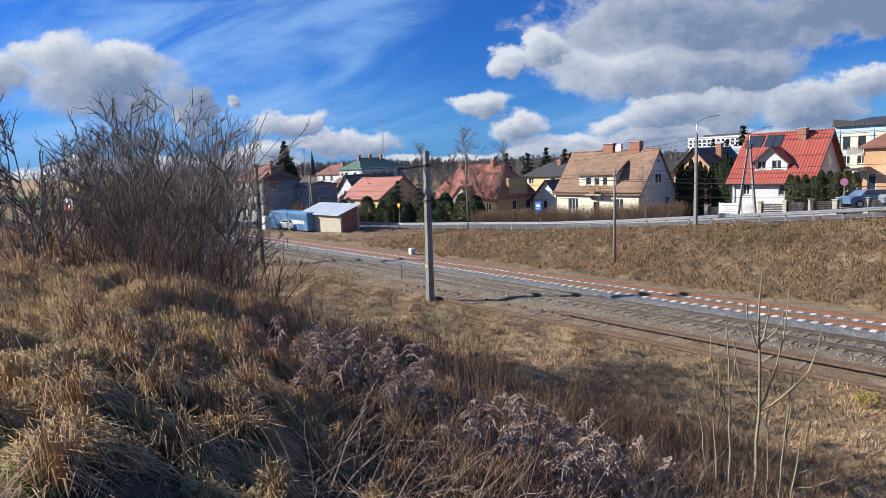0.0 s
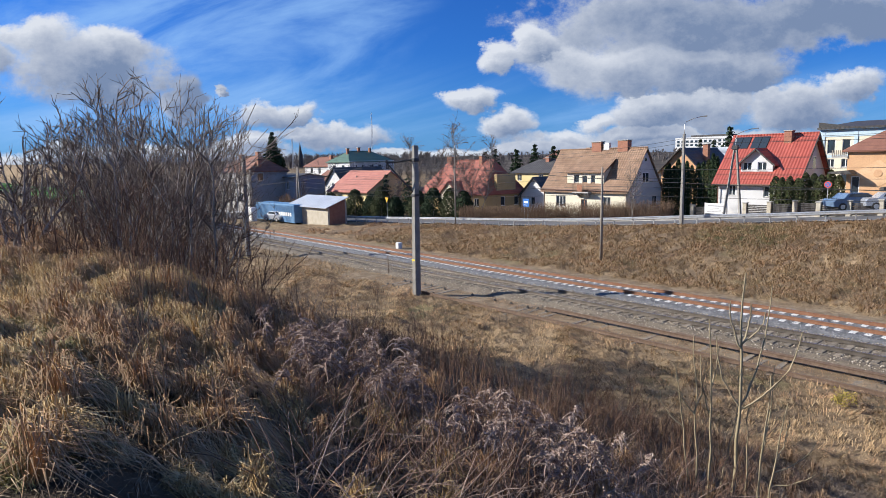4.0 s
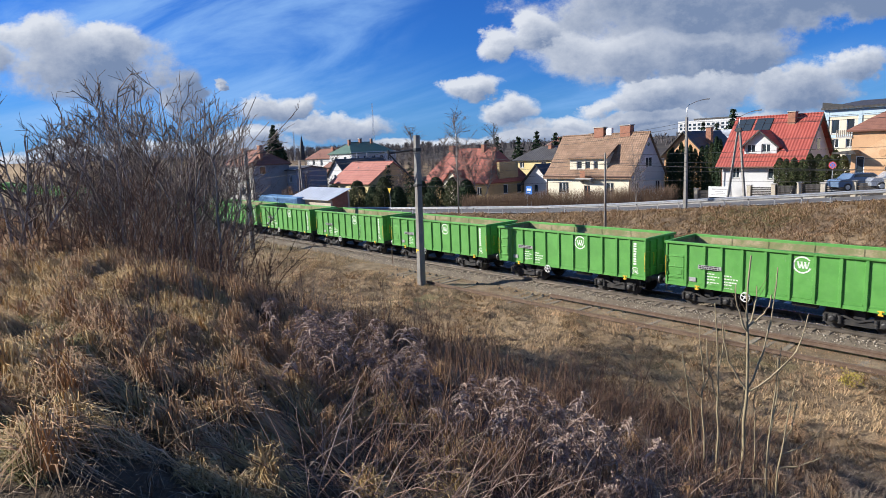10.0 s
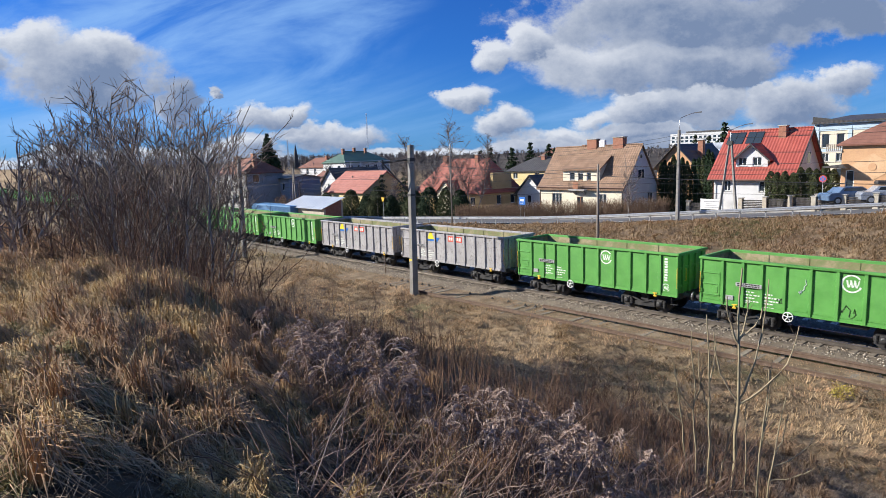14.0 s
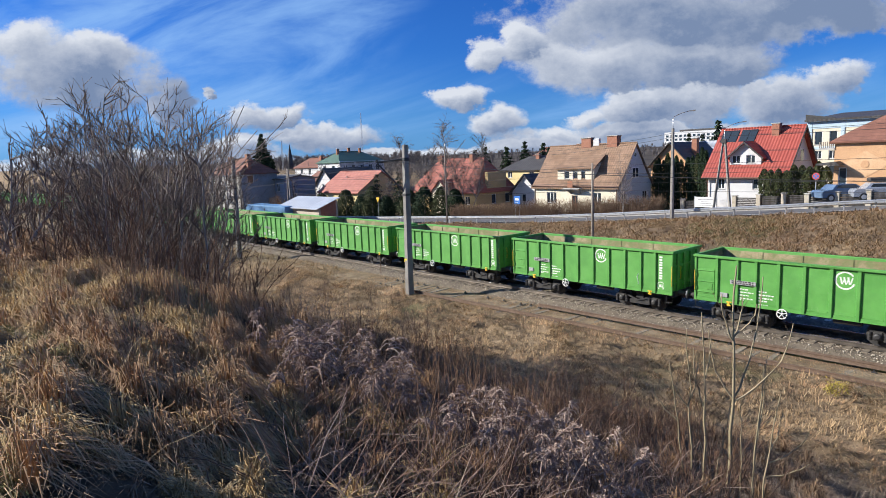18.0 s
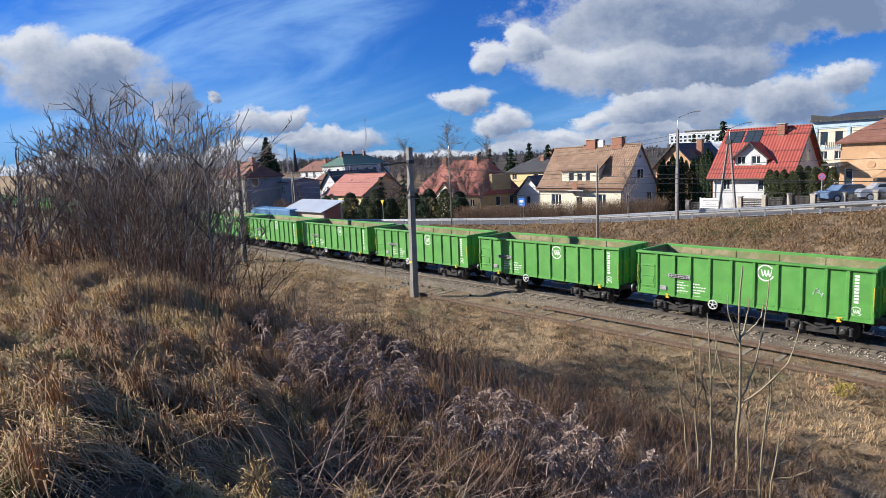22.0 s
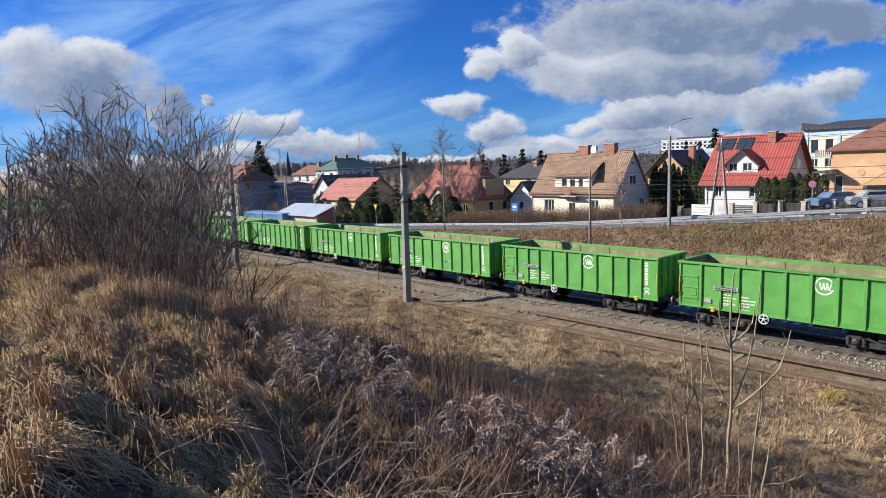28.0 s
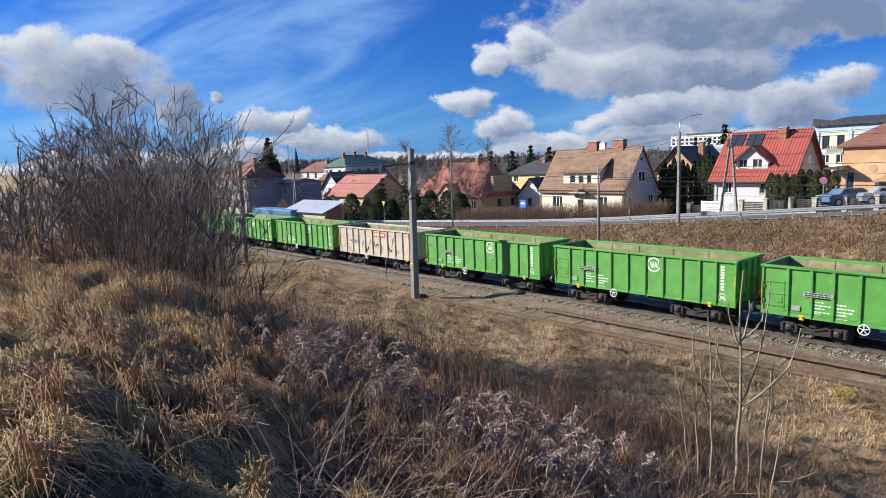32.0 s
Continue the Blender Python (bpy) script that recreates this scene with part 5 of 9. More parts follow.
def lamp_arm(p, h, way, reach, rise):
    d = Vector(way).normalized()
    pts = [Vector((0, 0, h - 0.6)), Vector((0, 0, h + rise * 0.6)), d * reach * 0.12 + Vector((0, 0, h + rise * 0.8)), d * reach * 0.6 + Vector((0, 0, h + rise)), d * reach + Vector((0, 0, h + rise * 1.08))]
    part("arm", Mesh().tube(pts, 0.035, 8), M_ZINC, p, smooth=True)
    e = pts[-1]
    m = Mesh()
    s = Vector((-d.y, d.x, 0))
    a, b = e - d * 0.05, e + d * 0.55
    P = [a + s * 0.05 + Vector((0, 0, 0.03)), a - s * 0.05 + Vector((0, 0, 0.03)), a - s * 0.05 - Vector((0, 0, 0.04)), a + s * 0.05 - Vector((0, 0, 0.04)),
         b + s * 0.12 + Vector((0, 0, 0.09)), b - s * 0.12 + Vector((0, 0, 0.09)), b - s * 0.12 - Vector((0, 0, 0.01)), b + s * 0.12 - Vector((0, 0, 0.01))]
    m.faces(P, [(0, 1, 2, 3), (7, 6, 5, 4), (0, 4, 5, 1), (1, 5, 6, 2), (2, 6, 7, 3), (3, 7, 4, 0)])
    part("lantern", m, M_ROOFGREY, p)


def make_poles():
    # concrete line poles beside the track, the nearer with a bracket for the wires
    p, z, h = pole(-29.95, 23.85, 8.76, 0.215, 0.155, M_POLE, "square concrete line pole with a steel wire bracket", (0.05, 0.12), True)
    for zz in (7.85,):
        part("crossarm", Mesh().tube([(0.1, 0.1, zz - z + 0.08), (-1.0, -1.25, zz - z - 0.1)], 0.06, 6), M_BLACK, p)
    part("strut", Mesh().tube([(-1.0, -1.25, 7.74 - z), (0.06, 0.06, 5.8 - z)], 0.05, 6), M_BLACK, p)
    part("clamp", Mesh().box(-0.19, -0.12, 7.8 - z, 0.24, 0.3, 8.0 - z, 0.02), M_BLACK, p)
    part("clamp", Mesh().box(-0.19, -0.13, 5.7 - z, 0.22, 0.28, 5.85 - z, 0.02), M_BLACK, p)
    part("insulator", Mesh().lathe((-1.0, -1.25, 7.74 - z), (0, 0, 1), [(0, 0.03), (0.02, 0.08), (0.07, 0.09), (0.12, 0.05), (0.2, 0.06)], 10), M_BLACK, p)
    part("mark", Mesh().box(-0.165, -0.168, 1.65 - z, 0.1, -0.160, 1.85 - z), M_LOGOYELLOW, p, "yellow painted mark")
    # ... (dark number bars on the mark)
    p2, z2, h2 = pole(-54.1, 23.7, 8.6, 0.2, 0.14, M_POLE, "square concrete line pole with steel clamps", (0.05, 0.1), True)
    for zz in (5.9, 6.9):
        part("clamp", Mesh().box(-0.2, -0.15, zz - z2, 0.22, 0.26, zz + 0.12 - z2, 0.02), M_BLACK, p2)
    part("crossarm", Mesh().tube([(0, 0, 6.0 - z2), (-0.9, -1.1, 6.1 - z2)], 0.04, 6), M_BLACK, p2)
    pole(-28.3, 40.9, 7.1, 0.12, 0.075, M_WOODPOLE, "slim brown wooden pole at the foot of the bank")
    # street lamps on the road side
    p, z, h = pole(-27.75, 52.1, 9.7, 0.15, 0.1, M_POLE, "grey concrete street lamp with one bent arm", square=True, name="street_lamp", category="street lamp")
    lamp_arm(p, h, (0.7, 0.35, 0), 1.25, 1.3)
    p, z, h = pole(-54.6, 49.6, 9.3, 0.09, 0.06, M_WOODPOLE, "slim brown street lamp with a short arm", name="street_lamp", category="street lamp")
    lamp_arm(p, h, (0.75, 0.65, 0), 1.1, 0.5)
    # the two-legged lamp pole in front of the red-roofed house
    x, y = -26.8, 60.0
    z = on_ground(x, y) - 0.2
    p = thing("street_lamp", pose(x, y, z), "two-legged concrete street lamp pole with a bent arm", "street lamp")
    for s in (-0.95, 0.75):
        part("leg", Mesh().tube([(s, 0, 0), (0.02 + 0.1 * s, 0, 8.55 - z)], [0.15, 0.1], 4), M_POLE, p)
    part("clamp", Mesh().box(-0.25, -0.15, 8.3 - z, 0.25, 0.15, 8.7 - z, 0.03), M_BLACK, p)
    lamp_arm(p, 8.6 - z, (0.8, 0.3, 0), 1.3, 1.45)
    # leaning wooden pairs far down the line
    for x, y, top, d in ((-84.5, 45.4, 7.3, 1.3), (-95.5, 43.0, 7.0, 1.0)):
        z = on_ground(x, y) - 0.2
        p = thing("utility_pole", pose(x, y, z), "two-legged dark wooden line pole", "utility pole")
        for s in (-d / 2, d / 2):
            part("leg", Mesh().tube([(s, 0, 0), (0.15 * s, 0, top - z)], [0.14, 0.1], 8), M_WOODPOLE, p, smooth=True)
    pole(-91.0, 60.0, 5.6, 0.13, 0.1, M_POLE, "grey concrete line pole among the houses")
    pole(-106.0, 44.0, 6.5, 0.1, 0.08, M_WOODPOLE, "slim wooden line pole by the level crossing")
    # wires
    a = (-30.95, 22.6, 7.9)
    cable((-54.9, 22.6, 6.1), a, 0.5)
    cable(a, (20, 22.5, 7.2), 0.9)
    cable((-54.9, 22.6, 6.1), (-110, 22.6, 6.2), 0.8)
    for dz in (0.0, 0.35):
        cable((-85, 45.5, 7.1 - dz), (-54.6, 49.7, 8.4 - dz), 0.7, 0.014)
        cable((-54.6, 49.7, 8.4 - dz), (-27.75, 52.1, 9.3 - dz), 0.7, 0.014)
        cable((-27.75, 52.1, 9.3 - dz), (18, 56, 11.2 - dz), 0.9, 0.014)
    for dz in (0.2, 0.55):
        cable((-91.0, 60.0, 5.6 - dz), (-54.6, 49.6, 8.0 - dz), 0.4, 0.012)
    for k in range(4):
        cable((-28.3, 40.9, 6.9 - 0.62 * k), (22, 40.5, 8.0 - 0.62 * k), 0.35, 0.013)
        cable((-28.3, 40.9, 6.9 - 0.62 * k), (-80, 41.5, 6.0 - 0.62 * k), 0.5, 0.013)
    # small marker posts by the track
    for x, y, hgt in ((-37.2, 27.0, 1.0), (-63.5, 30.9, 0.8)):
        z = on_ground(x, y)
        p = thing("track_marker", pose(x, y, -0.4), "short dark steel marker post beside the rails", "marker post")
        part("post", Mesh().tube([(0, 0, 0), (0, 0, hgt + 0.35)], 0.03, 6), M_OLDRUST, p)
        if y > 30:
            part("board", Mesh().box(-0.18, -0.02, hgt, 0.18, 0.0, hgt + 0.35), M_BLACK, p)
    p = thing("cable_marker", pose(-47.6, 35.9, -0.42), "small white concrete marker block on the bank", "marker block")
    part("block", Mesh().box(-0.25, -0.25, 0, 0.25, 0.25, 0.6, 0.05), M_WHITE, p)
    # road signs
    x, y = -51.0, 53.0
    z = float(road_z(x))
    p = thing("bus_stop_sign", pose(x, y + 5.0, z), "blue bus stop sign on two grey posts", "road sign")
    for s in (-0.28, 0.28):
        part("post", Mesh().tube([(s, 0, 0), (s, 0, 2.6)], 0.03, 8), M_ZINC, p)
    part("board", Mesh().box(-0.5, -0.05, 1.6, 0.5, -0.02, 2.6, 0.01), M_LOGOBLUE, p)
    part("symbol", Mesh().box(-0.3, -0.058, 2.05, 0.3, -0.052, 2.3).box(-0.25, -0.058, 1.8, 0.1, -0.052, 1.86), M_WHITE, p)
    p = thing("no_stopping_sign", pose(-18.9, 60.2, 3.0), "round red and blue sign on a grey post", "road sign")
    part("post", Mesh().tube([(0, 0, -0.3), (0, 0, 2.3)], 0.035, 8), M_ZINC, p)
    part("disc", Mesh().lathe((0, -0.04, 2.15), (0, -1, 0), [(0, 0.3), (0.012, 0.3)], 24), M_LOGORED, p)
    part("disc_field", Mesh().lathe((0, -0.054, 2.15), (0, -1, 0), [(0, 0.23), (0.004, 0.23)], 24), M_LOGOBLUE, p)
    part("cross_bar", Mesh().faces([(-0.19, -0.063, 1.95), (-0.15, -0.063, 1.93), (0.19, -0.063, 2.34), (0.15, -0.063, 2.37)], [(0, 1, 2, 3)]).faces([(-0.19, -0.0635, 2.34), (-0.15, -0.0635, 2.37), (0.19, -0.0635, 1.95), (0.15, -0.0635, 1.93)], [(0, 1, 2, 3)]), M_LOGORED, p)
    p = thing("give_way_sign", pose(-70.6, 51.4, 0.2), "worn yellow triangular sign on a grey post", "road sign")
    part("post", Mesh().tube([(0, 0, -0.3), (0, 0, 2.6)], 0.035, 8), M_ZINC, p)
    part("board", Mesh().prism([(-0.42, 2.75), (0.42, 2.75), (0, 2.05)], -0.06, -0.04), M_YELLOW, p)


make_poles()


# ---- houses ----
def roofing(name, a, b, row=0.33, col=0.0, rough=0.8, moss=None):
    """Roof covering laid in courses (and ribs)."""
    mat = surface(name, a, b, 0.8, rough, 0.2, 0.0, 14.0, moss, 0.58)
    n = Nodes(mat.node_tree)
    bsdf = mat.node_tree.nodes["Principled BSDF"]
    co = n.add("ShaderNodeTexCoord").outputs["Object"]
    x, y, z = n.xyz(co)
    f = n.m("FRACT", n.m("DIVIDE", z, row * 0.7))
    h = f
    if col:
        g = n.m("ABSOLUTE", n.m("SUBTRACT", n.m("FRACT", n.m("DIVIDE", n.m("ADD", x, n.m("MULTIPLY", y, 0.0)), col)), 0.5))
        h = n.m("ADD", n.m("MULTIPLY", f, 0.6), g)
    b_ = n.add("ShaderNodeBump")
    b_.inputs["Strength"].default_value, b_.inputs["Distance"].default_value = 1.0, 0.07
    n.put(b_.inputs["Height"], h)
    n.put(bsdf.inputs["Normal"], b_.outputs[0])
    link = [l for l in mat.node_tree.links if l.to_socket == bsdf.inputs["Base Color"]][0].from_socket
    # the shade at each course's step is painted in as a near-black line
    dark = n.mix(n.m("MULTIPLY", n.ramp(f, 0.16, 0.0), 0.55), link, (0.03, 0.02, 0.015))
    rnd = n.add("ShaderNodeTexWhiteNoise")
    rnd.noise_dimensions = "3D"
    n.put(rnd.inputs["Vector"], n.vec(n.m("FLOOR", n.m("DIVIDE", x, 0.3)), n.m("FLOOR", n.m("DIVIDE", z, row * 0.7)), 0.0))
    n.put(bsdf.inputs["Base Color"], n.mix(n.m("MULTIPLY", rnd.outputs["Value"], 0.28), dark, tuple(c * 0.45 for c in a)))
    return mat


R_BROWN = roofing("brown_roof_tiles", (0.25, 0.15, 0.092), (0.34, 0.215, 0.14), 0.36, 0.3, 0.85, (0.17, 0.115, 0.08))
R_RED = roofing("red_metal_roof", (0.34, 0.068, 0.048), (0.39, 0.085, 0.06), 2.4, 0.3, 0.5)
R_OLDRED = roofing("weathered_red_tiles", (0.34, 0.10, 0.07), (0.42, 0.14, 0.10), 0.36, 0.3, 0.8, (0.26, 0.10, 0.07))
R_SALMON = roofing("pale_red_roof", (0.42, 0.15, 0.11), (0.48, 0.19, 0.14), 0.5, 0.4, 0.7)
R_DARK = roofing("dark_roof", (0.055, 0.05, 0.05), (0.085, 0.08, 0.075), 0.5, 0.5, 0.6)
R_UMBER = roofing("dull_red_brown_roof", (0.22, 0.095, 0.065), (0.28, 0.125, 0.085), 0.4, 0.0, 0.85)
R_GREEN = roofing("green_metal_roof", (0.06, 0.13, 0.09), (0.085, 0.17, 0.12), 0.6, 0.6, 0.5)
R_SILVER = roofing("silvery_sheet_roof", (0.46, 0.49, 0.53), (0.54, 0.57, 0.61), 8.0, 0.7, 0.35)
W_CREAM = surface("cream_render", (0.66, 0.60, 0.46), (0.72, 0.66, 0.52), 0.7, 0.9, 0.15, 0.0, 30.0, (0.52, 0.47, 0.36), 0.63)
W_WHITE = surface("white_render", (0.56, 0.56, 0.56), (0.62, 0.62, 0.62), 0.6, 0.9, 0.1, 0.0, 30.0, (0.62, 0.61, 0.58), 0.65)
W_YELLOW = surface("yellow_render", (0.62, 0.50, 0.24), (0.68, 0.56, 0.30), 0.6, 0.9, 0.1, 0.0, 30.0)
W_OCHRE = surface("ochre_render", (0.40, 0.29, 0.14), (0.46, 0.34, 0.17), 0.6, 0.9, 0.15, 0.0, 30.0)
W_GREYR = surface("grey_render", (0.30, 0.285, 0.265), (0.38, 0.36, 0.34), 0.5, 0.92, 0.2, 0.0, 25.0, (0.23, 0.21, 0.19))
W_BLUEGREY = surface("blue_grey_render", (0.20, 0.24, 0.30), (0.25, 0.29, 0.35), 0.6, 0.9, 0.1)
W_PALEBLUE = surface("pale_blue_render", (0.42, 0.54, 0.62), (0.48, 0.60, 0.68), 0.6, 0.85, 0.05)
W_ORANGE = surface("orange_brick_cladding", (0.52, 0.30, 0.16), (0.58, 0.35, 0.19), 0.8, 0.9, 0.2, 0.0, 12.0, (0.42, 0.24, 0.13))
W_BRICK = surface("red_brown_brick", (0.30, 0.13, 0.08), (0.36, 0.17, 0.11), 3.0, 0.9, 0.4, 0.0, 12.0, (0.18, 0.09, 0.06))
W_STONE = surface("pale_stone_wall", (0.42, 0.37, 0.29), (0.50, 0.45, 0.36), 1.5, 0.92, 0.4, 0.0, 8.0, (0.3, 0.26, 0.2))
M_FRAME = surface("white_window_frame", (0.72, 0.72, 0.71), (0.78, 0.78, 0.77), 4.0, 0.4, 0.02)
M_WOODDOOR = surface("brown_wooden_door", (0.26, 0.10, 0.05), (0.32, 0.14, 0.07), 4.0, 0.6, 0.15)
M_CURTAIN = surface("pale_curtain", (0.5, 0.49, 0.46), (0.6, 0.59, 0.56), 8.0, 0.9, 0.1)
M_GUTTER = surface("brown_gutter", (0.14, 0.07, 0.045), (0.18, 0.09, 0.06), 3.0, 0.5, 0.05)


def wall(h, name, mat, along, a0, a1, z0, z1, y0, y1, holes=()):
    """One wall with its openings cut right through. along: the axis it runs on; holes: (a0, a1, z0, z1)."""
    m = Mesh()
    cuts = sorted({a0, a1, *[v for q in holes for v in q[:2]]})
    for s, e in zip(cuts, cuts[1:]):
        spans, z = [], z0
        for q in sorted([q for q in holes if q[0] <= s + 1e-6 and q[1] >= e - 1e-6], key=lambda q: q[2]):
            spans.append((z, q[2]))
            z = q[3]
        spans.append((z, z1))
        for lo, hi in spans:
            if hi - lo > 1e-4:
                if along == "x":
                    m.box(s, y0, lo, e, y1, hi)
                else:
                    m.box(y0, s, lo, y1, e, hi)
    return part(name, m, mat, h)


def window(h, along, a0, a1, z0, z1, y, bars=1, curtain=True, door=False, out=-1):
    """A framed window (or door) set in an opening; y: the wall's outer face, out: the side it faces."""
    put_ = (lambda m, a, b, c, d, e, f: m.box(a, min(c, d), e, b, max(c, d), f)) if along == "x" else (lambda m, a, b, c, d, e, f: m.box(min(c, d), a, e, max(c, d), b, f))
    i = -out
    f = 0.07
    m = Mesh()
    put_(m, a0, a0 + f, y + i * 0.08, y + i * 0.16, z0, z1)
    put_(m, a1 - f, a1, y + i * 0.08, y + i * 0.16, z0, z1)
    put_(m, a0 + f, a1 - f, y + i * 0.08, y + i * 0.16, z0, z0 + f)
    put_(m, a0 + f, a1 - f, y + i * 0.08, y + i * 0.16, z1 - f, z1)
    for k in range(1, bars + 1):
        c = a0 + (a1 - a0) * k / (bars + 1)
        put_(m, c - 0.035, c + 0.035, y + i * 0.085, y + i * 0.155, z0 + f, z1 - f)
    w = part("door" if door else "window", m, M_WOODDOOR if door else M_FRAME, h)
    g = Mesh()
    put_(g, a0 + f, a1 - f, y + i * 0.115, y + i * 0.125, z0 + f if not door else (z0 + z1) / 2, z1 - f)
    part("pane", g, M_GLASS, w)
    if door:
        g = Mesh()
        put_(g, a0 + f, a1 - f, y + i * 0.10, y + i * 0.14, z0 + f, (z0 + z1) / 2 - 0.01)
        part("door_leaf", g, M_WOODDOOR, w)
    else:
        g = Mesh()
        put_(g, a0 - 0.05, a1 + 0.05, y - i * 0.06, y + i * 0.1, z0 - 0.05, z0)
        part("window_sill", g, M_CONCRETE, w)
        if curtain:
            g = Mesh()
            w_ = (a1 - a0)
            put_(g, a0 + f, a0 + w_ * 0.3, y + i * 0.2, y + i * 0.22, z0 + f, z1 - f)
            put_(g, a1 - w_ * 0.3, a1 - f, y + i * 0.2, y + i * 0.22, z0 + f, z1 - f)
            part("curtain", g, M_CURTAIN, w)


def gable_roof(h, mat, x0, x1, y0, y1, eave, ridge, over=0.45, side=0.35, thick=0.14, kick=0.0, hip=0.0):
    """Two slopes with the ridge along x; kick: how far the eaves flare; hip: how far the ridge stands in from the ends."""
    c = (y0 + y1) / 2
    s = (ridge - eave) / (c - y0)
    for sg, ye in ((1, y0), (-1, y1)):
        ze = eave - s * over + kick
        P = []
        rows = [(ye - sg * over, ze, 0.0), (ye + sg * (c - y0) * 0.28, eave + s * (c - y0) * 0.28 + kick * 0.15, 0.28), (c, ridge, 1.0)]
        for y, z, t in rows:
            P += [(x0 - side + hip * t, y, z), (x1 + side - hip * t, y, z)]
        for y, z, t in rows:
            P += [(x0 - side + hip * t, y, z - thick), (x1 + side - hip * t, y, z - thick)]
        m = Mesh().faces(P, [(0, 1, 3, 2), (2, 3, 5, 4), (6, 8, 9, 7), (8, 10, 11, 9), (0, 6, 7, 1), (0, 2, 8, 6), (2, 4, 10, 8), (1, 7, 9, 3), (3, 9, 11, 5)])
        part("roof_slope", m, mat, h)
    if hip:
        for xe, sg in ((x0 - side, 1), (x1 + side, -1)):
            P = [(xe, y0 - over, eave - s * over + kick), (xe, y1 + over, eave - s * over + kick), (xe + sg * hip, c, ridge)]
            P += [(x, y, z - thick) for x, y, z in P]
            part("roof_slope", Mesh().faces(P, [(0, 1, 2), (5, 4, 3), (0, 3, 4, 1), (1, 4, 5, 2), (2, 5, 3, 0)]), mat, h)
    part("ridge_cap", Mesh().tube([(x0 - side + hip, c, ridge + 0.02), (x1 + side - hip, c, ridge + 0.02)], 0.09, 8), mat, h)


def chimney(h, x0, x1, y0, y1, z0, z1, mat=None):
    c = part("chimney", Mesh().box(x0, y0, z0, x1, y1, z1, 0.02), mat or W_BRICK, h)
    part("chimney_cap", Mesh().box(x0 - 0.08, y0 - 0.08, z1, x1 + 0.08, y1 + 0.08, z1 + 0.1, 0.02), M_CONCRETE, c)


def gutter(h, x0, x1, y, z, down):
    part("gutter", Mesh().tube([(x0, y, z), (x1, y, z)], 0.07, 8), M_GUTTER, h)
    for x in down:
        part("downpipe", Mesh().tube([(x, y, z), (x, y + 0.4, z - 0.35), (x, y + 0.42, 0.3)], 0.05, 8), M_GUTTER, h)


def plain_house(name, label, x0, x1, y0, y1, z0, eave, ridge, walls, roof, hip=0.0, windows=(), ridge_y=False, chimneys=(), over=0.45, side_windows=(), category="house", turn=0.0):
    """A house at a world place; everything inside is in its own axes. windows: (x0, x1, z0, z1) on the front, side_windows: (y0, y1, z0, z1) on the right end."""
    h = thing(name, pose(x0, y0, z0, 0, 0, turn), label, category)
    w, d, e, r = x1 - x0, y1 - y0, eave - z0, ridge - z0
    fw = [(a - x0, b - x0, c - z0, f - z0) for a, b, c, f in windows]
    sw = [(a - y0, b - y0, c - z0, f - z0) for a, b, c, f in side_windows]
    t = 0.3
    wall(h, "wall", walls, "x", 0, w, -0.8, e, 0, t, fw)
    wall(h, "wall", walls, "x", 0, w, -0.8, e, d - t, d)
    wall(h, "wall", walls, "y", t, d - t, -0.8, e, w - t, w, sw)
    wall(h, "wall", walls, "y", t, d - t, -0.8, e, 0, t)
    part("inner_floor", Mesh().box(t, t, -0.2, w - t, d - t, 0.0), M_CONCRETE, h)
    if ridge_y:
        # ridge runs away from the front: the gable faces the viewer
        s = (r - e) / (w / 2)
        for sg, xe in ((1, 0), (-1, w)):
            P = [(xe - sg * over, -over, e - s * over), (w / 2, -over, r), (w / 2, d + over, r), (xe - sg * over, d + over, e - s * over)]
            P += [(x, y, z - 0.14) for x, y, z in P]
            part("roof_slope", Mesh().faces(P, [(0, 1, 2, 3), (7, 6, 5, 4), (0, 4, 5, 1), (1, 5, 6, 2), (2, 6, 7, 3), (3, 7, 4, 0)]), roof, h)
        part("gable", Mesh().prism([(0, e), (w, e), (w / 2, r - 0.16)], 0, t), walls, h)
        part("gable", Mesh().prism([(0, e), (w, e), (w / 2, r - 0.16)], d - t, d), walls, h)
    else:
        gable_roof(h, roof, 0, w, 0, d, e, r, over, 0.35, hip=hip)
        if not hip:
            for a in (0, w - t):
                part("gable", Mesh().prism([(0, e), (d, e), (d / 2, r - 0.16)], a, a + t, "x"), walls, h)
    for a, b, c, f in fw:
        window(h, "x", a, b, c, f, 0.0, bars=1 if b - a > 0.9 else 0)
    for a, b, c, f in sw:
        window(h, "y", a, b, c, f, w, bars=0, out=1)
    for a, b, y, top in chimneys:
        chimney(h, a - x0, b - x0, y - y0, y - y0 + 0.6, e, top - z0)
    return h


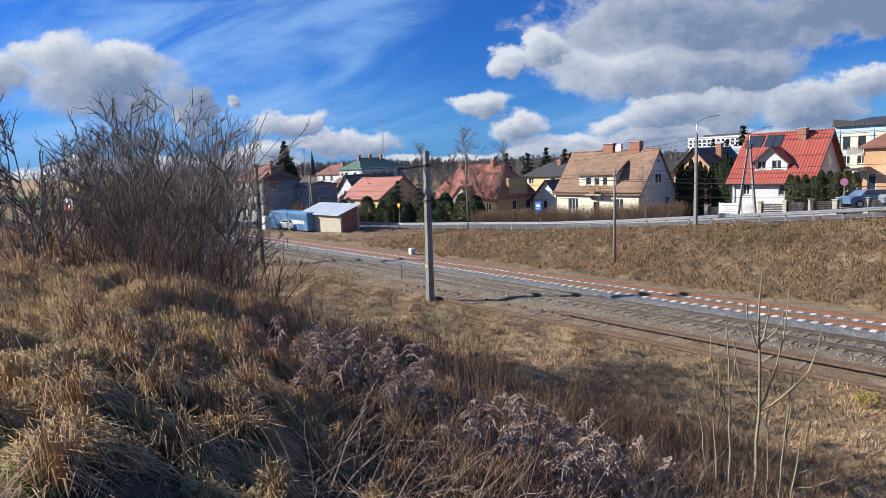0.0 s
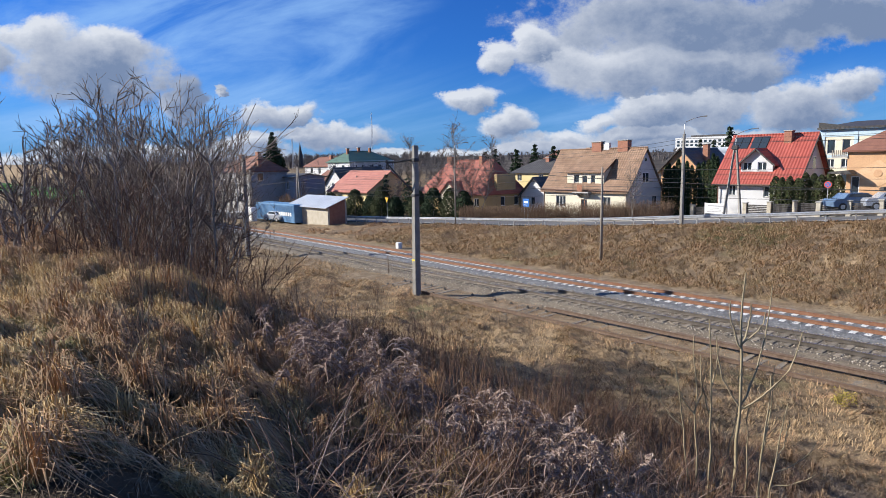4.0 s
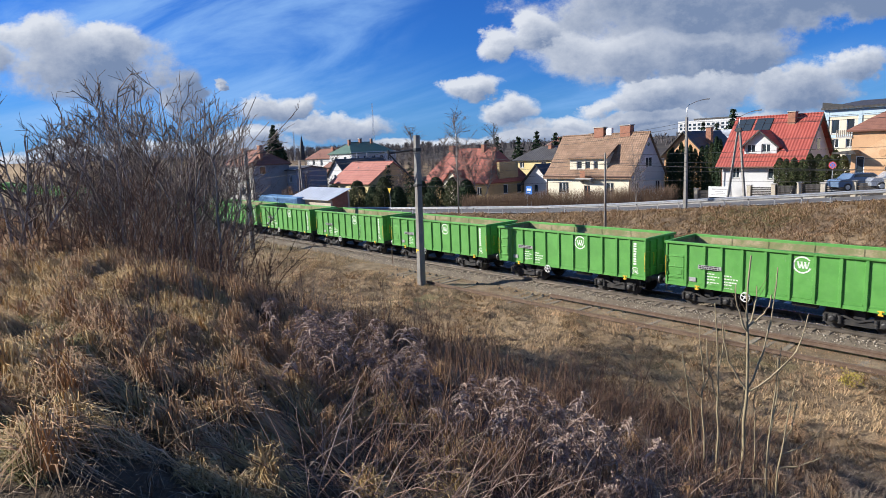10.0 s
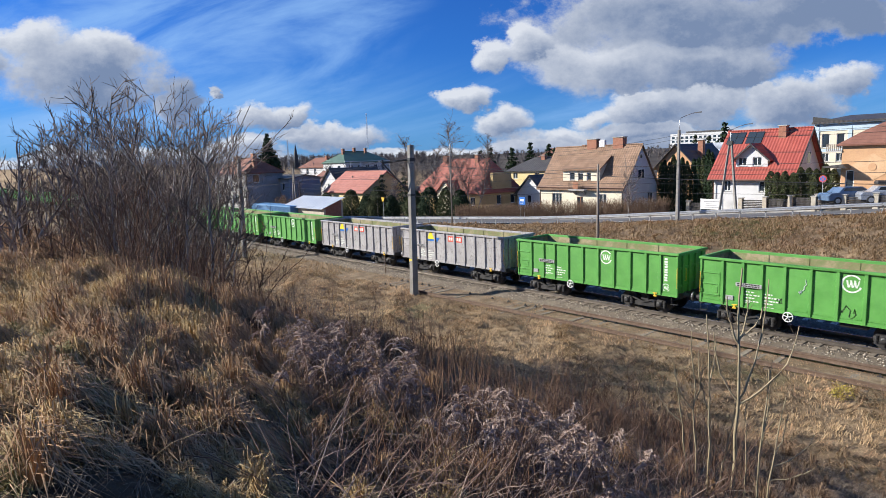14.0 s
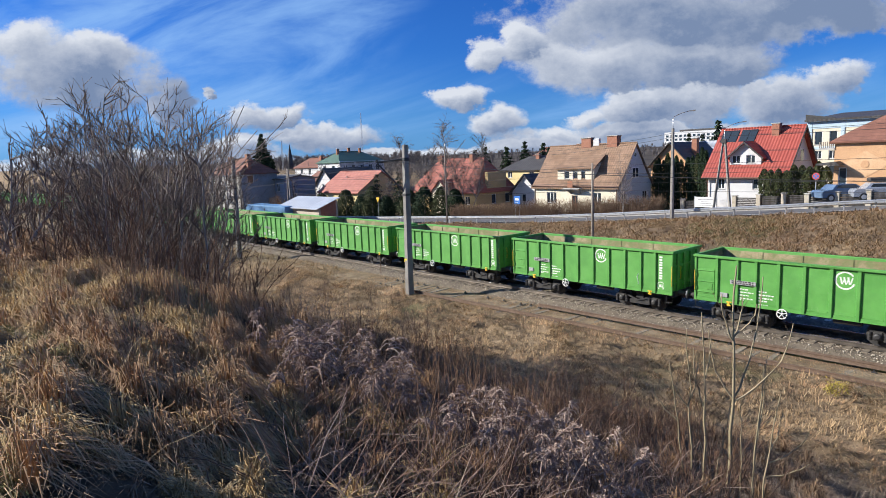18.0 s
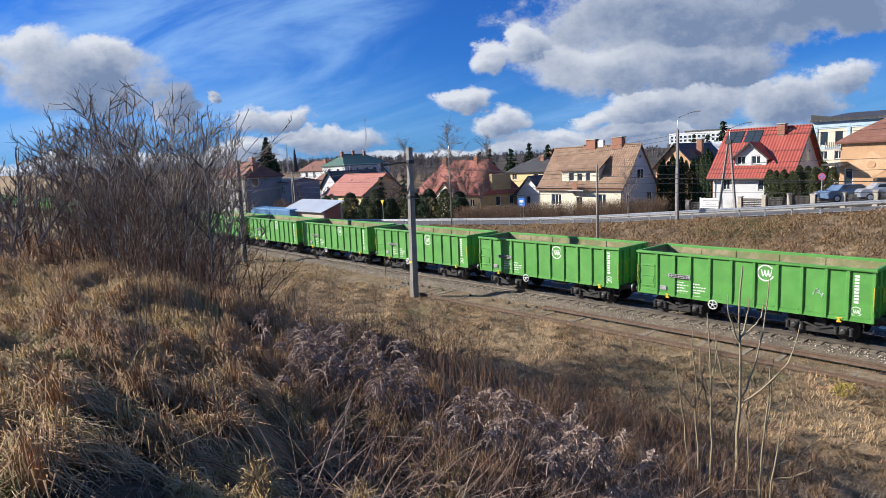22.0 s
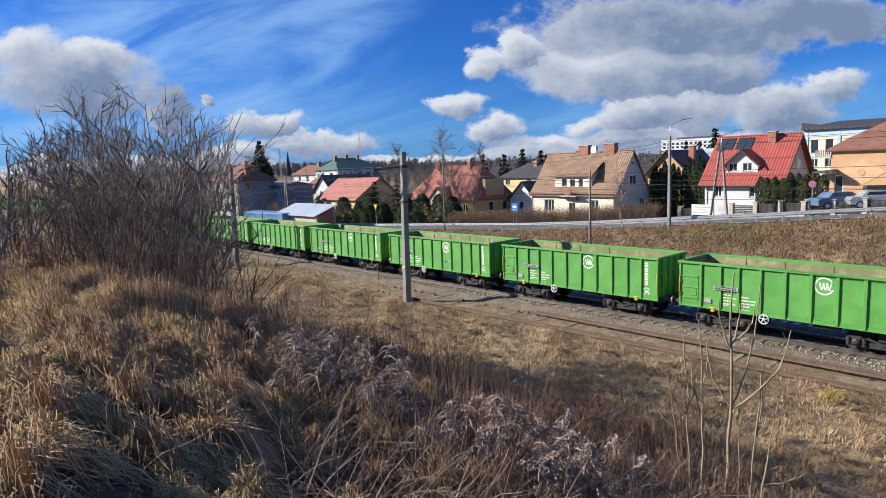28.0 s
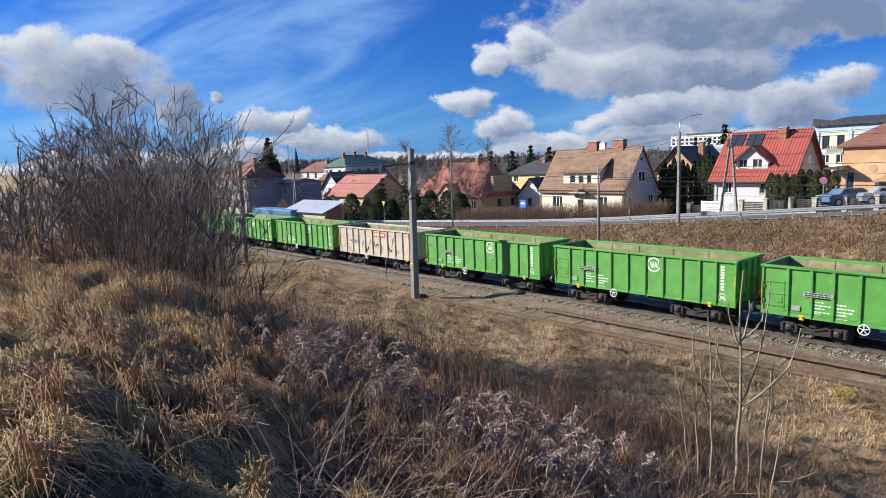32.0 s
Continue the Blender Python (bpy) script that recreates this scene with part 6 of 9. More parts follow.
def cream_house():
    x0, y0, z0 = -50.5, 60.7, 0.75
    h = thing("house", pose(x0, y0, z0), "cream rendered house, brown tiled roof with a wide balcony dormer", "house")
    w, d, e, r, t = 11.75, 7.2, 4.0 - z0, 8.85 - z0, 0.32
    front = [(1.95, 3.37, 2.05 - z0, 3.38 - z0), (5.6, 6.45, 1.0 - z0, 3.03 - z0), (8.6, 9.65, 1.96 - z0, 3.4 - z0)]
    wall(h, "wall", W_CREAM, "x", 0, w, -0.8, e, 0, t, front)
    wall(h, "wall", W_CREAM, "x", 0, w, -0.8, e, d - t, d)
    side = [(0.9, 1.7, 1.6, 2.5), (5.2, 6.3, 1.3, 2.6)]
    wall(h, "wall", W_WHITE, "y", t, d - t, -0.8, e, w - t, w, side)
    wall(h, "wall", W_WHITE, "y", t, d - t, -0.8, e, 0, t)
    part("inner_floor", Mesh().box(t, t, 0.0, w - t, d - t, 0.1), M_CONCRETE, h)
    for i, (a, b, c, f) in enumerate(front):
        window(h, "x", a, b, c, f, 0.0, bars=2 if i == 0 else 1, door=i == 1)
    for a, b, c, f in side:
        window(h, "y", a, b, c, f, w, out=1)
    for a in (0, w - t):
        # the upper gable with its own window
        m = Mesh().prism([(0, e), (d, e), (d / 2 + 0.62, r - 1.0), (d / 2 + 0.62, e + 0.9), (d / 2 - 0.62, e + 0.9), (d / 2 - 0.62, r - 1.0)], a, a + t, "x") if False else Mesh().prism([(0, e), (d, e), (d / 2, r - 0.16)], a, a + t, "x")
        part("gable", m, W_WHITE, h)
    g = part("window", Mesh().box(w, d / 2 - 0.7, e + 0.9, w + 0.04, d / 2 + 0.7, e + 2.1, 0.01), M_FRAME, h)
    part("pane", Mesh().box(w + 0.03, d / 2 - 0.6, e + 1.0, w + 0.05, d / 2 - 0.05, e + 2.0), M_GLASS, g)
    part("pane", Mesh().box(w + 0.03, d / 2 + 0.05, e + 1.0, w + 0.05, d / 2 + 0.6, e + 2.0), M_GLASS, g)
    part("attic_light", Mesh().lathe((w, d / 2, e + 3.5), (1, 0, 0), [(0, 0.22), (0.03, 0.22)], 14), M_GLASS, h)
    gable_roof(h, R_BROWN, 0, w, 0, d, e, r, 0.35, 0.25, 0.16, kick=0.42)
    # dormer with a lean-to roof
    X0, X1, zf, zt = 3.2, 8.35, 4.26 - z0 - 0.15, 6.25 - z0
    dh = [(4.2, 4.92, 4.92 - z0, 5.85 - z0), (5.41, 6.11, 4.3 - z0, 5.77 - z0), (6.6, 7.2, 4.8 - z0, 5.82 - z0)]
    wall(h, "dormer_wall", W_CREAM, "x", X0, X1, zf, zt, 0.5, 0.7, dh)
    for a, b, c, f in dh:
        window(h, "x", a, b, c, f, 0.5, bars=0, door=False, curtain=False)
    for a in (X0, X1 - 0.2):
        part("dormer_cheek", Mesh().prism([(0.7, zf), (0.7, zt), (2.6, zt + 0.75), (2.6, zf + 1.2)], a, a + 0.2, "x"), W_CREAM, h)
    P = [(X0 - 0.3, 0.15, zt - 0.05), (X1 + 0.3, 0.15, zt - 0.05), (X1 + 0.3, 2.5, 7.72 - z0), (X0 - 0.3, 2.5, 7.72 - z0)]
    P += [(x, y, z - 0.14) for x, y, z in P]
    part("dormer_roof", Mesh().faces(P, [(0, 1, 2, 3), (7, 6, 5, 4), (0, 4, 5, 1), (1, 5, 6, 2), (2, 6, 7, 3), (3, 7, 4, 0)]), R_BROWN, h)
    # balcony
    b = part("balcony", Mesh().box(5.0, -0.95, 3.78 - z0, 7.3, 0.3, 3.92 - z0, 0.02).prism([(-0.9, 3.78 - z0), (0.0, 3.2 - z0), (0.0, 3.78 - z0)], 5.4, 5.6, "x").prism([(-0.9, 3.78 - z0), (0.0, 3.2 - z0), (0.0, 3.78 - z0)], 6.7, 6.9, "x"), M_CONCRETE, h)
    m = Mesh().tube([(4.3, -0.9, 4.85 - z0), (7.5, -0.9, 4.85 - z0)], 0.03, 6)
    for i in range(15):
        x = 5.05 + i * 0.157
        m.tube([(x, -0.9, 3.92 - z0), (x, -0.9, 4.85 - z0)], 0.015, 5)
    part("railing", m, M_OLDRUST, b)
    part("railing_panel", Mesh().box(5.7, -0.93, 4.0 - z0, 6.4, -0.91, 4.75 - z0), M_WOODDOOR, b)
    gutter(h, -0.2, w + 0.25, -0.42, e + 0.12, (0.1, w - 0.1))
    chimney(h, 4.65, 6.0, 3.3, 4.0, r - 0.5, 9.62 - z0)
    chimney(h, 8.25, 9.6, 3.3, 4.1, r - 0.7, 9.7 - z0)
    part("chimney", Mesh().box(6.2, 3.5, r - 0.3, 7.0, 3.9, 9.55 - z0, 0.02), W_WHITE, h)


def red_house():
    x0, y0, z0 = -31.1, 66.0, 2.35
    h = thing("house", pose(x0, y0, z0), "white house, red metal roof with solar panels and dormer", "house")
    w, d, e, r, t = 7.55, 8.2, 5.5 - z0, 9.85 - z0, 0.3
    front = [(1.05, 1.78, 3.63 - z0, 4.7 - z0), (4.6, 5.6, 3.6 - z0, 4.7 - z0)]
    wall(h, "wall", W_WHITE, "x", 0, w, -0.8, e, 0, t, front)
    wall(h, "wall", W_WHITE, "x", 0, w, -0.8, e, d - t, d)
    wall(h, "wall", W_WHITE, "y", t, d - t, -0.8, e, w - t, w, [(3.0, 4.0, 0.9, 2.2)])
    wall(h, "wall", W_WHITE, "y", t, d - t, -0.8, e, 0, t)
    part("inner_floor", Mesh().box(t, t, 0.0, w - t, d - t, 0.1), M_CONCRETE, h)
    for a, b, c, f in front:
        window(h, "x", a, b, c, f, 0.0)
    window(h, "y", 3.0, 4.0, 0.9, 2.2, w, out=1)
    for a in (0, w - t):
        part("gable", Mesh().prism([(0, e), (d, e), (d / 2, r - 0.16)], a, a + t, "x"), W_WHITE, h)
    g = part("window", Mesh().box(w, 4.0, 6.2 - z0, w + 0.04, 5.0, 7.5 - z0, 0.01), M_FRAME, h)
    part("pane", Mesh().box(w + 0.03, 4.08, 6.28 - z0, w + 0.05, 4.92, 7.42 - z0), M_GLASS, g)
    gable_roof(h, R_RED, 0, w, 0, d, e, r, 0.6, 0.5, 0.14)
    for sg in (-1, 1):
        part("barge_board", Mesh().faces([(w + 0.5, d / 2 + sg * (d / 2 + 0.6), e - 0.6 * (r - e) / (d / 2) - 0.02), (w + 0.56, d / 2 + sg * (d / 2 + 0.6), e - 0.6 * (r - e) / (d / 2) - 0.02), (w + 0.56, d / 2, r), (w + 0.5, d / 2, r), (w + 0.5, d / 2 + sg * (d / 2 + 0.6), e - 0.6 * (r - e) / (d / 2) - 0.3), (w + 0.56, d / 2 + sg * (d / 2 + 0.6), e - 0.6 * (r - e) / (d / 2) - 0.3), (w + 0.56, d / 2, r - 0.28), (w + 0.5, d / 2, r - 0.28)], [(0, 1, 2, 3), (4, 7, 6, 5), (0, 4, 5, 1), (1, 5, 6, 2), (2, 6, 7, 3), (3, 7, 4, 0)]), R_DARK, h)
    # gabled dormer
    X0, X1, zb, ze, za = 2.0, 5.15, 6.05 - z0, 7.05 - z0, 8.45 - z0
    dh = [(2.2, 3.1, 6.2 - z0, 7.05 - z0), (3.68, 4.58, 6.2 - z0, 7.05 - z0)]
    wall(h, "dormer_wall", W_WHITE, "x", X0, X1, zb, ze, 0.55, 0.75, dh)
    for a, b, c, f in dh:
        window(h, "x", a, b, c, f, 0.55, curtain=False)
    part("dormer_gable", Mesh().prism([(X0, ze), (X1, ze), ((X0 + X1) / 2, za - 0.12)], 0.55, 0.75), W_WHITE, h)
    for a in (X0, X1 - 0.2):
        part("dormer_cheek", Mesh().prism([(0.75, zb), (0.75, ze), (2.0, ze), (2.0, zb + 0.9)], a, a + 0.2, "x"), W_WHITE, h)
    for sg, xe in ((1, X0), (-1, X1)):
        s = (za - ze) / ((X1 - X0) / 2)
        P = [(xe - sg * 0.35, 0.15, ze - s * 0.35), ((X0 + X1) / 2, 0.15, za), ((X0 + X1) / 2, 3.3, za), (xe - sg * 0.35, 2.0, ze - s * 0.35)]
        P += [(x, y, z - 0.1) for x, y, z in P]
        part("dormer_roof", Mesh().faces(P, [(0, 1, 2, 3), (7, 6, 5, 4), (0, 4, 5, 1), (1, 5, 6, 2), (2, 6, 7, 3), (3, 7, 4, 0)]), R_RED, h)
        Q = [(x, 0.10, z) for x, _, z in (P[0], P[1])] + [(x, 0.10, z - 0.2) for x, _, z in (P[1], P[0])]
        Q += [(x, 0.148, z) for x, _, z in Q]
        part("barge_board", Mesh().faces(Q, [(0, 1, 2, 3), (7, 6, 5, 4), (0, 4, 5, 1), (1, 5, 6, 2), (2, 6, 7, 3), (3, 7, 4, 0)]), R_DARK, h)
    # solar panels on the front slope
    s = (r - e) / (d / 2)
    for a, b in ((-0.1, 0.75), (0.8, 1.6), (1.9, 2.7), (2.75, 3.5)):
        y1, y2 = 2.75, 3.85
        P = [(a, y1, e + s * y1 + 0.1), (b, y1, e + s * y1 + 0.1), (b, y2, e + s * y2 + 0.1), (a, y2, e + s * y2 + 0.1)]
        P += [(x, y, z - 0.05) for x, y, z in P]
        part("solar_panel", Mesh().faces(P, [(0, 1, 2, 3), (7, 6, 5, 4), (0, 4, 5, 1), (1, 5, 6, 2), (2, 6, 7, 3), (3, 7, 4, 0)]), M_GLASS, h, "dark solar panel")
    chimney(h, 5.05, 5.8, 3.2, 3.9, r - 1.0, 10.1 - z0)
    gutter(h, -0.4, w + 0.4, -0.62, e - 0.72, (0.05,))


def old_red_house():
    """Weathered red roof with a porch gable and an ochre end wall."""
    x0, y0, z0 = -79.3, 64.8, -0.3
    h = plain_house("house", "old house with weathered red tiles and ochre end wall", -79.3, -64.8, 64.8, 73.2, z0, 3.3, 7.8, W_OCHRE, R_OLDRED, hip=2.6,
                    windows=[(-71.2, -70.2, 0.9, 2.2), (-67.2, -66.2, 1.0, 2.2)], side_windows=[(68.0, 69.0, 1.0, 2.4), (71.0, 72.0, 1.0, 2.4)], chimneys=[(-77.3, -76.2, 68.6, 8.4), (-69.7, -69.0, 68.4, 8.4)])
    # porch gable with its own little roof
    px, w, ze, za = 6.0, 4.0, 3.0 - z0, 4.75 - z0
    part("porch_wall", Mesh().box(px, -1.2, -0.5, px + w, 0.0, ze), W_CREAM, h)
    part("porch_gable", Mesh().prism([(px, ze), (px + w, ze), (px + w / 2, za - 0.1)], -1.2, -1.0), W_CREAM, h)
    for sg, xe in ((1, px), (-1, px + w)):
        s = (za - ze) / (w / 2)
        P = [(xe - sg * 0.3, -1.5, ze - s * 0.3), (px + w / 2, -1.5, za), (px + w / 2, 1.6, za), (xe - sg * 0.3, 0.3, ze - s * 0.3)]
        P += [(x, y, z - 0.1) for x, y, z in P]
        part("porch_roof", Mesh().faces(P, [(0, 1, 2, 3), (7, 6, 5, 4), (0, 4, 5, 1), (1, 5, 6, 2), (2, 6, 7, 3), (3, 7, 4, 0)]), R_OLDRED, h)
    part("upper_gable_wall", Mesh().box(14.2, 2.2, 3.6, 14.75, 6.2, 6.0), W_OCHRE, h)


def modern_block():
    x0, y0, z0 = -28.1, 86.0, 3.0
    h = thing("office_building", pose(x0, y0, z0), "pale blue and cream modern block with flat dark roof", "building")
    w, d, e = 26.0, 14.0, 10.6 - z0
    holes = []
    for x in (0.75, 2.35, 4.9, 6.5, 8.1, 11.0, 12.6, 15.0, 17.0, 20.0):
        holes += [(x, x + 0.85, 7.76 - z0, 9.4 - z0), (x, x + 0.85, 6.1 - z0, 7.1 - z0), (x, x + 0.85, 3.9 - z0, 5.3 - z0)]
    wall(h, "wall", W_CREAM, "x", 0, w, -1.0, e, 0, 0.3, holes)
    wall(h, "wall", W_PALEBLUE, "x", 0, w, -1.0, e, d - 0.3, d)
    for a in (0, w - 0.3):
        wall(h, "wall", W_PALEBLUE, "y", 0.3, d - 0.3, -1.0, e, a, a + 0.3)
    for q in holes:
        window(h, "x", *q, 0.0, bars=1 if q[3] - q[2] < 1.2 else 0, curtain=False)
    part("corner_strip", Mesh().box(-0.12, -0.1, -1.0, 0.45, 0.0, e, 0.01), W_PALEBLUE, h)
    part("corner_strip", Mesh().box(3.55, -0.1, -1.0, 3.95, 0.0, e, 0.01), W_PALEBLUE, h)
    part("band", Mesh().box(0.45, -0.06, 7.25 - z0, w, 0.0, 7.6 - z0), W_PALEBLUE, h)
    part("band", Mesh().box(0.45, -0.07, 9.75 - z0, w, 0.0, e), W_PALEBLUE, h)
    P = [(-0.3, -0.5, e), (w, -0.5, e), (w, d, e + 1.2), (-0.3, d, e + 1.2)]
    P += [(x, y, z + 0.25) for x, y, z in P]
    part("roof", Mesh().faces(P, [(3, 2, 1, 0), (4, 5, 6, 7), (0, 1, 5, 4), (1, 2, 6, 5), (2, 3, 7, 6), (3, 0, 4, 7)]), R_DARK, h)
    part("parapet", Mesh().prism([(-0.2, e), (3.4, e + 0.1), (3.0, e + 0.35), (-0.2, e + 0.9)], -0.45, -0.2), M_BLACK, h)


def brick_house():
    x0, y0, z0 = -18.1, 62.0, 3.6
    h = plain_house("house", "two-storey house in orange brick with a low red hipped roof", -18.1, -5.0, 62.0, 72.0, z0, 8.2, 11.0, W_ORANGE, R_UMBER, hip=4.5, over=0.35, windows=[(-17.75, -17.1, 4.2, 5.8)])
    part("canopy", Mesh().prism([(-1.0, 6.2 - z0), (0.5, 6.35 - z0), (0.8, 6.0 - z0), (-1.0, 6.05 - z0)], -1.4, 0.0), R_DARK, h)
    part("brick_diamond", Mesh().prism([(0.5, 6.05 - z0), (2.3, 7.2 - z0), (4.1, 6.05 - z0), (2.3, 4.9 - z0)], -0.03, 0.0), M_DIAMOND, h, "paler brick diamond")
    part("brick_ring", Mesh().lathe((2.3, -0.035, 6.05 - z0), (0, -1, 0), [(0, 0.32), (0.03, 0.3)], 20), W_ORANGE, h)
    part("balcony", Mesh().box(-1.2, -0.1, 7.35 - z0, 0.0, 2.0, 7.5 - z0), M_CONCRETE, h)
    m = Mesh()
    for i in range(8):
        m.box(-1.2 + i * 0.15, -0.12, 7.5 - z0, -1.11 + i * 0.15, -0.1, 8.05 - z0)
    part("railing", m, M_WOODPOLE, h)


M_DIAMOND = surface("pale_brick_pattern", (0.58, 0.36, 0.20), (0.64, 0.41, 0.24), 1.0, 0.9, 0.2, 0.0, 12.0)


def make_town():
    cream_house()
    red_house()
    old_red_house()
    modern_block()
    brick_house()
    plain_house("house", "yellow bungalow with a pale red roof", -95.0, -83.4, 57.0, 66.0, -0.6, 3.35, 6.35, W_YELLOW, R_SALMON, windows=[(-92, -91, 0.8, 2.3), (-88, -87, 0.8, 2.3)], side_windows=[(60, 61, 0.8, 2.3)])
    v = plain_house("villa", "white two-storey villa under a green hipped metal roof", -127.0, -114.5, 82.0, 92.0, 1.5, 8.2, 10.6, W_WHITE, R_GREEN, hip=3.4, turn=90.0,
                    windows=[(x, x + 1.1, 5.8, 7.3) for x in (-126.0, -123.6, -121.2, -118.8, -116.6)], chimneys=[(-125, -124.4, 86, 11.2), (-121.5, -120.9, 86.5, 11.4), (-118.5, -118.0, 86, 11.3)])
    part("cornice", Mesh().box(-0.3, -0.3, 6.45, 12.8, 0.0, 6.7, 0.03), W_WHITE, v)
    part("balcony", Mesh().box(0.5, -1.2, 3.4, 12.3, 0.0, 3.6, 0.02), M_CONCRETE, v)
    m = Mesh().box(0.5, -1.2, 4.5, 12.3, -1.15, 4.56)
    for i in range(25):
        m.box(0.5 + i * 0.49, -1.19, 3.6, 0.54 + i * 0.49, -1.16, 4.5)
    part("railing", m, M_ZINC, v)
    for i in range(5):
        part("column", Mesh().tube([(0.8 + i * 2.8, -1.0, -0.5), (0.8 + i * 2.8, -1.0, 6.4)], 0.14, 10), W_WHITE, v)
    for y in (2.2, 6.2):
        g = part("window", Mesh().box(-0.04, y, 4.4, 0.0, y + 1.3, 5.8, 0.01), M_FRAME, v)
        part("pane", Mesh().box(-0.05, y + 0.08, 4.48, -0.03, y + 1.22, 5.72), M_GLASS, g)
    plain_house("house", "two-storey grey house under a brown-red hipped roof", -114.5, -101.6, 45.5, 52.5, -0.6, 6.95, 9.2, W_GREYR, R_UMBER, hip=3.0, windows=[(x, x + 1.6, 5.2, 6.4) for x in (-113.2, -110.0, -106.0)] + [(x, x + 1.6, 1.6, 3.0) for x in (-113.2, -110.0, -106.0)], side_windows=[(47, 48.2, 5.0, 6.4)], chimneys=[(-111.0, -110.0, 48, 9.6), (-103.0, -102.0, 47.5, 9.9)])
    plain_house("house", "blue-grey rendered house with a low roof", -106.0, -98.2, 52.0, 58.0, -0.5, 5.6, 6.1, W_BLUEGREY, R_DARK, windows=[(-104.6, -103.6, 3.4, 4.7), (-101.0, -100.0, 3.4, 4.7), (-103.5, -102.6, 0.8, 2.0)])
    plain_house("house", "house with a steep black roof and white gable", -104.5, -98.0, 62.0, 72.0, 0.0, 4.2, 7.0, W_WHITE, R_DARK, ridge_y=True, windows=[(-102.4, -101.8, 3.0, 4.1), (-100.9, -100.3, 3.0, 4.1)])
    plain_house("house", "low house with a faded red-brown roof", -117.0, -100.5, 66.0, 74.0, 0.3, 4.0, 6.2, W_GREYR, R_UMBER, windows=[(-114, -113, 1.5, 2.8)])
    plain_house("house", "white house with a dark red roof and attic windows", -153.0, -131.0, 84.5, 94.0, 1.5, 7.2, 9.4, W_WHITE, R_UMBER, windows=[(-150, -148.8, 5.2, 6.6), (-146, -144.8, 5.2, 6.6), (-139, -137.8, 5.2, 6.6)], chimneys=[(-146, -145.2, 88, 9.8)])
    plain_house("house", "pale yellow house under a grey hipped roof", -77.0, -68.0, 84.0, 92.0, 1.5, 5.7, 7.7, W_YELLOW, R_DARK, hip=3.0, windows=[(-75.9, -74.9, 4.1, 5.2), (-71, -70, 4.1, 5.2)], chimneys=[(-72.0, -71.2, 87, 8.0)])
    plain_house("house", "house with a faded red roof behind the yellow one", -83.0, -70.0, 97.0, 106.0, 2.0, 6.8, 9.3, W_GREYR, R_UMBER, hip=2.0, chimneys=[(-73.5, -72.7, 101, 9.7)])
    plain_house("house", "orange-plastered house with a dark gabled roof", -42.9, -37.6, 75.0, 84.0, 1.6, 6.2, 8.85, W_ORANGE, R_DARK, ridge_y=True, chimneys=[(-39.0, -38.3, 78, 9.2)], windows=[(-40.7, -39.9, 4.9, 6.0)])
    plain_house("house", "white gabled house with a pale grey roof", -52.5, -44.0, 95.0, 104.0, 2.5, 6.6, 9.0, W_WHITE, R_SILVER, chimneys=[(-49, -48.3, 98, 9.6)])
    plain_house("house", "white house with a dark roof beside the hedge", -64.3, -59.0, 72.0, 79.0, -0.2, 2.6, 5.2, W_WHITE, R_DARK, ridge_y=True, windows=[(-62.4, -61.6, 1.0, 2.2)])
    # tin-roofed shed and the blue container
    s = thing("shed", pose(-81.4, 42.2, -0.3), "low pale shed with a silvery sheet metal roof", "shed")
    wall(s, "wall", W_STONE, "x", 0, 10.4, -0.3, 2.35, 0, 0.25)
    wall(s, "wall", W_STONE, "x", 0, 10.4, -0.3, 3.3, 2.6, 2.85)
    for a in (0, 10.15):
        part("wall", Mesh().prism([(0.25, -0.3), (2.6, -0.3), (2.6, 3.4), (0.25, 2.4)], a, a + 0.25, "x"), W_BRICK, s)
    P = [(-0.3, -0.5, 2.3), (10.7, -0.5, 2.3), (10.7, 3.1, 3.62), (-0.3, 3.1, 3.62)]
    P += [(x, y, z + 0.06) for x, y, z in P]
    part("roof", Mesh().faces(P, [(3, 2, 1, 0), (4, 5, 6, 7), (0, 1, 5, 4), (1, 2, 6, 5), (2, 3, 7, 6), (3, 0, 4, 7)]), R_SILVER, s)
    c = thing("shipping_container", pose(-89.8, 41.0, -0.35), "faded blue steel container with pale bars of lettering", "container")
    m = Mesh().box(0, 0, 0.1, 12.0, 2.4, 2.6, 0.03)
    for i in range(40):
        m.box(0.2 + i * 0.295, -0.04, 0.25, 0.35 + i * 0.295, 0.0, 2.45)
    part("body", m, M_CONTAINER, c)
    bars = Mesh()
    for i in range(9):
        bars.box(6.4 + i * 0.55, -0.055, 1.0, 6.8 + i * 0.55, -0.041, 1.5)
    part("lettering", bars, M_WHITE, c)
    k = thing("relay_cabinet", pose(-86.6, 39.0, -0.4), "white trackside relay cabinet on a concrete base", "cabinet")
    part("body", Mesh().box(-0.6, -0.4, 0.15, 0.6, 0.4, 2.1, 0.03), M_WHITE, k)
    part("door", Mesh().box(-0.52, -0.43, 0.25, 0.52, -0.4, 1.95, 0.01), M_WHITE, k)
    part("base", Mesh().box(-0.7, -0.5, -0.3, 0.7, 0.5, 0.15, 0.02), M_CONCRETE, k)
    # the long white block on the hill
    hz = float(ground_z(-170, 340))
    hosp = thing("hospital_block", pose(-183.0, 334.0, hz), "long white many-windowed block on the far hill", "building")
    holes = [(1.0 + i * 2.6, 2.6 + i * 2.6, 17.2 - hz - 4.2 + k * 2.0, 17.2 - hz - 3.0 + k * 2.0) for i in range(14) for k in (0, 1)]
    wall(hosp, "wall", W_WHITE, "x", 0, 38, -2, 17.8 - hz, 0, 0.4, holes)
    part("body", Mesh().box(0, 0.4, -2, 38, 14, 17.8 - hz), W_WHITE, hosp)
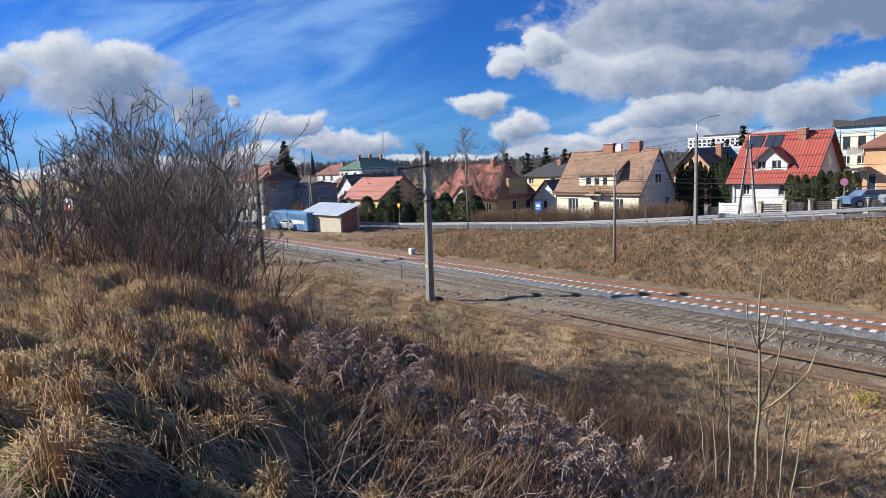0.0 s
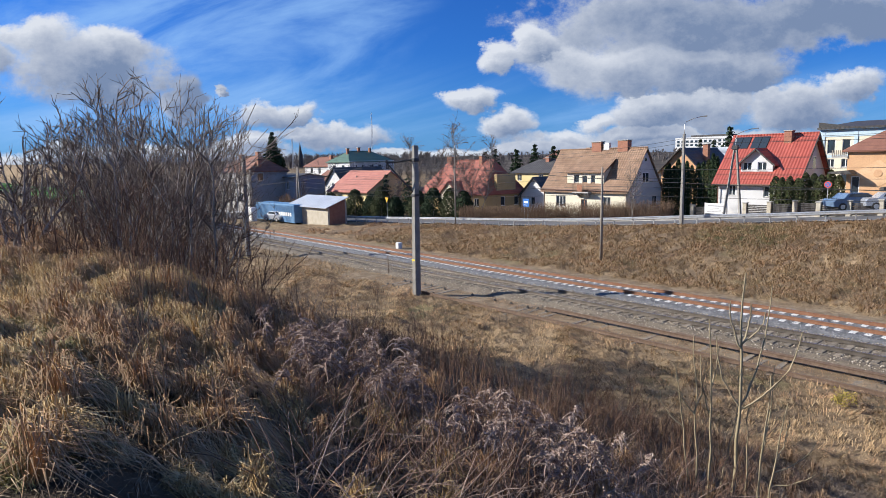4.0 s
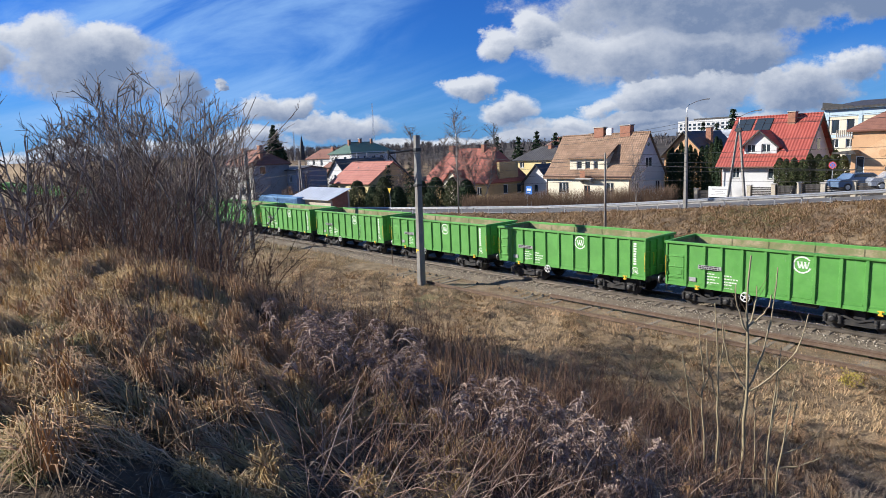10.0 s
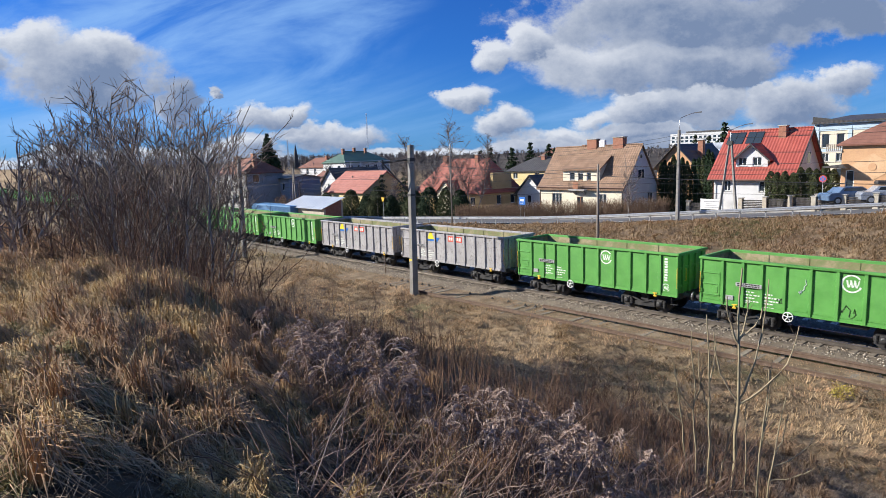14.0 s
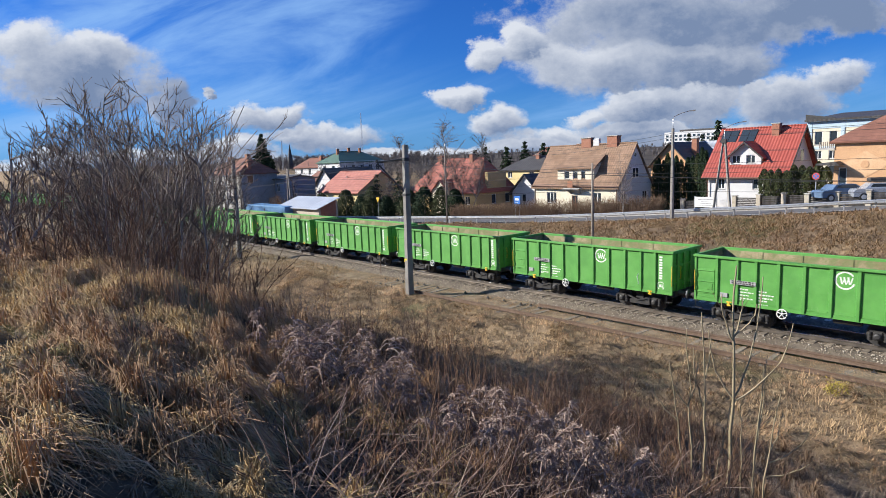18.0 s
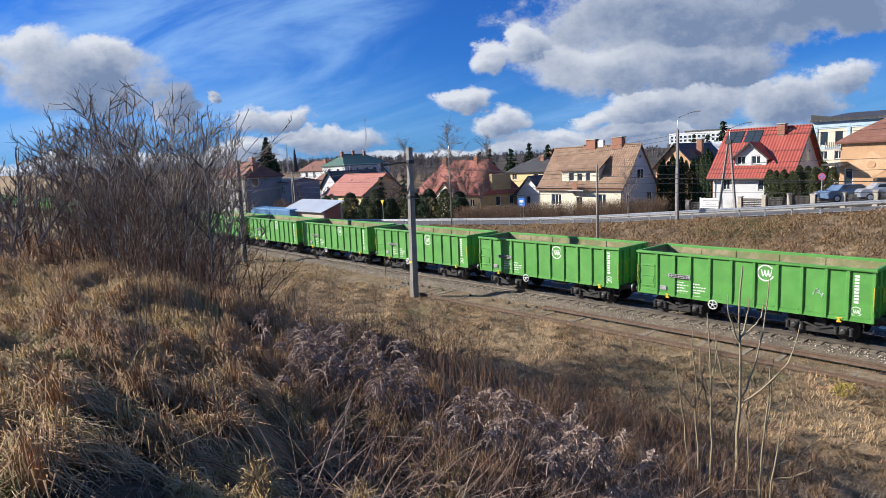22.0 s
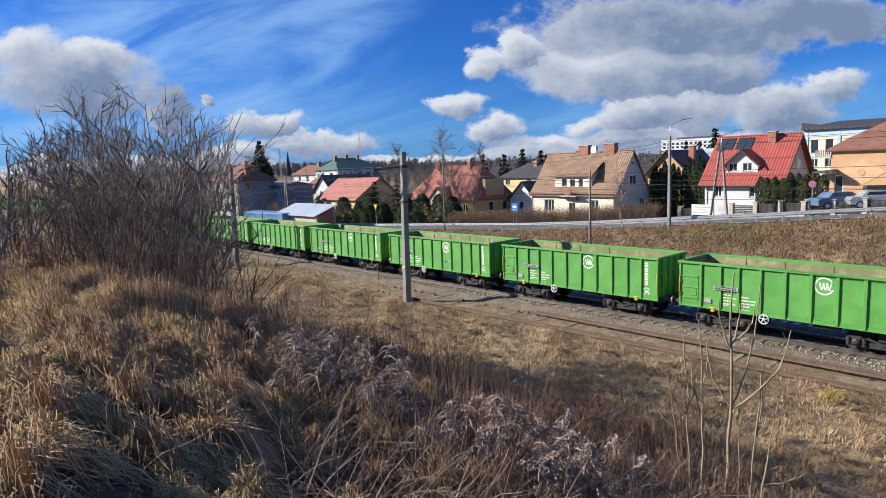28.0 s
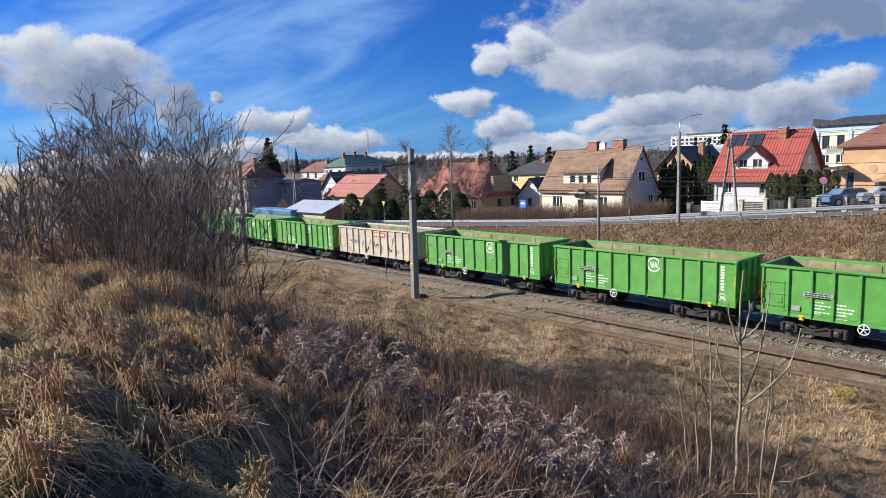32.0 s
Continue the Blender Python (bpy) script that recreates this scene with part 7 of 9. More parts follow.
    for a, b, z, y in holes:
        w_ = part("window", Mesh().box(a, 0.2, z, b, 0.25, y), M_GLASS, hosp)
    part("roof", Mesh().box(8, 2, 17.8 - hz, 30, 10, 18.9 - hz), R_DARK, hosp)
    # masts and a spire on the skyline
    for x, y, top, w_, lab in ((-328, 229, 38.2, 0.5, "tall thin lattice mast on the skyline"), (-265, 140.5, 18.9, 0.35, "thin mast with aerials on the skyline")):
        z = float(ground_z(x, y)) - 1
        p = thing("radio_mast", pose(x, y, z), lab, "mast")
        m = Mesh()
        for a, b in ((-w_, -w_), (w_, -w_), (0, w_)):
            m.tube([(a, b, 0), (a * 0.5, b * 0.5, top - z)], 0.09, 4)
        for i in range(int((top - z) / 1.5)):
            m.box(-w_, -0.05, i * 1.5, w_, 0.05, i * 1.5 + 0.12)
        part("lattice", m, M_ZINC, p)
    p = thing("church_spire", pose(-263.5, 143.5, 6.0), "dark pointed spire beyond the houses", "church")
    part("spire", Mesh().tube([(0, 0, 0), (0, 0, 5.5), (0, 0, 11.4)], [1.3, 1.0, 0.05], 8), R_DARK, p)
    # fences by the road
    def fence(x0, x1, y, kind):
        f = thing("fence", pose(0, 0, 0), "dark slatted fence between pale stone piers" if kind else "stone piers with a low wall", "fence", kind="structure")
        n = max(1, round((x1 - x0) / 2.1))
        for i in range(n + 1):
            x = x0 + (x1 - x0) * i / n
            z = float(road_z(x)) - 0.1
            part("pier", Mesh().box(x - 0.2, y - 0.2, z - 0.4, x + 0.2, y + 0.2, z + 1.35, 0.03), W_STONE, f)
            part("pier_cap", Mesh().box(x - 0.26, y - 0.26, z + 1.35, x + 0.26, y + 0.26, z + 1.43, 0.02), M_CONCRETE, f)
            if i < n:
                xe = x0 + (x1 - x0) * (i + 1) / n
                for k in range(6):
                    part("slat", Mesh().box(x + 0.2, y - 0.04, z + 0.25 + k * 0.17, xe - 0.2, y, z + 0.38 + k * 0.17), R_DARK, f)
                part("plinth", Mesh().box(x + 0.2, y - 0.1, z - 0.4, xe - 0.2, y + 0.1, z + 0.2), W_STONE, f)
    fence(-32.3, -29.6, 62.9, True)
    fence(-27.2, -18.0, 63.6, True)
    fence(-19.4, -8.0, 59.9, True)
    b = thing("advertising_board", pose(-30.8, 62.6, 1.7), "white board with grey bars of lettering on a fence", "sign")
    part("board", Mesh().box(0, -0.06, 0.25, 2.2, 0.0, 1.3, 0.01), M_WHITE, b)
    part("post", Mesh().box(-0.08, -0.02, -0.3, 0.0, 0.06, 1.35), M_ZINC, b)
    part("post", Mesh().box(2.2, -0.02, -0.3, 2.28, 0.06, 1.35), M_ZINC, b)
    m = Mesh()
    for x, w_, z, hh in ((0.3, 1.6, 0.98, 0.12), (0.6, 0.9, 0.78, 0.07), (0.5, 1.2, 0.6, 0.07), (0.2, 1.8, 0.42, 0.08)):
        m.box(x, -0.068, z, x + w_, -0.062, z + hh)
    part("lettering", m, M_PLATE, b)


M_CONTAINER = surface("faded_blue_steel", (0.09, 0.22, 0.40), (0.13, 0.28, 0.47), 1.0, 0.6, 0.1, 0.0, 20.0, (0.2, 0.2, 0.22), 0.64)
make_town()


def car(x, y, z, turn, paint, label, box=False):
    c = thing("car", pose(x, y, z, 0, 0, turn), label, "car")
    side = [(-2.1, 0.35), (-2.15, 0.75), (-1.95, 0.95), (-1.3, 1.0), (-0.85, 1.42), (0.75, 1.45), (1.45, 1.02), (2.0, 0.9), (2.15, 0.6), (2.1, 0.35)]
    m, P, k = Mesh(), [], len(side)
    for yy, s in ((-0.86, 0.97), (-0.8, 1.0), (0.8, 1.0), (0.86, 0.97)):
        P += [(a * s, yy * (1 if b < 1.05 else 0.86), b) for a, b in side]
    m.faces(P, [tuple(range(k))[::-1], tuple(range(3 * k, 4 * k))] + [(r * k + i, r * k + (i + 1) % k, (r + 1) * k + (i + 1) % k, (r + 1) * k + i) for r in range(3) for i in range(k)])
    part("body", m, paint, c)
    for sy in (-1, 1):
        part("window", Mesh().prism([(-0.95, 1.04), (-0.72, 1.36), (0.66, 1.38), (1.2, 1.04)], sy * 0.80 - 0.03, sy * 0.80 + 0.03), M_GLASS, c)
        for xx in (-1.35, 1.32):
            w = part("wheel", Mesh().lathe((xx, sy * 0.72, 0.32), (0, sy, 0), [(0, 0.32), (0.02, 0.33), (0.16, 0.33), (0.18, 0.3)], 18), M_BLACK, c)
            part("rim", Mesh().lathe((xx, sy * 0.895, 0.32), (0, sy, 0), [(0, 0.2), (0.012, 0.19)], 14), M_ZINC, w)
        part("headlight", Mesh().box(1.95, sy * 0.65 - 0.16, 0.68, 2.13, sy * 0.65 + 0.16, 0.82, 0.03), M_WHITE, c)
    part("windscreen", Mesh().faces([(0.8, -0.66, 1.42), (1.42, -0.7, 1.05), (1.42, 0.7, 1.05), (0.8, 0.66, 1.42)], [(0, 1, 2, 3)]), M_GLASS, c)
    if box:
        part("roof_box", Mesh().box(-0.9, -0.4, 1.52, 0.8, 0.4, 1.85, 0.1), M_BLACK, c)
    return c


C_BLUE = surface("dark_blue_car_paint", (0.10, 0.16, 0.25), (0.12, 0.18, 0.28), 2.0, 0.25, 0.0)
C_SILVER = surface("silver_car_paint", (0.42, 0.45, 0.5), (0.45, 0.48, 0.53), 2.0, 0.3, 0.0, 0.4)
# the paved yard between the houses, level with the upper street
yard = Mesh().faces([(x, y, z) for x in (-19.4, -6.0) for y, z in ((60.2, 1.2), (61.9, 1.2), (61.9, 2.85 + 0.045 * (x + 21.6)), (60.2, 2.8 + 0.045 * (x + 21.6)))], [(0, 1, 2, 3), (7, 6, 5, 4), (0, 4, 5, 1), (1, 5, 6, 2), (2, 6, 7, 3), (3, 7, 4, 0)])
solid("yard", yard, M_CONCRETE, "paved yard beside the orange brick house", "pavement", "structure")
car(-17.2, 61.0, 3.02, 48, C_BLUE, "dark blue parked hatchback beside the fence")
car(-14.4, 61.05, 3.15, 30, C_SILVER, "silver parked estate car with a roof box", True)
car(-91.5, 43.0, -0.35, 15, C_BLUE, "dark car waiting near the level crossing")
car(-83.5, 41.2, -0.3, 5, C_SILVER, "pale blue-grey car by the container")


# ---- plants ----
def sweep(lines, radii, sides=3):
    """Tubes along many lines of equal length at once: points and faces."""
    L, R = np.asarray(lines, float), np.asarray(radii, float)
    n, k, _ = L.shape
    d = np.gradient(L, axis=1)
    d /= np.linalg.norm(d, axis=2, keepdims=True) + 1e-9
    ref = np.where(np.abs(d[..., 2:3]) < 0.9, np.array([0, 0, 1.0]), np.array([1.0, 0, 0]))
    a = np.cross(d, ref)
    a /= np.linalg.norm(a, axis=2, keepdims=True) + 1e-9
    b = np.cross(d, a)
    t = np.arange(sides) * 2 * math.pi / sides
    P = L[:, :, None] + R[:, :, None, None] * (a[:, :, None] * np.cos(t)[None, None, :, None] + b[:, :, None] * np.sin(t)[None, None, :, None])
    idx = np.arange(n * k * sides).reshape(n, k, sides)
    nxt = np.roll(idx, -1, axis=2)
    F = np.stack([idx[:, :-1], nxt[:, :-1], nxt[:, 1:], idx[:, 1:]], -1).reshape(-1, 4)
    return P.reshape(-1, 3), F


def bent(rng, p, d, length, k=4, wiggle=0.12, rise=0.0):
    """A crooked line of k points from p along d."""
    pts, d, step = [np.array(p, float)], np.array(d, float), length / (k - 1)
    for _ in range(k - 1):
        d = d + rng.normal(0, wiggle, 3) + np.array([0, 0, rise])
        d /= np.linalg.norm(d)
        pts.append(pts[-1] + d * step)
    return np.array(pts), d


def bush_lines(rng, height, stems, spread, side=9, twigs=5, lean=0.25, r0=0.022, droop=0.05, fine=None, reach=1.0):
    """Stems, branches and twigs of a leafless bush at the origin."""
    S, SR, T, TR = [], [], [], []
    for _ in range(stems):
        a = rng.uniform(0, 2 * math.pi)
        d = np.array([math.cos(a) * lean * rng.uniform(0.2, 1.3), math.sin(a) * lean * rng.uniform(0.2, 1.3), 1.0])
        h = height * rng.uniform(0.6, 1.0)
        base = np.array([math.cos(a), math.sin(a), 0]) * spread * rng.uniform(0, 1)
        base[2] = -0.15
        line, _ = bent(rng, base, d, h, 7, 0.11, 0.05)
        r = r0 * rng.uniform(0.6, 1.2) * (0.6 + 0.4 * h / height)
        S.append(line)
        SR.append(np.linspace(r, r * 0.22, 7))
        for _ in range(side):
            t = rng.uniform(0.24, 0.99)
            i = min(int(t * 6), 5)
            p = line[i] + (line[i + 1] - line[i]) * (t * 6 - i)
            a = rng.uniform(0, 2 * math.pi)
            bd = np.array([math.cos(a), math.sin(a), rng.uniform(0.6, 1.6)])
            bl = h * rng.uniform(0.16, 0.38) * (1.15 - 0.6 * t) * reach
            bl_line, _ = bent(rng, p, bd / np.linalg.norm(bd), bl, 4, 0.13, 0.10)
            T.append(bl_line)
            TR.append(np.linspace(r * 0.42, r * 0.16, 4) if fine is None else np.linspace(fine * 2.4, fine, 4))
            for _ in range(twigs):
                u = rng.uniform(0.25, 1.0)
                j = min(int(u * 3), 2)
                q = bl_line[j] + (bl_line[j + 1] - bl_line[j]) * (u * 3 - j)
                a = rng.uniform(0, 2 * math.pi)
                td = np.array([math.cos(a), math.sin(a), rng.uniform(0.3, 1.8)])
                tl, _ = bent(rng, q, td / np.linalg.norm(td), bl * rng.uniform(0.25, 0.6), 4, 0.16, droop)
                T.append(tl)
                TR.append(np.linspace(r * 0.24, r * 0.11, 4) if fine is None else np.linspace(fine, fine * 0.5, 4))
    return S, SR, T, TR


def aside(rng, d, angle):
    """A direction that leaves d at an angle, to any side."""
    v = rng.normal(0, 1, 3)
    v -= d * v.dot(d)
    v /= np.linalg.norm(v) + 1e-9
    return d * math.cos(angle) + v * math.sin(angle)


def thicket_lines(rng, height, stems, spread, lean, r0, side, twigs, fine, low=0.15):
    """Long crooked stems that reach for the light, with rising branches and fine twigs: three sets of lines and their radii."""
    S, SR, B, BR, T, TR = [], [], [], [], [], []
    for _ in range(stems):
        a = rng.uniform(0, 2 * math.pi)
        tilt = lean * rng.uniform(0.1, 1.2)
        h = height * (rng.uniform(0.88, 1.0) if not S else rng.uniform(0.55, 0.97))
        base = np.array([math.cos(a), math.sin(a), 0]) * spread * rng.uniform(0, 1)
        base[2] = -0.25
        line, _ = bent(rng, base, np.array([math.cos(a) * tilt, math.sin(a) * tilt, 1.0]) / math.hypot(tilt, 1), h * 1.04 + 0.25, 10, 0.11, 0.05)
        r = r0 * rng.uniform(0.6, 1.25)
        S.append(line)
        SR.append(np.linspace(r, fine * 1.1, 10))
        for _ in range(side):
            t = low + (0.985 - low) * rng.uniform(0, 1) ** 0.8
            i = min(int(t * 9), 8)
            d = line[i + 1] - line[i]
            p = line[i] + d * (t * 9 - i)
            d = d / np.linalg.norm(d)
            bl = h * rng.uniform(0.14, 0.36) * (1.15 - 0.72 * t)
            branch, _ = bent(rng, p, aside(rng, d, rng.uniform(0.5, 1.05)), bl, 6, 0.13, 0.07)
            B.append(branch)
            BR.append(np.linspace(min(fine * 2.3, r * 0.6), fine * 0.8, 6))
            for _ in range(twigs):
                u = rng.uniform(0.18, 0.99)
                j = min(int(u * 5), 4)
                e = branch[j + 1] - branch[j]
                q = branch[j] + e * (u * 5 - j)
                twig, _ = bent(rng, q, aside(rng, e / np.linalg.norm(e), rng.uniform(0.45, 0.9)), bl * rng.uniform(0.18, 0.5) + 0.06, 4, 0.10, 0.10)
                T.append(twig)
                TR.append(np.linspace(fine * 0.85, fine * 0.42, 4))
    return S, SR, B, BR, T, TR


def thicket_shrub(name, label, x, y, rng, height, stems, spread, bark, twig, category="shrub", group="", lean=0.3, r0=0.024, side=13, twigs=5, fine=0.0055, low=0.15):
    S, SR, B, BR, T, TR = thicket_lines(rng, height, stems, spread, lean, r0, side, twigs, fine, low)
    ob = thing(name, pose(x, y, on_ground(x, y)), label, category, group)
    for l, r in zip(S, SR):
        part("stem", raw("stem", *sweep([l], [r], 5), bark, True), None, ob)
    va, fa = sweep(B, BR, 3)
    vb, fb = sweep(T, TR, 3)
    part("crown", raw("crown", np.concatenate([va, vb]), np.concatenate([fa, fb + len(va)]), twig), None, ob)
    return ob


M_BARK = blades("grey_brown_bark", [(0.10, 0.082, 0.07), (0.18, 0.15, 0.13), (0.31, 0.27, 0.24), (0.13, 0.106, 0.09)], 0.85, 0.2)
M_TWIG = blades("brown_twigs", [(0.075, 0.054, 0.045), (0.135, 0.10, 0.083), (0.24, 0.19, 0.16), (0.10, 0.073, 0.06)], 0.85, 0.2)
M_PALEBARK = blades("pale_silvery_bark", [(0.30, 0.28, 0.26), (0.44, 0.415, 0.385), (0.20, 0.18, 0.16), (0.36, 0.335, 0.305)], 0.8, 0.2)
M_REDTWIG = blades("reddish_brown_stalks", [(0.11, 0.06, 0.038), (0.17, 0.095, 0.06), (0.085, 0.05, 0.036), (0.21, 0.135, 0.09)], 0.85, 0.2)
M_STRAW = blades("dry_straw", [(0.30, 0.20, 0.10), (0.46, 0.34, 0.19), (0.56, 0.45, 0.28), (0.36, 0.25, 0.125), (0.22, 0.15, 0.08), (0.50, 0.37, 0.20)], 0.8, 0.25)
M_RUSSET = blades("russet_dead_grass", [(0.30, 0.17, 0.085), (0.44, 0.27, 0.145), (0.36, 0.215, 0.11), (0.58, 0.39, 0.23), (0.14, 0.08, 0.045)], 0.8, 0.25)
M_MEADOW = blades("faded_meadow_grass", [(0.22, 0.14, 0.072), (0.38, 0.255, 0.138), (0.52, 0.37, 0.21), (0.30, 0.195, 0.10), (0.13, 0.082, 0.045), (0.50, 0.37, 0.22)], 0.85, 0.2)
M_GOLD = blades("golden_dead_grass", [(0.36, 0.235, 0.095), (0.58, 0.405, 0.19), (0.44, 0.285, 0.12), (0.70, 0.52, 0.28), (0.14, 0.085, 0.042)], 0.8, 0.25)
M_BROWN = blades("brown_dead_grass", [(0.13, 0.076, 0.044), (0.21, 0.128, 0.076), (0.28, 0.178, 0.108), (0.37, 0.255, 0.16), (0.08, 0.05, 0.032)], 0.85, 0.15)
M_MAT = blades("grey_brown_thatch", [(0.07, 0.050, 0.036), (0.15, 0.112, 0.080), (0.24, 0.185, 0.135), (0.10, 0.074, 0.052), (0.44, 0.345, 0.25)], 0.9, 0.15)
M_SEDGE = blades("greenish_grass", [(0.17, 0.16, 0.06), (0.26, 0.225, 0.095), (0.36, 0.29, 0.14), (0.14, 0.145, 0.05)], 0.8, 0.25)
M_PLUME = blades("faded_plumes", [(0.26, 0.185, 0.15), (0.36, 0.27, 0.22), (0.46, 0.36, 0.30), (0.18, 0.12, 0.095), (0.30, 0.215, 0.175)], 0.9, 0.1)
M_DEADLEAF = blades("dead_stalks", [(0.06, 0.038, 0.03), (0.10, 0.065, 0.05), (0.15, 0.10, 0.078), (0.04, 0.028, 0.023)], 0.9, 0.1)
M_NEEDLE = blades("dark_evergreen", [(0.010, 0.022, 0.010), (0.020, 0.038, 0.016), (0.032, 0.052, 0.022), (0.016, 0.03, 0.016)], 0.8, 0.2)
M_THUJA = blades("olive_evergreen", [(0.022, 0.032, 0.012), (0.042, 0.056, 0.02), (0.066, 0.075, 0.03), (0.05, 0.045, 0.022)], 0.8, 0.2)
# bare twigs, with the pale bluish haze of distance mixed into their tones
M_FARWOOD = blades("far_bare_woods", [(0.075, 0.069, 0.072), (0.115, 0.103, 0.105), (0.095, 0.084, 0.084), (0.15, 0.135, 0.135)], 0.95, 0.05)


def bush(name, label, x, y, rng, height, stems, spread, bark, twig, category="shrub", group="", **kw):
    S, SR, T, TR = bush_lines(rng, height, stems, spread, **kw)
    ob = thing(name, pose(x, y, on_ground(x, y)), label, category, group)
    if stems <= 4:
        for l, r in zip(S, SR):
            part("trunk", raw("trunk", *sweep([l], [r], 6), bark, True), None, ob)
    else:
        part("trunk", raw("trunk", *sweep(S, SR, 5), bark, True), None, ob)
    part("crown", raw("crown", *sweep(T, TR, 3), twig), None, ob)
    return ob


def grass(name, label, seed, roots, blades_each, length, mat, width=0.006, flop=0.8, spread=0.12, comb=None, cat="grass"):
    """Tufts of long blades that rise from a root, lean outwards and flop over. roots: x, y and a size for each tuft."""
    rng = np.random.default_rng(seed)
    roots = np.repeat(np.asarray(roots, float), blades_each, axis=0)
    n = len(roots)
    a = rng.uniform(0, 2 * math.pi, n)
    if comb is not None:
        a = (comb(roots[:, 0], roots[:, 1]) if callable(comb) else comb) + rng.normal(0, 0.6, n)
    out = np.stack([np.cos(a), np.sin(a)], 1)
    size = roots[:, 2]
    base = roots[:, :2] + out * (spread * size * np.sqrt(rng.uniform(0, 1, n)))[:, None]
    z = ground_z(base[:, 0], base[:, 1]) + lump(base[:, 0], base[:, 1]) - 0.03
    L = length * size * rng.uniform(0.55, 1.15, n)
    f = flop * rng.uniform(0.35, 1.25, n)
    mid = base + out * (L * 0.32 * f)[:, None] + rng.normal(0, 0.02, (n, 2))
    tip = base + out * (L * 0.78 * f)[:, None] + rng.normal(0, 0.05, (n, 2)) * L[:, None]
    zm = z + L * (0.62 - 0.16 * f)
    zt = z + L * np.clip(0.95 - 0.68 * f, 0.05, 1.0)
    side = np.stack([-out[:, 1], out[:, 0]], 1) * (width * rng.uniform(0.6, 1.5, n))[:, None]
    V = np.zeros((n, 5, 3))
    V[:, 0, :2], V[:, 1, :2], V[:, 0, 2], V[:, 1, 2] = base - side, base + side, z, z
    V[:, 2, :2], V[:, 3, :2], V[:, 2, 2], V[:, 3, 2] = mid - side * 0.8, mid + side * 0.8, zm, zm
    V[:, 4, :2], V[:, 4, 2] = tip, zt
    tri = np.array([(0, 1, 3), (0, 3, 2), (2, 3, 4)])
    F = (np.arange(n)[:, None, None] * 5 + tri[None]).reshape(-1, 3)
    ob = new(name, raw(name, V.reshape(-1, 3), F, mat))
    return tagged(ob, label, cat, kind="stuff")


def field(rng, n, x0, x1, y0, y1, size=(0.6, 1.2), keep=None):
    x, y = rng.uniform(x0, x1, n), rng.uniform(y0, y1, n)
    s = rng.uniform(*size, n)
    ok = np.hypot(x, y) > 3.2
    if keep is not None:
        ok &= keep(x, y)
    return np.stack([x, y, s], 1)[ok]


def polar(rng, n, b0, b1, r0, r1, size, keep=None):
    """Spots by bearing from the track's crossways line and by range, with a size each."""
    b, r = np.radians(rng.uniform(b0, b1, n)), np.sqrt(rng.uniform(r0 * r0, r1 * r1, n))
    x, y, s = -r * np.sin(b), r * np.cos(b), rng.uniform(*size, n)
    ok = np.ones(n, bool) if keep is None else keep(x, y)
    return np.stack([x, y, s], 1)[ok]


def tussocks(name, label, seed, roots, blades_each, height, reach, mat, width=0.0040, down=0.35, stiff=0.5):
    """Rounded tufts: hair-fine blades rise from a crown, arch over and hang down, most of them downhill."""
    rng = np.random.default_rng(seed)
    roots = np.repeat(np.asarray(roots, float), blades_each, axis=0)
    n = len(roots)
    size = roots[:, 2]
    a = rng.uniform(0, 2 * math.pi, n)
    out = np.stack([np.cos(a), np.sin(a)], 1)
    q = np.sqrt(rng.uniform(0, 1, n))
    rho = reach * size * q * rng.uniform(0.75, 1.3, n)
    top = height * size * rng.uniform(0.55, 1.15, n) * (1 - 0.55 * q * q)
    base = roots[:, :2] + out * (reach * size * 0.35 * q)[:, None]
    hang = np.stack([0.15 * np.ones(n), np.ones(n)], 1) * (down * reach * size * rng.uniform(0.2, 1.2, n))[:, None]
    side = np.stack([-out[:, 1], out[:, 0]], 1) * (width * rng.uniform(0.6, 1.5, n))[:, None]
    z0 = ground_z(base[:, 0], base[:, 1]) + lump(base[:, 0], base[:, 1]) - 0.02
    V = np.zeros((n, 7, 3))
    for i, (fr, fz, fh, w) in enumerate(((0.0, 0.0, 0.0, 1.0), (0.25, 0.8, 0.12, 1.0), (0.72, 1.0 - 0.12 * (1 - stiff), 0.5, 0.8), (1.2, 0.25 + 0.7 * stiff, 1.0, 0.0))):
        c = base + out * (rho * fr)[:, None] + hang * fh + rng.normal(0, 0.012 + 0.03 * fr, (n, 2)) * (i > 0)
        fall = -0.47 * (c[:, 1] - base[:, 1]) * (fr > 0.5)
        z = z0 + top * fz + fall * 0.8 + rng.normal(0, 0.008 + 0.022 * fr, n) * (i > 0)
        if w:
            V[:, 2 * i, :2], V[:, 2 * i + 1, :2] = c - side * w, c + side * w
            V[:, 2 * i, 2] = V[:, 2 * i + 1, 2] = z
        else:
            V[:, 6, :2], V[:, 6, 2] = c, z
    tri = np.array([(0, 1, 3), (0, 3, 2), (2, 3, 5), (2, 5, 4), (4, 5, 6)])
    F = (np.arange(n)[:, None, None] * 7 + tri[None]).reshape(-1, 3)
    ob = new(name, raw(name, V.reshape(-1, 3), F, mat))
    return tagged(ob, label, "grass", kind="stuff")


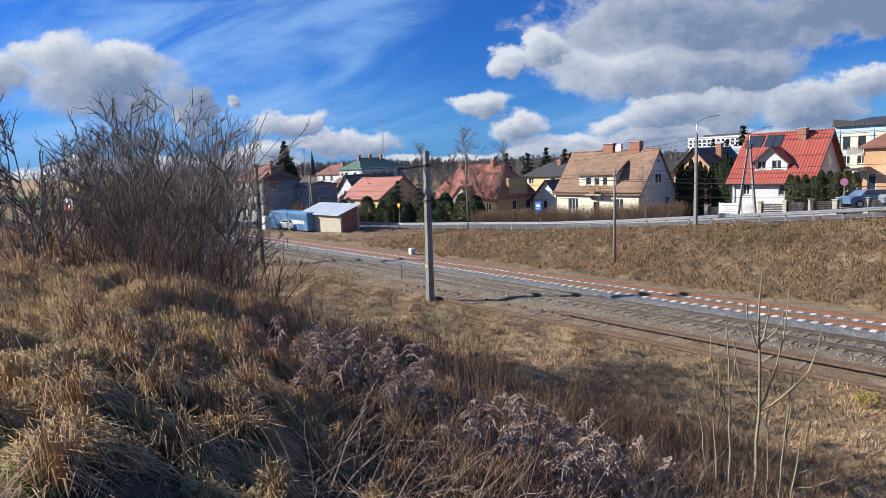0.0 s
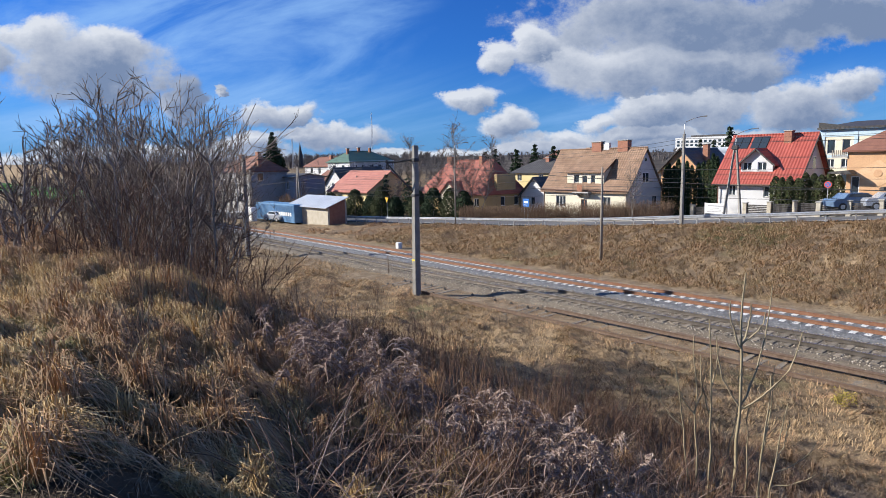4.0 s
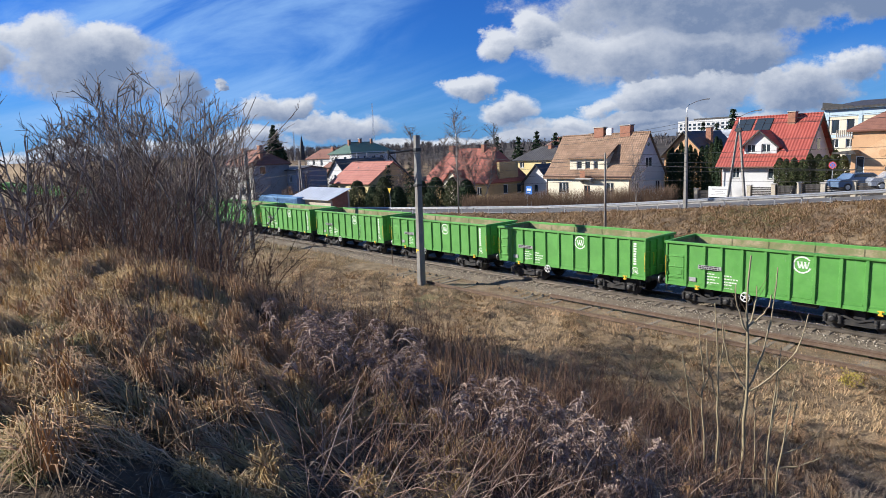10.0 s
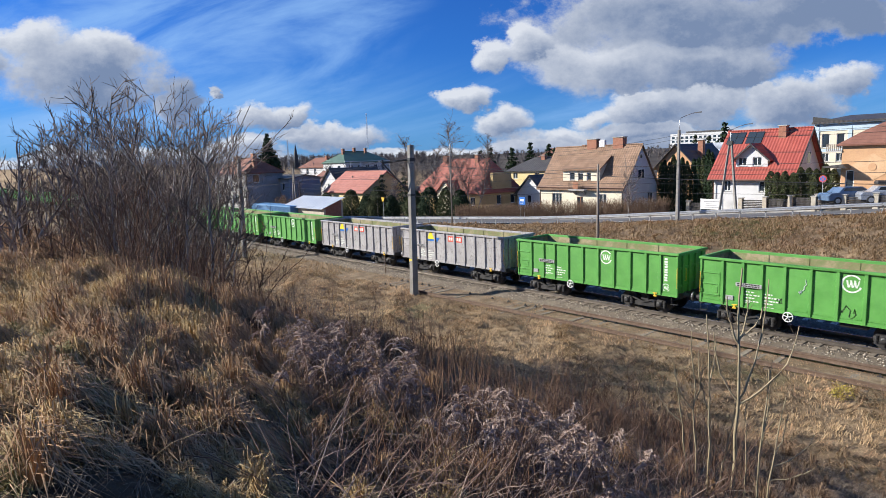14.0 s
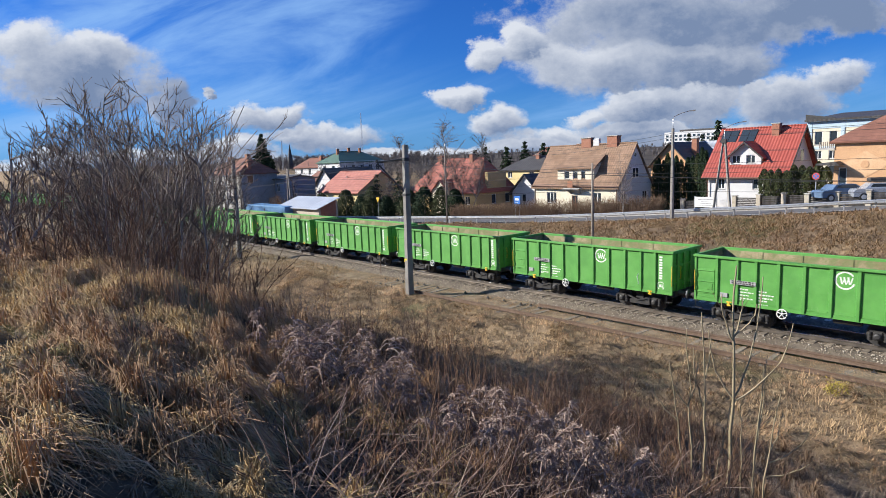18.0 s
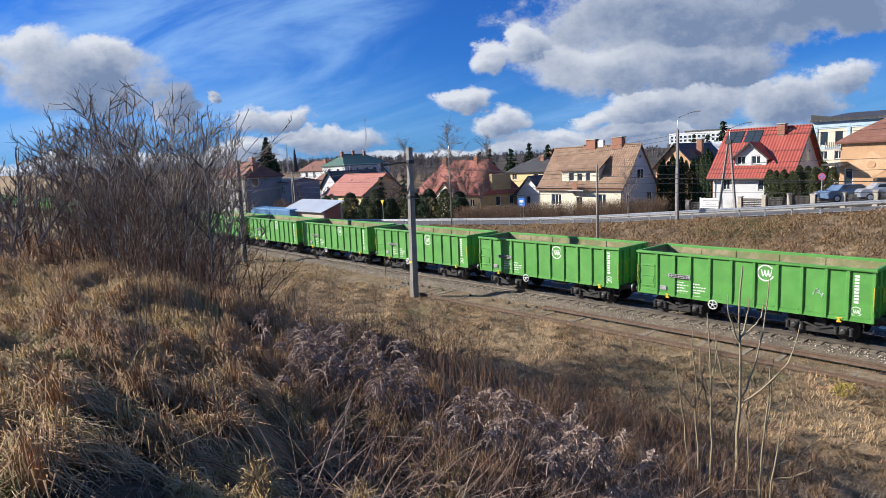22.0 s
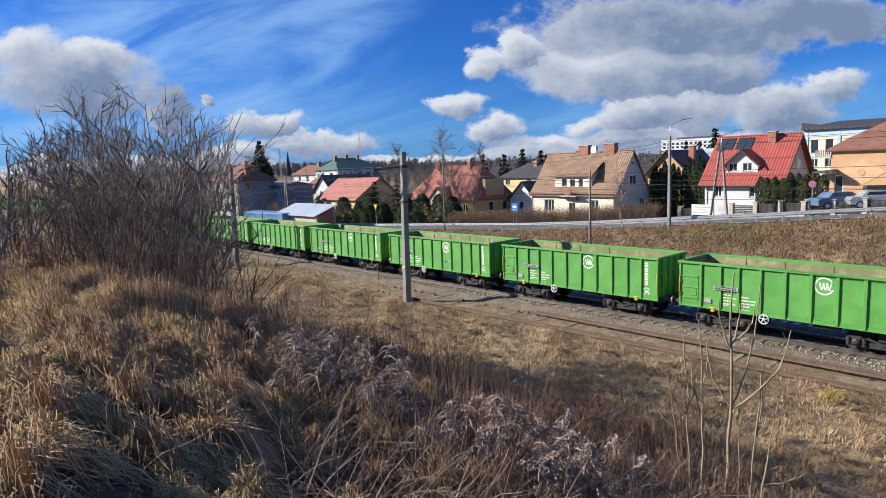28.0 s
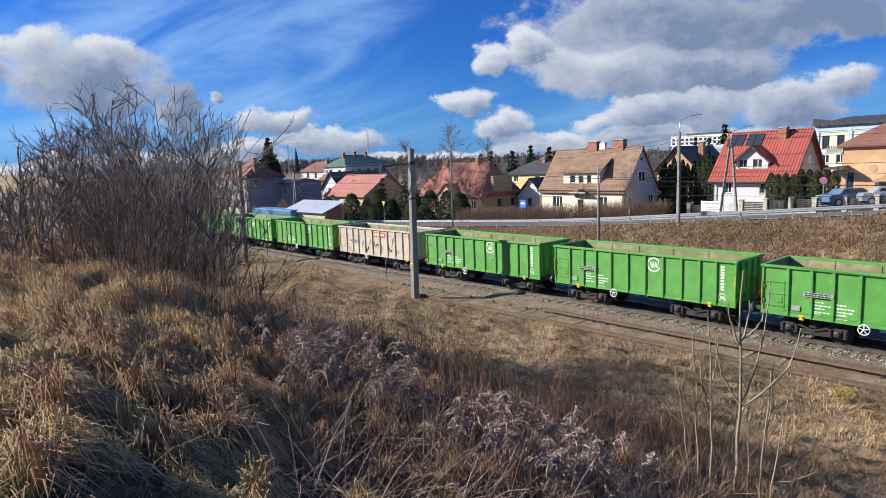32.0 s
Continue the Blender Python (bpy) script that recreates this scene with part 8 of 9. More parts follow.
def make_grass():
    rng = np.random.default_rng(11)
    wedge = lambda x, y: (y > -0.6) & (y < 17.0)
    patch = lambda x, y, s, t: np.sin(0.8 * x + s) * np.sin(0.9 * y + t) + 0.4 * np.sin(2.1 * x - 1.3 * y + s)
    # rounded tussocks at the shoulder of the bank
    tussocks("tussock_grass", "rounded straw-coloured tussocks of dead grass on the bank", 21, polar(rng, 150, 69, 88, 3.5, 12, (0.5, 1.2)), 220, 0.34, 0.25, M_GOLD, 0.0029, 0.35, 0.08)
    tussocks("tussock_grass", "rounded russet tussocks of dead grass on the bank", 22, polar(rng, 90, 66, 88, 3.6, 12, (0.5, 1.15)), 220, 0.36, 0.24, M_RUSSET, 0.0029, 0.35, 0.08)
    tussocks("tussock_grass", "rounded tussocks with fresh green among the straw", 23, polar(rng, 18, 79, 88, 3.4, 8, (0.4, 0.8)), 220, 0.26, 0.22, M_SEDGE, 0.0034)
    tussocks("hanging_grass", "long russet grass hanging down the bank", 34, polar(rng, 56, 60, 74, 4.6, 10.5, (0.6, 1.15)), 210, 0.50, 0.24, M_RUSSET, 0.0032, 0.9, 0.1)
    tussocks("hanging_grass", "long brown grass among the dead weeds", 35, polar(rng, 64, 24, 62, 4.6, 10.5, (0.6, 1.1)), 170, 0.46, 0.22, M_RUSSET, 0.0038, 0.7, 0.4)
    tussocks("hanging_grass", "a few tan tufts in the hollow of the bank", 36, polar(rng, 46, 48, 72, 3.6, 6.6, (0.4, 0.9)), 180, 0.38, 0.20, M_GOLD, 0.0032, 0.5, 0.4)
    tussocks("bank_grass", "brown and straw tufts lower down the bank", 37, polar(rng, 330, 16, 74, 9.5, 18.5, (0.7, 1.4), wedge), 90, 0.38, 0.30, M_BROWN, 0.0042, 0.6, 0.3)
    tussocks("bank_grass", "straw tufts higher on the bank beside the thicket", 38, polar(rng, 240, 66, 88, 10.5, 24, (0.7, 1.4), lambda x, y: y > 0.2), 90, 0.33, 0.32, M_RUSSET, 0.0042, 0.6, 0.1)
    # flattened mats between them
    grass("matted_grass", "thin grey-brown dead grass matted over the bank", 24, polar(rng, 2100, 10, 92, 2.6, 10, (0.5, 1.1)), 12, 0.27, M_MAT, 0.0032, 1.36, 0.3, comb=lambda x, y: 1.4 + 1.2 * np.sin(0.9 * x + 0.7 * y))
    grass("matted_grass", "thin dead grass matted over the foot of the bank", 39, polar(rng, 3300, 8, 80, 10, 22, (0.5, 1.2), lambda x, y: wedge(x, y) & (y > 0)), 9, 0.40, M_MAT, 0.005, 1.35, 0.3, comb=lambda x, y: 1.4 + 1.2 * np.sin(0.7 * x + 0.5 * y))
    grass("matted_grass", "dark dead stalks matted over the bank", 25, field(rng, 2200, -26, 2, 1.0, 17.0, (0.5, 1.1), wedge), 9, 0.42, M_DEADLEAF, 0.0035, 1.2, 0.25)
    # the level ground before the tracks: swirled mats with gaps
    swirl = lambda x, y: 2.2 * np.sin(0.55 * x + 0.8 * np.sin(0.6 * y)) + 1.7 * np.sin(0.8 * y + 0.5 * x)
    mats = lambda x, y: np.sin(3.4 * x + 1.7 * np.sin(1.9 * y)) * np.sin(3.9 * y + 1.4 * np.sin(2.3 * x)) + 0.6 * patch(x, y, 1, 2) > -0.32
    grass("meadow_grass", "flattened straw-coloured grass on the level ground", 26, field(rng, 8500, -46, 4, 16.0, 24.6, (0.5, 1.2), mats), 8, 0.34, M_MEADOW, 0.009, 1.42, 0.3, comb=swirl)
    grass("meadow_grass", "flattened russet grass on the level ground", 27, field(rng, 5200, -46, 4, 15.6, 24.4, (0.5, 1.2), lambda x, y: patch(x * 0.6, y, 1, 2) > 0.0), 7, 0.36, M_RUSSET, 0.008, 1.4, 0.3, comb=swirl)
    grass("meadow_grass", "flattened grey-brown grass on the level ground", 40, field(rng, 4200, -46, 4, 15.6, 24.4, (0.5, 1.2), lambda x, y: patch(x * 0.6, y, 1, 2) < 0.2), 7, 0.32, M_MEADOW, 0.009, 1.42, 0.3, comb=swirl)
    grass("meadow_grass", "rough dead grass further along the line", 28, field(rng, 4500, -80, -40, 12.0, 27.0, (0.7, 1.4)), 5, 0.4, M_MEADOW, 0.012, 1.2, 0.35)
    grass("meadow_grass", "tufts between the abandoned sleepers", 29, field(rng, 2200, -50, 6, 23.6, 27.4, (0.4, 1.0)), 7, 0.24, M_RUSSET, 0.007, 1.2, 0.25)
    # the far bank
    up = lambda x, y: y < rail_y(x) - 0.9
    sweptdown = lambda x, y: -1.6 + 1.1 * np.sin(0.9 * x + 1.3 * np.sin(0.6 * y)) * np.sin(0.7 * y + 0.4 * x)
    grass("bank_grass", "combed-down dead grass on the far bank", 30, field(rng, 9000, -58, 4, 37.2, 54, (0.6, 1.4), up), 7, 0.55, M_MEADOW, 0.017, 1.5, 0.35, comb=sweptdown)
    grass("bank_grass", "brown dead grass on the far bank", 31, field(rng, 6000, -70, 4, 37.4, 54, (0.6, 1.3), lambda x, y: up(x, y) & (patch(x * 0.5, y * 0.6, 3, 1) > -0.2)), 7, 0.55, M_RUSSET, 0.016, 1.55, 0.35, comb=sweptdown)
    grass("bank_grass", "green grass patch on the far bank", 32, field(rng, 2200, -24.5, -16.5, 45.5, 51.5, (0.5, 1.0), lambda x, y: np.hypot((x + 20.5) / 4, (y - 48.5) / 3) < 1), 7, 0.25, M_SEDGE, 0.012, 1.1, 0.3)
    grass("verge_grass", "short dead grass along the road", 33, field(rng, 4000, -75, 4, 44.0, 56.0, (0.5, 1.0), lambda x, y: (y > rail_y(x) - 1.2) & (y < rail_y(x) + 0.5)), 6, 0.28, M_STRAW, 0.012, 1.0, 0.3)


make_grass()


def make_dry_plants():
    rng = np.random.default_rng(5)
    stalks, rads, C, fingers, frads = [], [], [], [], []
    # clumps of dead weeds along the crest: bearing, range, how many stand in it
    clumps = ((62.5, 6.4, 6), (61, 6.0, 8), (59.5, 6.5, 7), (57.5, 6.2, 6), (55.5, 6.6, 5), (53.5, 5.8, 5), (51.5, 6.2, 4), (49, 5.6, 4), (47.3, 5.1, 5), (45.5, 5.7, 4), (43.5, 5.3, 6), (41.5, 4.9, 6), (40, 5.5, 6),
              (38.5, 4.7, 6), (36.8, 5.1, 6), (35.2, 4.7, 5), (33.5, 5.4, 4), (30.5, 5.0, 3), (65, 7.4, 4), (58.5, 7.4, 6), (54, 7.2, 4), (44, 6.4, 4), (39, 6.4, 4))
    for cb, cr, many in clumps:
        for _ in range(many):
            b, r = radians(cb + rng.normal(0, 1.1)), cr + rng.normal(0, 0.22)
            x, y = -r * math.sin(b), r * math.cos(b)
            h, a = rng.uniform(0.55, 0.95), rng.uniform(0, 2 * math.pi)
            line, end = bent(rng, (x, y, on_ground(x, y) - 0.05), (math.cos(a) * 0.22, math.sin(a) * 0.22, 1.0), h * 0.85, 6, 0.07)
            stalks.append(line)
            rads.append(np.linspace(0.0040, 0.0024, 6))
            a = rng.normal(0.9, 1.2)
            size = rng.uniform(0.7, 1.6)
            nod, _ = bent(rng, line[-1], end + np.array([math.cos(a), math.sin(a), 0]) * 0.45, 0.22 * size, 6, 0.08, -0.16)
            stalks.append(nod)
            rads.append(np.linspace(0.0022, 0.001, 6))
            # drooping fingers set close with withered fluff, longest low on the head
            for j in range(int(rng.integers(11, 17))):
                t = (j + rng.uniform(0, 1)) / 17
                i = min(int(t * 5), 4)
                p = nod[i] + (nod[i + 1] - nod[i]) * (t * 5 - i)
                q = rng.uniform(0, 2 * math.pi)
                L = rng.uniform(0.10, 0.17) * size * (1.1 - 0.7 * t)
                finger, _ = bent(rng, p, (math.cos(q), math.sin(q), 0.75), L, 6, 0.06, -0.42)
                fingers.append(finger)
                frads.append(np.linspace(0.0075, 0.0030, 6) * rng.uniform(0.7, 1.2))
                u = rng.uniform(0.4, 4.999, 34)
                k = u.astype(int)
                C.append(finger[k] + (finger[k + 1] - finger[k]) * (u - k)[:, None] + rng.normal(0, 0.0075, (34, 3)) * (1.2 - u / 6)[:, None])
            # shrivelled leaves along the stalk
            u = rng.uniform(0.8, 4.999, 14)
            k = u.astype(int)
            C.append(line[k] + (line[k + 1] - line[k]) * (u - k)[:, None] + rng.normal(0, 0.018, (14, 3)))
    c = np.concatenate(C)
    d1, d2 = rng.normal(0, 0.0052, c.shape), rng.normal(0, 0.0040, c.shape)
    V = np.stack([c - d1, c + d2, c + d1, c - d2], 1).reshape(-1, 3)
    vf, ff = sweep(fingers, frads, 4)
    ob = new("dry_weed_heads", raw("dry_weed_heads", np.concatenate([V, vf]), np.concatenate([np.arange(len(V)).reshape(-1, 4), ff + len(V)]), M_PLUME))
    tagged(ob, "faded pinkish-grey feathery seed heads of dead weeds", "weeds", kind="stuff")
    ob = new("dry_weed_stalks", raw("dry_weed_stalks", *sweep(stalks, rads, 3), M_REDTWIG))
    tagged(ob, "stiff brown stalks of dead tall weeds", "weeds", kind="stuff")
    # a tangle of thin arching brambles and canes round the weeds
    lines, rr = [], []
    for _ in range(2700):
        b, r = radians(rng.uniform(25, 64)), rng.uniform(3.5, 8.0)
        x, y = -r * math.sin(b), r * math.cos(b)
        if math.sin(1.7 * x + 0.6) * math.sin(1.9 * y) < -0.45 and r > 5:
            continue
        a, up = rng.uniform(0, 6.28), rng.uniform(0.3, 2.2)
        l, _ = bent(rng, (x, y, on_ground(x, y) - 0.03), (math.cos(a), math.sin(a), up), rng.uniform(0.3, 0.95), 6, 0.10, -0.16)
        lines.append(l)
        rr.append(np.linspace(0.0038, 0.0017, 6) * rng.uniform(0.6, 1.5))
    ob = new("bramble_tangle", raw("bramble_tangle", *sweep(lines, rr, 3), M_CANE))
    tagged(ob, "tangle of thin arching reddish canes on the bank", "brambles", kind="stuff")
    # upright canes, thick in stands
    lines, rr = [], []
    for _ in range(2600):
        b, r = radians(rng.uniform(26, 76)), rng.uniform(4.5, 14)
        x, y = -r * math.sin(b), r * math.cos(b)
        if y < 1.2 or math.sin(0.9 * x + 0.4) * math.sin(1.3 * y + 1.0) < 0.05:
            continue
        l, _ = bent(rng, (x, y, on_ground(x, y) - 0.05), (rng.normal(0, 0.14), rng.normal(0, 0.14), 1.0), rng.uniform(0.4, 1.2), 5, 0.06)
        lines.append(l)
        rr.append(np.linspace(0.0046, 0.0018, 5))
    ob = new("dry_canes", raw("dry_canes", *sweep(lines, rr, 3), M_REDTWIG))
    tagged(ob, "thin upright reddish dead canes on the bank", "weeds", kind="stuff")
    # pale bent reeds close by
    lines, rr = [], []
    for _ in range(150):
        b, r = radians(rng.uniform(36, 80)), rng.uniform(3.9, 8)
        x, y = -r * math.sin(b), r * math.cos(b)
        a = rng.uniform(0, 6.28)
        l, _ = bent(rng, (x, y, on_ground(x, y)), (math.cos(a) * 0.8, math.sin(a) * 0.8, 0.8), rng.uniform(0.25, 0.6), 6, 0.14, -0.12)
        lines.append(l)
        rr.append(np.linspace(0.0035, 0.0016, 6))
    ob = new("bent_reeds", raw("bent_reeds", *sweep(lines, rr, 3), M_STRAW))
    tagged(ob, "pale bent reeds lying across the bank", "weeds", kind="stuff")


M_CANE = blades("thin_dead_canes", [(0.15, 0.085, 0.062), (0.25, 0.155, 0.118), (0.10, 0.06, 0.046), (0.42, 0.31, 0.25), (0.19, 0.115, 0.088)], 0.8, 0.2)
make_dry_plants()


def make_bushes():
    rng = np.random.default_rng(8)
    # the thicket on the near bank: taller and lower parts of it by bearing, as a rise above the eye for each metre of range
    rise = lambda b: float(np.interp(b, [66.4, 67.1, 67.9, 69.2, 70.5, 71.6, 72.5, 74.3, 76.8, 78.2, 79.6, 80.7, 81.4, 82.2, 83.6, 90], [0.02, 0.06, 0.09, 0.09, 0.10, 0.14, 0.13, 0.115, 0.112, 0.13, 0.10, 0.05, 0.09, 0.135, 0.127, 0.11]))
    for k in range(31):
        near = k < 13
        b = (69.1 + 10.2 * ((k * 0.618) % 1.0) if near else (70.2 + 10.7 * ((k * 0.618 + 0.3) % 1.0) if k < 20 else 70.0 + 6.0 * ((k * 0.618) % 1.0))) + rng.uniform(-0.3, 0.3)
        r = rng.uniform(14.2, 18.0) if near else (rng.uniform(19.0, 24.0) if k < 20 else rng.uniform(24.0, 28.5))
        x, y = -r * math.sin(radians(b)), r * math.cos(radians(b))
        h = 7.82 + r * rise(b) * (rng.uniform(0.72, 0.95) if near else rng.uniform(0.6, 0.85) if k < 20 else rng.uniform(0.85, 1.0)) - on_ground(x, y) - 0.25
        pale = near and k % 4 == 1
        thicket_shrub("shrub", "leafless shrub with silvery stems in a dense thicket" if pale else "leafless grey-brown shrub in a dense thicket on the bank", x, y, rng, h, int(rng.integers(3, 6)) if k < 20 else 6, 0.75, M_PALEBARK if pale else M_BARK, M_TWIG,
                      group="thicket on the bank", lean=0.36, r0=0.020 if near else 0.028, side=13, twigs=5, fine=0.0075 if near else 0.0100 if k < 20 else 0.0125)
    # thin growth round its foot
    for k in range(33):
        b = 67.4 + 15.0 * ((k * 0.618) % 1.0) if k < 24 else 68.0 + 5.5 * ((k * 0.618) % 1.0)
        r = rng.uniform(12.0, 14.6) if k < 15 else rng.uniform(15.5, 21.0)
        x, y = -r * math.sin(radians(b)), r * math.cos(radians(b))
        thicket_shrub("shrub", "thin leafless shrub with reddish-brown twigs at the front of the thicket", x, y, rng, rng.uniform(0.9, 2.3) if k < 24 else rng.uniform(1.4, 2.3), 7, 0.7, M_REDTWIG, M_REDTWIG, group="thicket on the bank", lean=0.42, r0=0.010, side=7, twigs=3, fine=0.0045 if k < 24 else 0.0055, low=0.08)
    for r, b, h, n in ((14.6, 72.0, 4.3, 2), (14.2, 69.9, 3.7, 2), (15.2, 73.4, 4.1, 2), (16.0, 78.3, 3.7, 2)):
        x, y = -r * math.sin(radians(b)), r * math.cos(radians(b))
        thicket_shrub("young_birch", "slender leafless young tree with pale silvery stems", x, y, rng, h, n, 0.25, M_PALEBARK, M_TWIG, "tree", "pale young trees in the thicket", lean=0.16, r0=0.032, side=18, twigs=5, fine=0.0075, low=0.22)
    for r, b, n in ((14.0, 83.3, 4), (15.5, 82.2, 3), (23.0, 84.8, 3)):
        x, y = -r * math.sin(radians(b)), r * math.cos(radians(b))
        thicket_shrub("young_tree", "leafless young tree with upright dark branches on the bank", x, y, rng, 7.82 + r * rise(b) * 0.9 - on_ground(x, y) - 0.25, n, 0.3, M_BARK, M_TWIG, "tree", lean=0.30, r0=0.036, side=15, twigs=6, fine=0.0004 * r + 0.0018)
    # low brush at the toe of the bank
    for x0, x1 in ((-46, -36), (-36, -28), (-28, -20), (-20, -11)):
        L4, R4, L7, R7 = [], [], [], []
        for _ in range(8):
            x = rng.uniform(x0, x1)
            y = rng.uniform(12.4, 16.6) if x > -30 else rng.uniform(11.0, 17.2)
            S, SR, T, TR = bush_lines(rng, rng.uniform(0.8, 1.6), 10, 0.8, 5, 3, 0.5, 0.013)
            o = np.array([x, y, on_ground(x, y)])
            L7 += [l + o for l in S]
            L4 += [l + o for l in T]
            R7, R4 = R7 + SR, R4 + TR
        va, fa = sweep(L7, R7, 3)
        vb, fb = sweep(L4, R4, 3)
        ob = new("brushwood", raw("brushwood", np.concatenate([va, vb]), np.concatenate([fa, fb + len(va)]), M_TWIG))
        tagged(ob, "low tangle of dark leafless brushwood at the foot of the bank", "brushwood", kind="stuff")
    for x, y, h, n in ((-18.6, 15.2, 2.3, 16), (-18.0, 15.8, 1.9, 12), (-33, 19.6, 1.5, 14), (-9.3, 12.8, 1.6, 18), (-8.0, 12.2, 1.5, 14), (-10.4, 13.4, 1.4, 14), (-6.6, 12.9, 1.3, 12), (-29.5, 22.4, 1.0, 14), (-31.0, 21.6, 0.9, 14)):
        bush("shrub", "small upright leafless shrub with reddish canes", x, y, rng, h, n, 0.5, M_REDTWIG, M_REDTWIG, group="small shrubs by the meadow", side=4, twigs=3, lean=0.22, r0=0.011)
    # low dark growth on the lower bank, below the weeds
    for k in range(22):
        b, r = radians(25.0 + 18.0 * ((k * 0.618) % 1.0)), 7.6 + 5.2 * ((k * 0.382 + 0.2) % 1.0)
        x, y = -r * math.sin(b), r * math.cos(b)
        thicket_shrub("shrub", "low dark tangled shrub on the lower bank", x, y, rng, rng.uniform(0.6, 1.2), 9, 0.7, M_DEADLEAF, M_REDTWIG, group="small shrubs by the meadow", lean=0.6, r0=0.007, side=7, twigs=3, fine=0.0036, low=0.05)
    # saplings close by
    def sapling(x, y, h, r, lean, arms):
        """lean: how far the tip leans across the view. arms: the part of the height where each leaves, how far it swings across and away, its length."""
        z = on_ground(x, y)
        across, away = np.array([0.645, 0.764, 0]), np.array([-0.764, 0.645, 0])
        t = np.linspace(0, 1, 10)[:, None]
        trunk = across * (lean * h * t ** 1.6) + np.array([0, 0, 1.0]) * (h * t) - np.array([0, 0, 0.12]) * (1 - t) + rng.normal(0, 0.009, (10, 3)) * (t > 0)
        S, SR = [trunk], [np.linspace(r * 1.05 + 0.003, r * 0.35 + 0.002, 10)]
        for at, swing, back, length in arms:
            i = min(int(at * 9), 8)
            p = trunk[i] + (trunk[i + 1] - trunk[i]) * (at * 9 - i)
            u = np.linspace(0, 1, 9)[:, None]
            S.append(p + (across * swing + away * back) * (1 - (1 - u) ** 1.7) + np.array([0, 0, 1.0]) * length * (0.55 * u + 0.45 * u ** 1.6) + rng.normal(0, 0.006, (9, 3)) * (u > 0))
            SR.append(np.linspace(r * 0.4 + 0.005, r * 0.15 + 0.0028, 9))
        T, TR = [], []
        for l, rr in zip(S, SR):
            for _ in range(4):
                i = int(rng.integers(3, 8))
                tw, _ = bent(rng, l[i], aside(rng, np.array([0, 0, 1.0]), rng.uniform(0.5, 0.9)), rng.uniform(0.08, 0.35), 4, 0.05, 0.14)
                T.append(tw)
                TR.append(np.linspace(0.0030, 0.0014, 4))
        ob = thing("sapling", pose(x, y, z), "slim leafless sapling with smooth yellowish-grey stems", "sapling", "saplings on the bank")
        for i, (l, rr) in enumerate(zip(S, SR)):
            part("branch" if i else "stem", raw("stem", *sweep([l], [rr], 7), M_SAPBARK, True), None, ob)
        part("crown", raw("crown", *sweep(T, TR, 4), M_SAPTIP), None, ob)
    for x, y, top, r, lean, arms in SAPLINGS:
        sapling(x, y, top - on_ground(x, y), r, lean, arms)
    ob = thing("flowering_shrub", pose(-6.2, 22.6, on_ground(-6.2, 22.6)), "small shrub with yellow blossom beside the rails", "shrub")
    S, SR, T, TR = bush_lines(rng, 0.9, 6, 0.15, 5, 3, 0.4, 0.008)
    part("trunk", raw("trunk", *sweep(S, SR, 4), M_TWIG), None, ob)
    part("crown", raw("crown", *sweep(T, TR, 3), M_TWIG), None, ob)
    tips = np.array([t[-1] for t in T])
    c = np.repeat(tips, 5, axis=0) + rng.normal(0, 0.06, (len(tips) * 5, 3))
    d1, d2 = rng.normal(0, 0.02, c.shape), rng.normal(0, 0.02, c.shape)
    part("blossom", raw("blossom", np.stack([c, c + d1, c + d1 + d2, c + d2], 1).reshape(-1, 3), np.arange(len(c) * 4).reshape(-1, 4), M_BLOSSOM), None, ob, "yellow blossom")


# x, y, height of the tip above the rails, thickness, lean, arms
SAPLINGS = ((-3.31, 7.83, 6.36, 0.022, -0.005, ((0.475, 0.36, 0.05, 1.55), (0.47, -0.30, 0.1, 0.9), (0.46, 0.62, -0.2, 1.05), (0.70, -0.17, 0.0, 0.62), (0.71, 0.16, 0.1, 0.52), (0.72, 0.24, -0.1, 0.42))),
            (-3.60, 7.70, 5.78, 0.014, -0.02, ((0.66, 0.10, 0.05, 0.55), (0.5, -0.12, 0.1, 0.8))),
            (-3.73, 7.64, 5.53, 0.012, -0.05, ((0.55, -0.26, 0.0, 0.6), (0.6, 0.10, 0.0, 0.5))),
            (-3.83, 7.59, 5.10, 0.011, -0.12, ((0.58, -0.28, 0.1, 0.45),)),
            (-3.06, 7.93, 5.08, 0.012, 0.05, ((0.5, 0.16, 0.1, 1.1),)),
            (-2.96, 7.97, 4.73, 0.011, 0.13, ((0.45, 0.52, 0.0, 0.42), (0.55, 0.2, 0.1, 0.5), (0.35, 0.5, -0.1, 0.2))),
            (-3.20, 7.88, 4.65, 0.008, -0.02, ()), (-3.48, 7.75, 4.6, 0.009, 0.16, ()))
M_SAPBARK = blades("smooth_sapling_bark", [(0.26, 0.205, 0.12), (0.32, 0.26, 0.16), (0.22, 0.175, 0.11)], 0.6, 0.3)
M_SAPTIP = blades("dark_sapling_tips", [(0.13, 0.09, 0.06), (0.18, 0.13, 0.085), (0.10, 0.07, 0.05)], 0.7, 0.3)
M_BLOSSOM = blades("yellow_blossom", [(0.36, 0.28, 0.05), (0.45, 0.36, 0.09), (0.28, 0.21, 0.05)], 0.8, 0.2)
make_bushes()


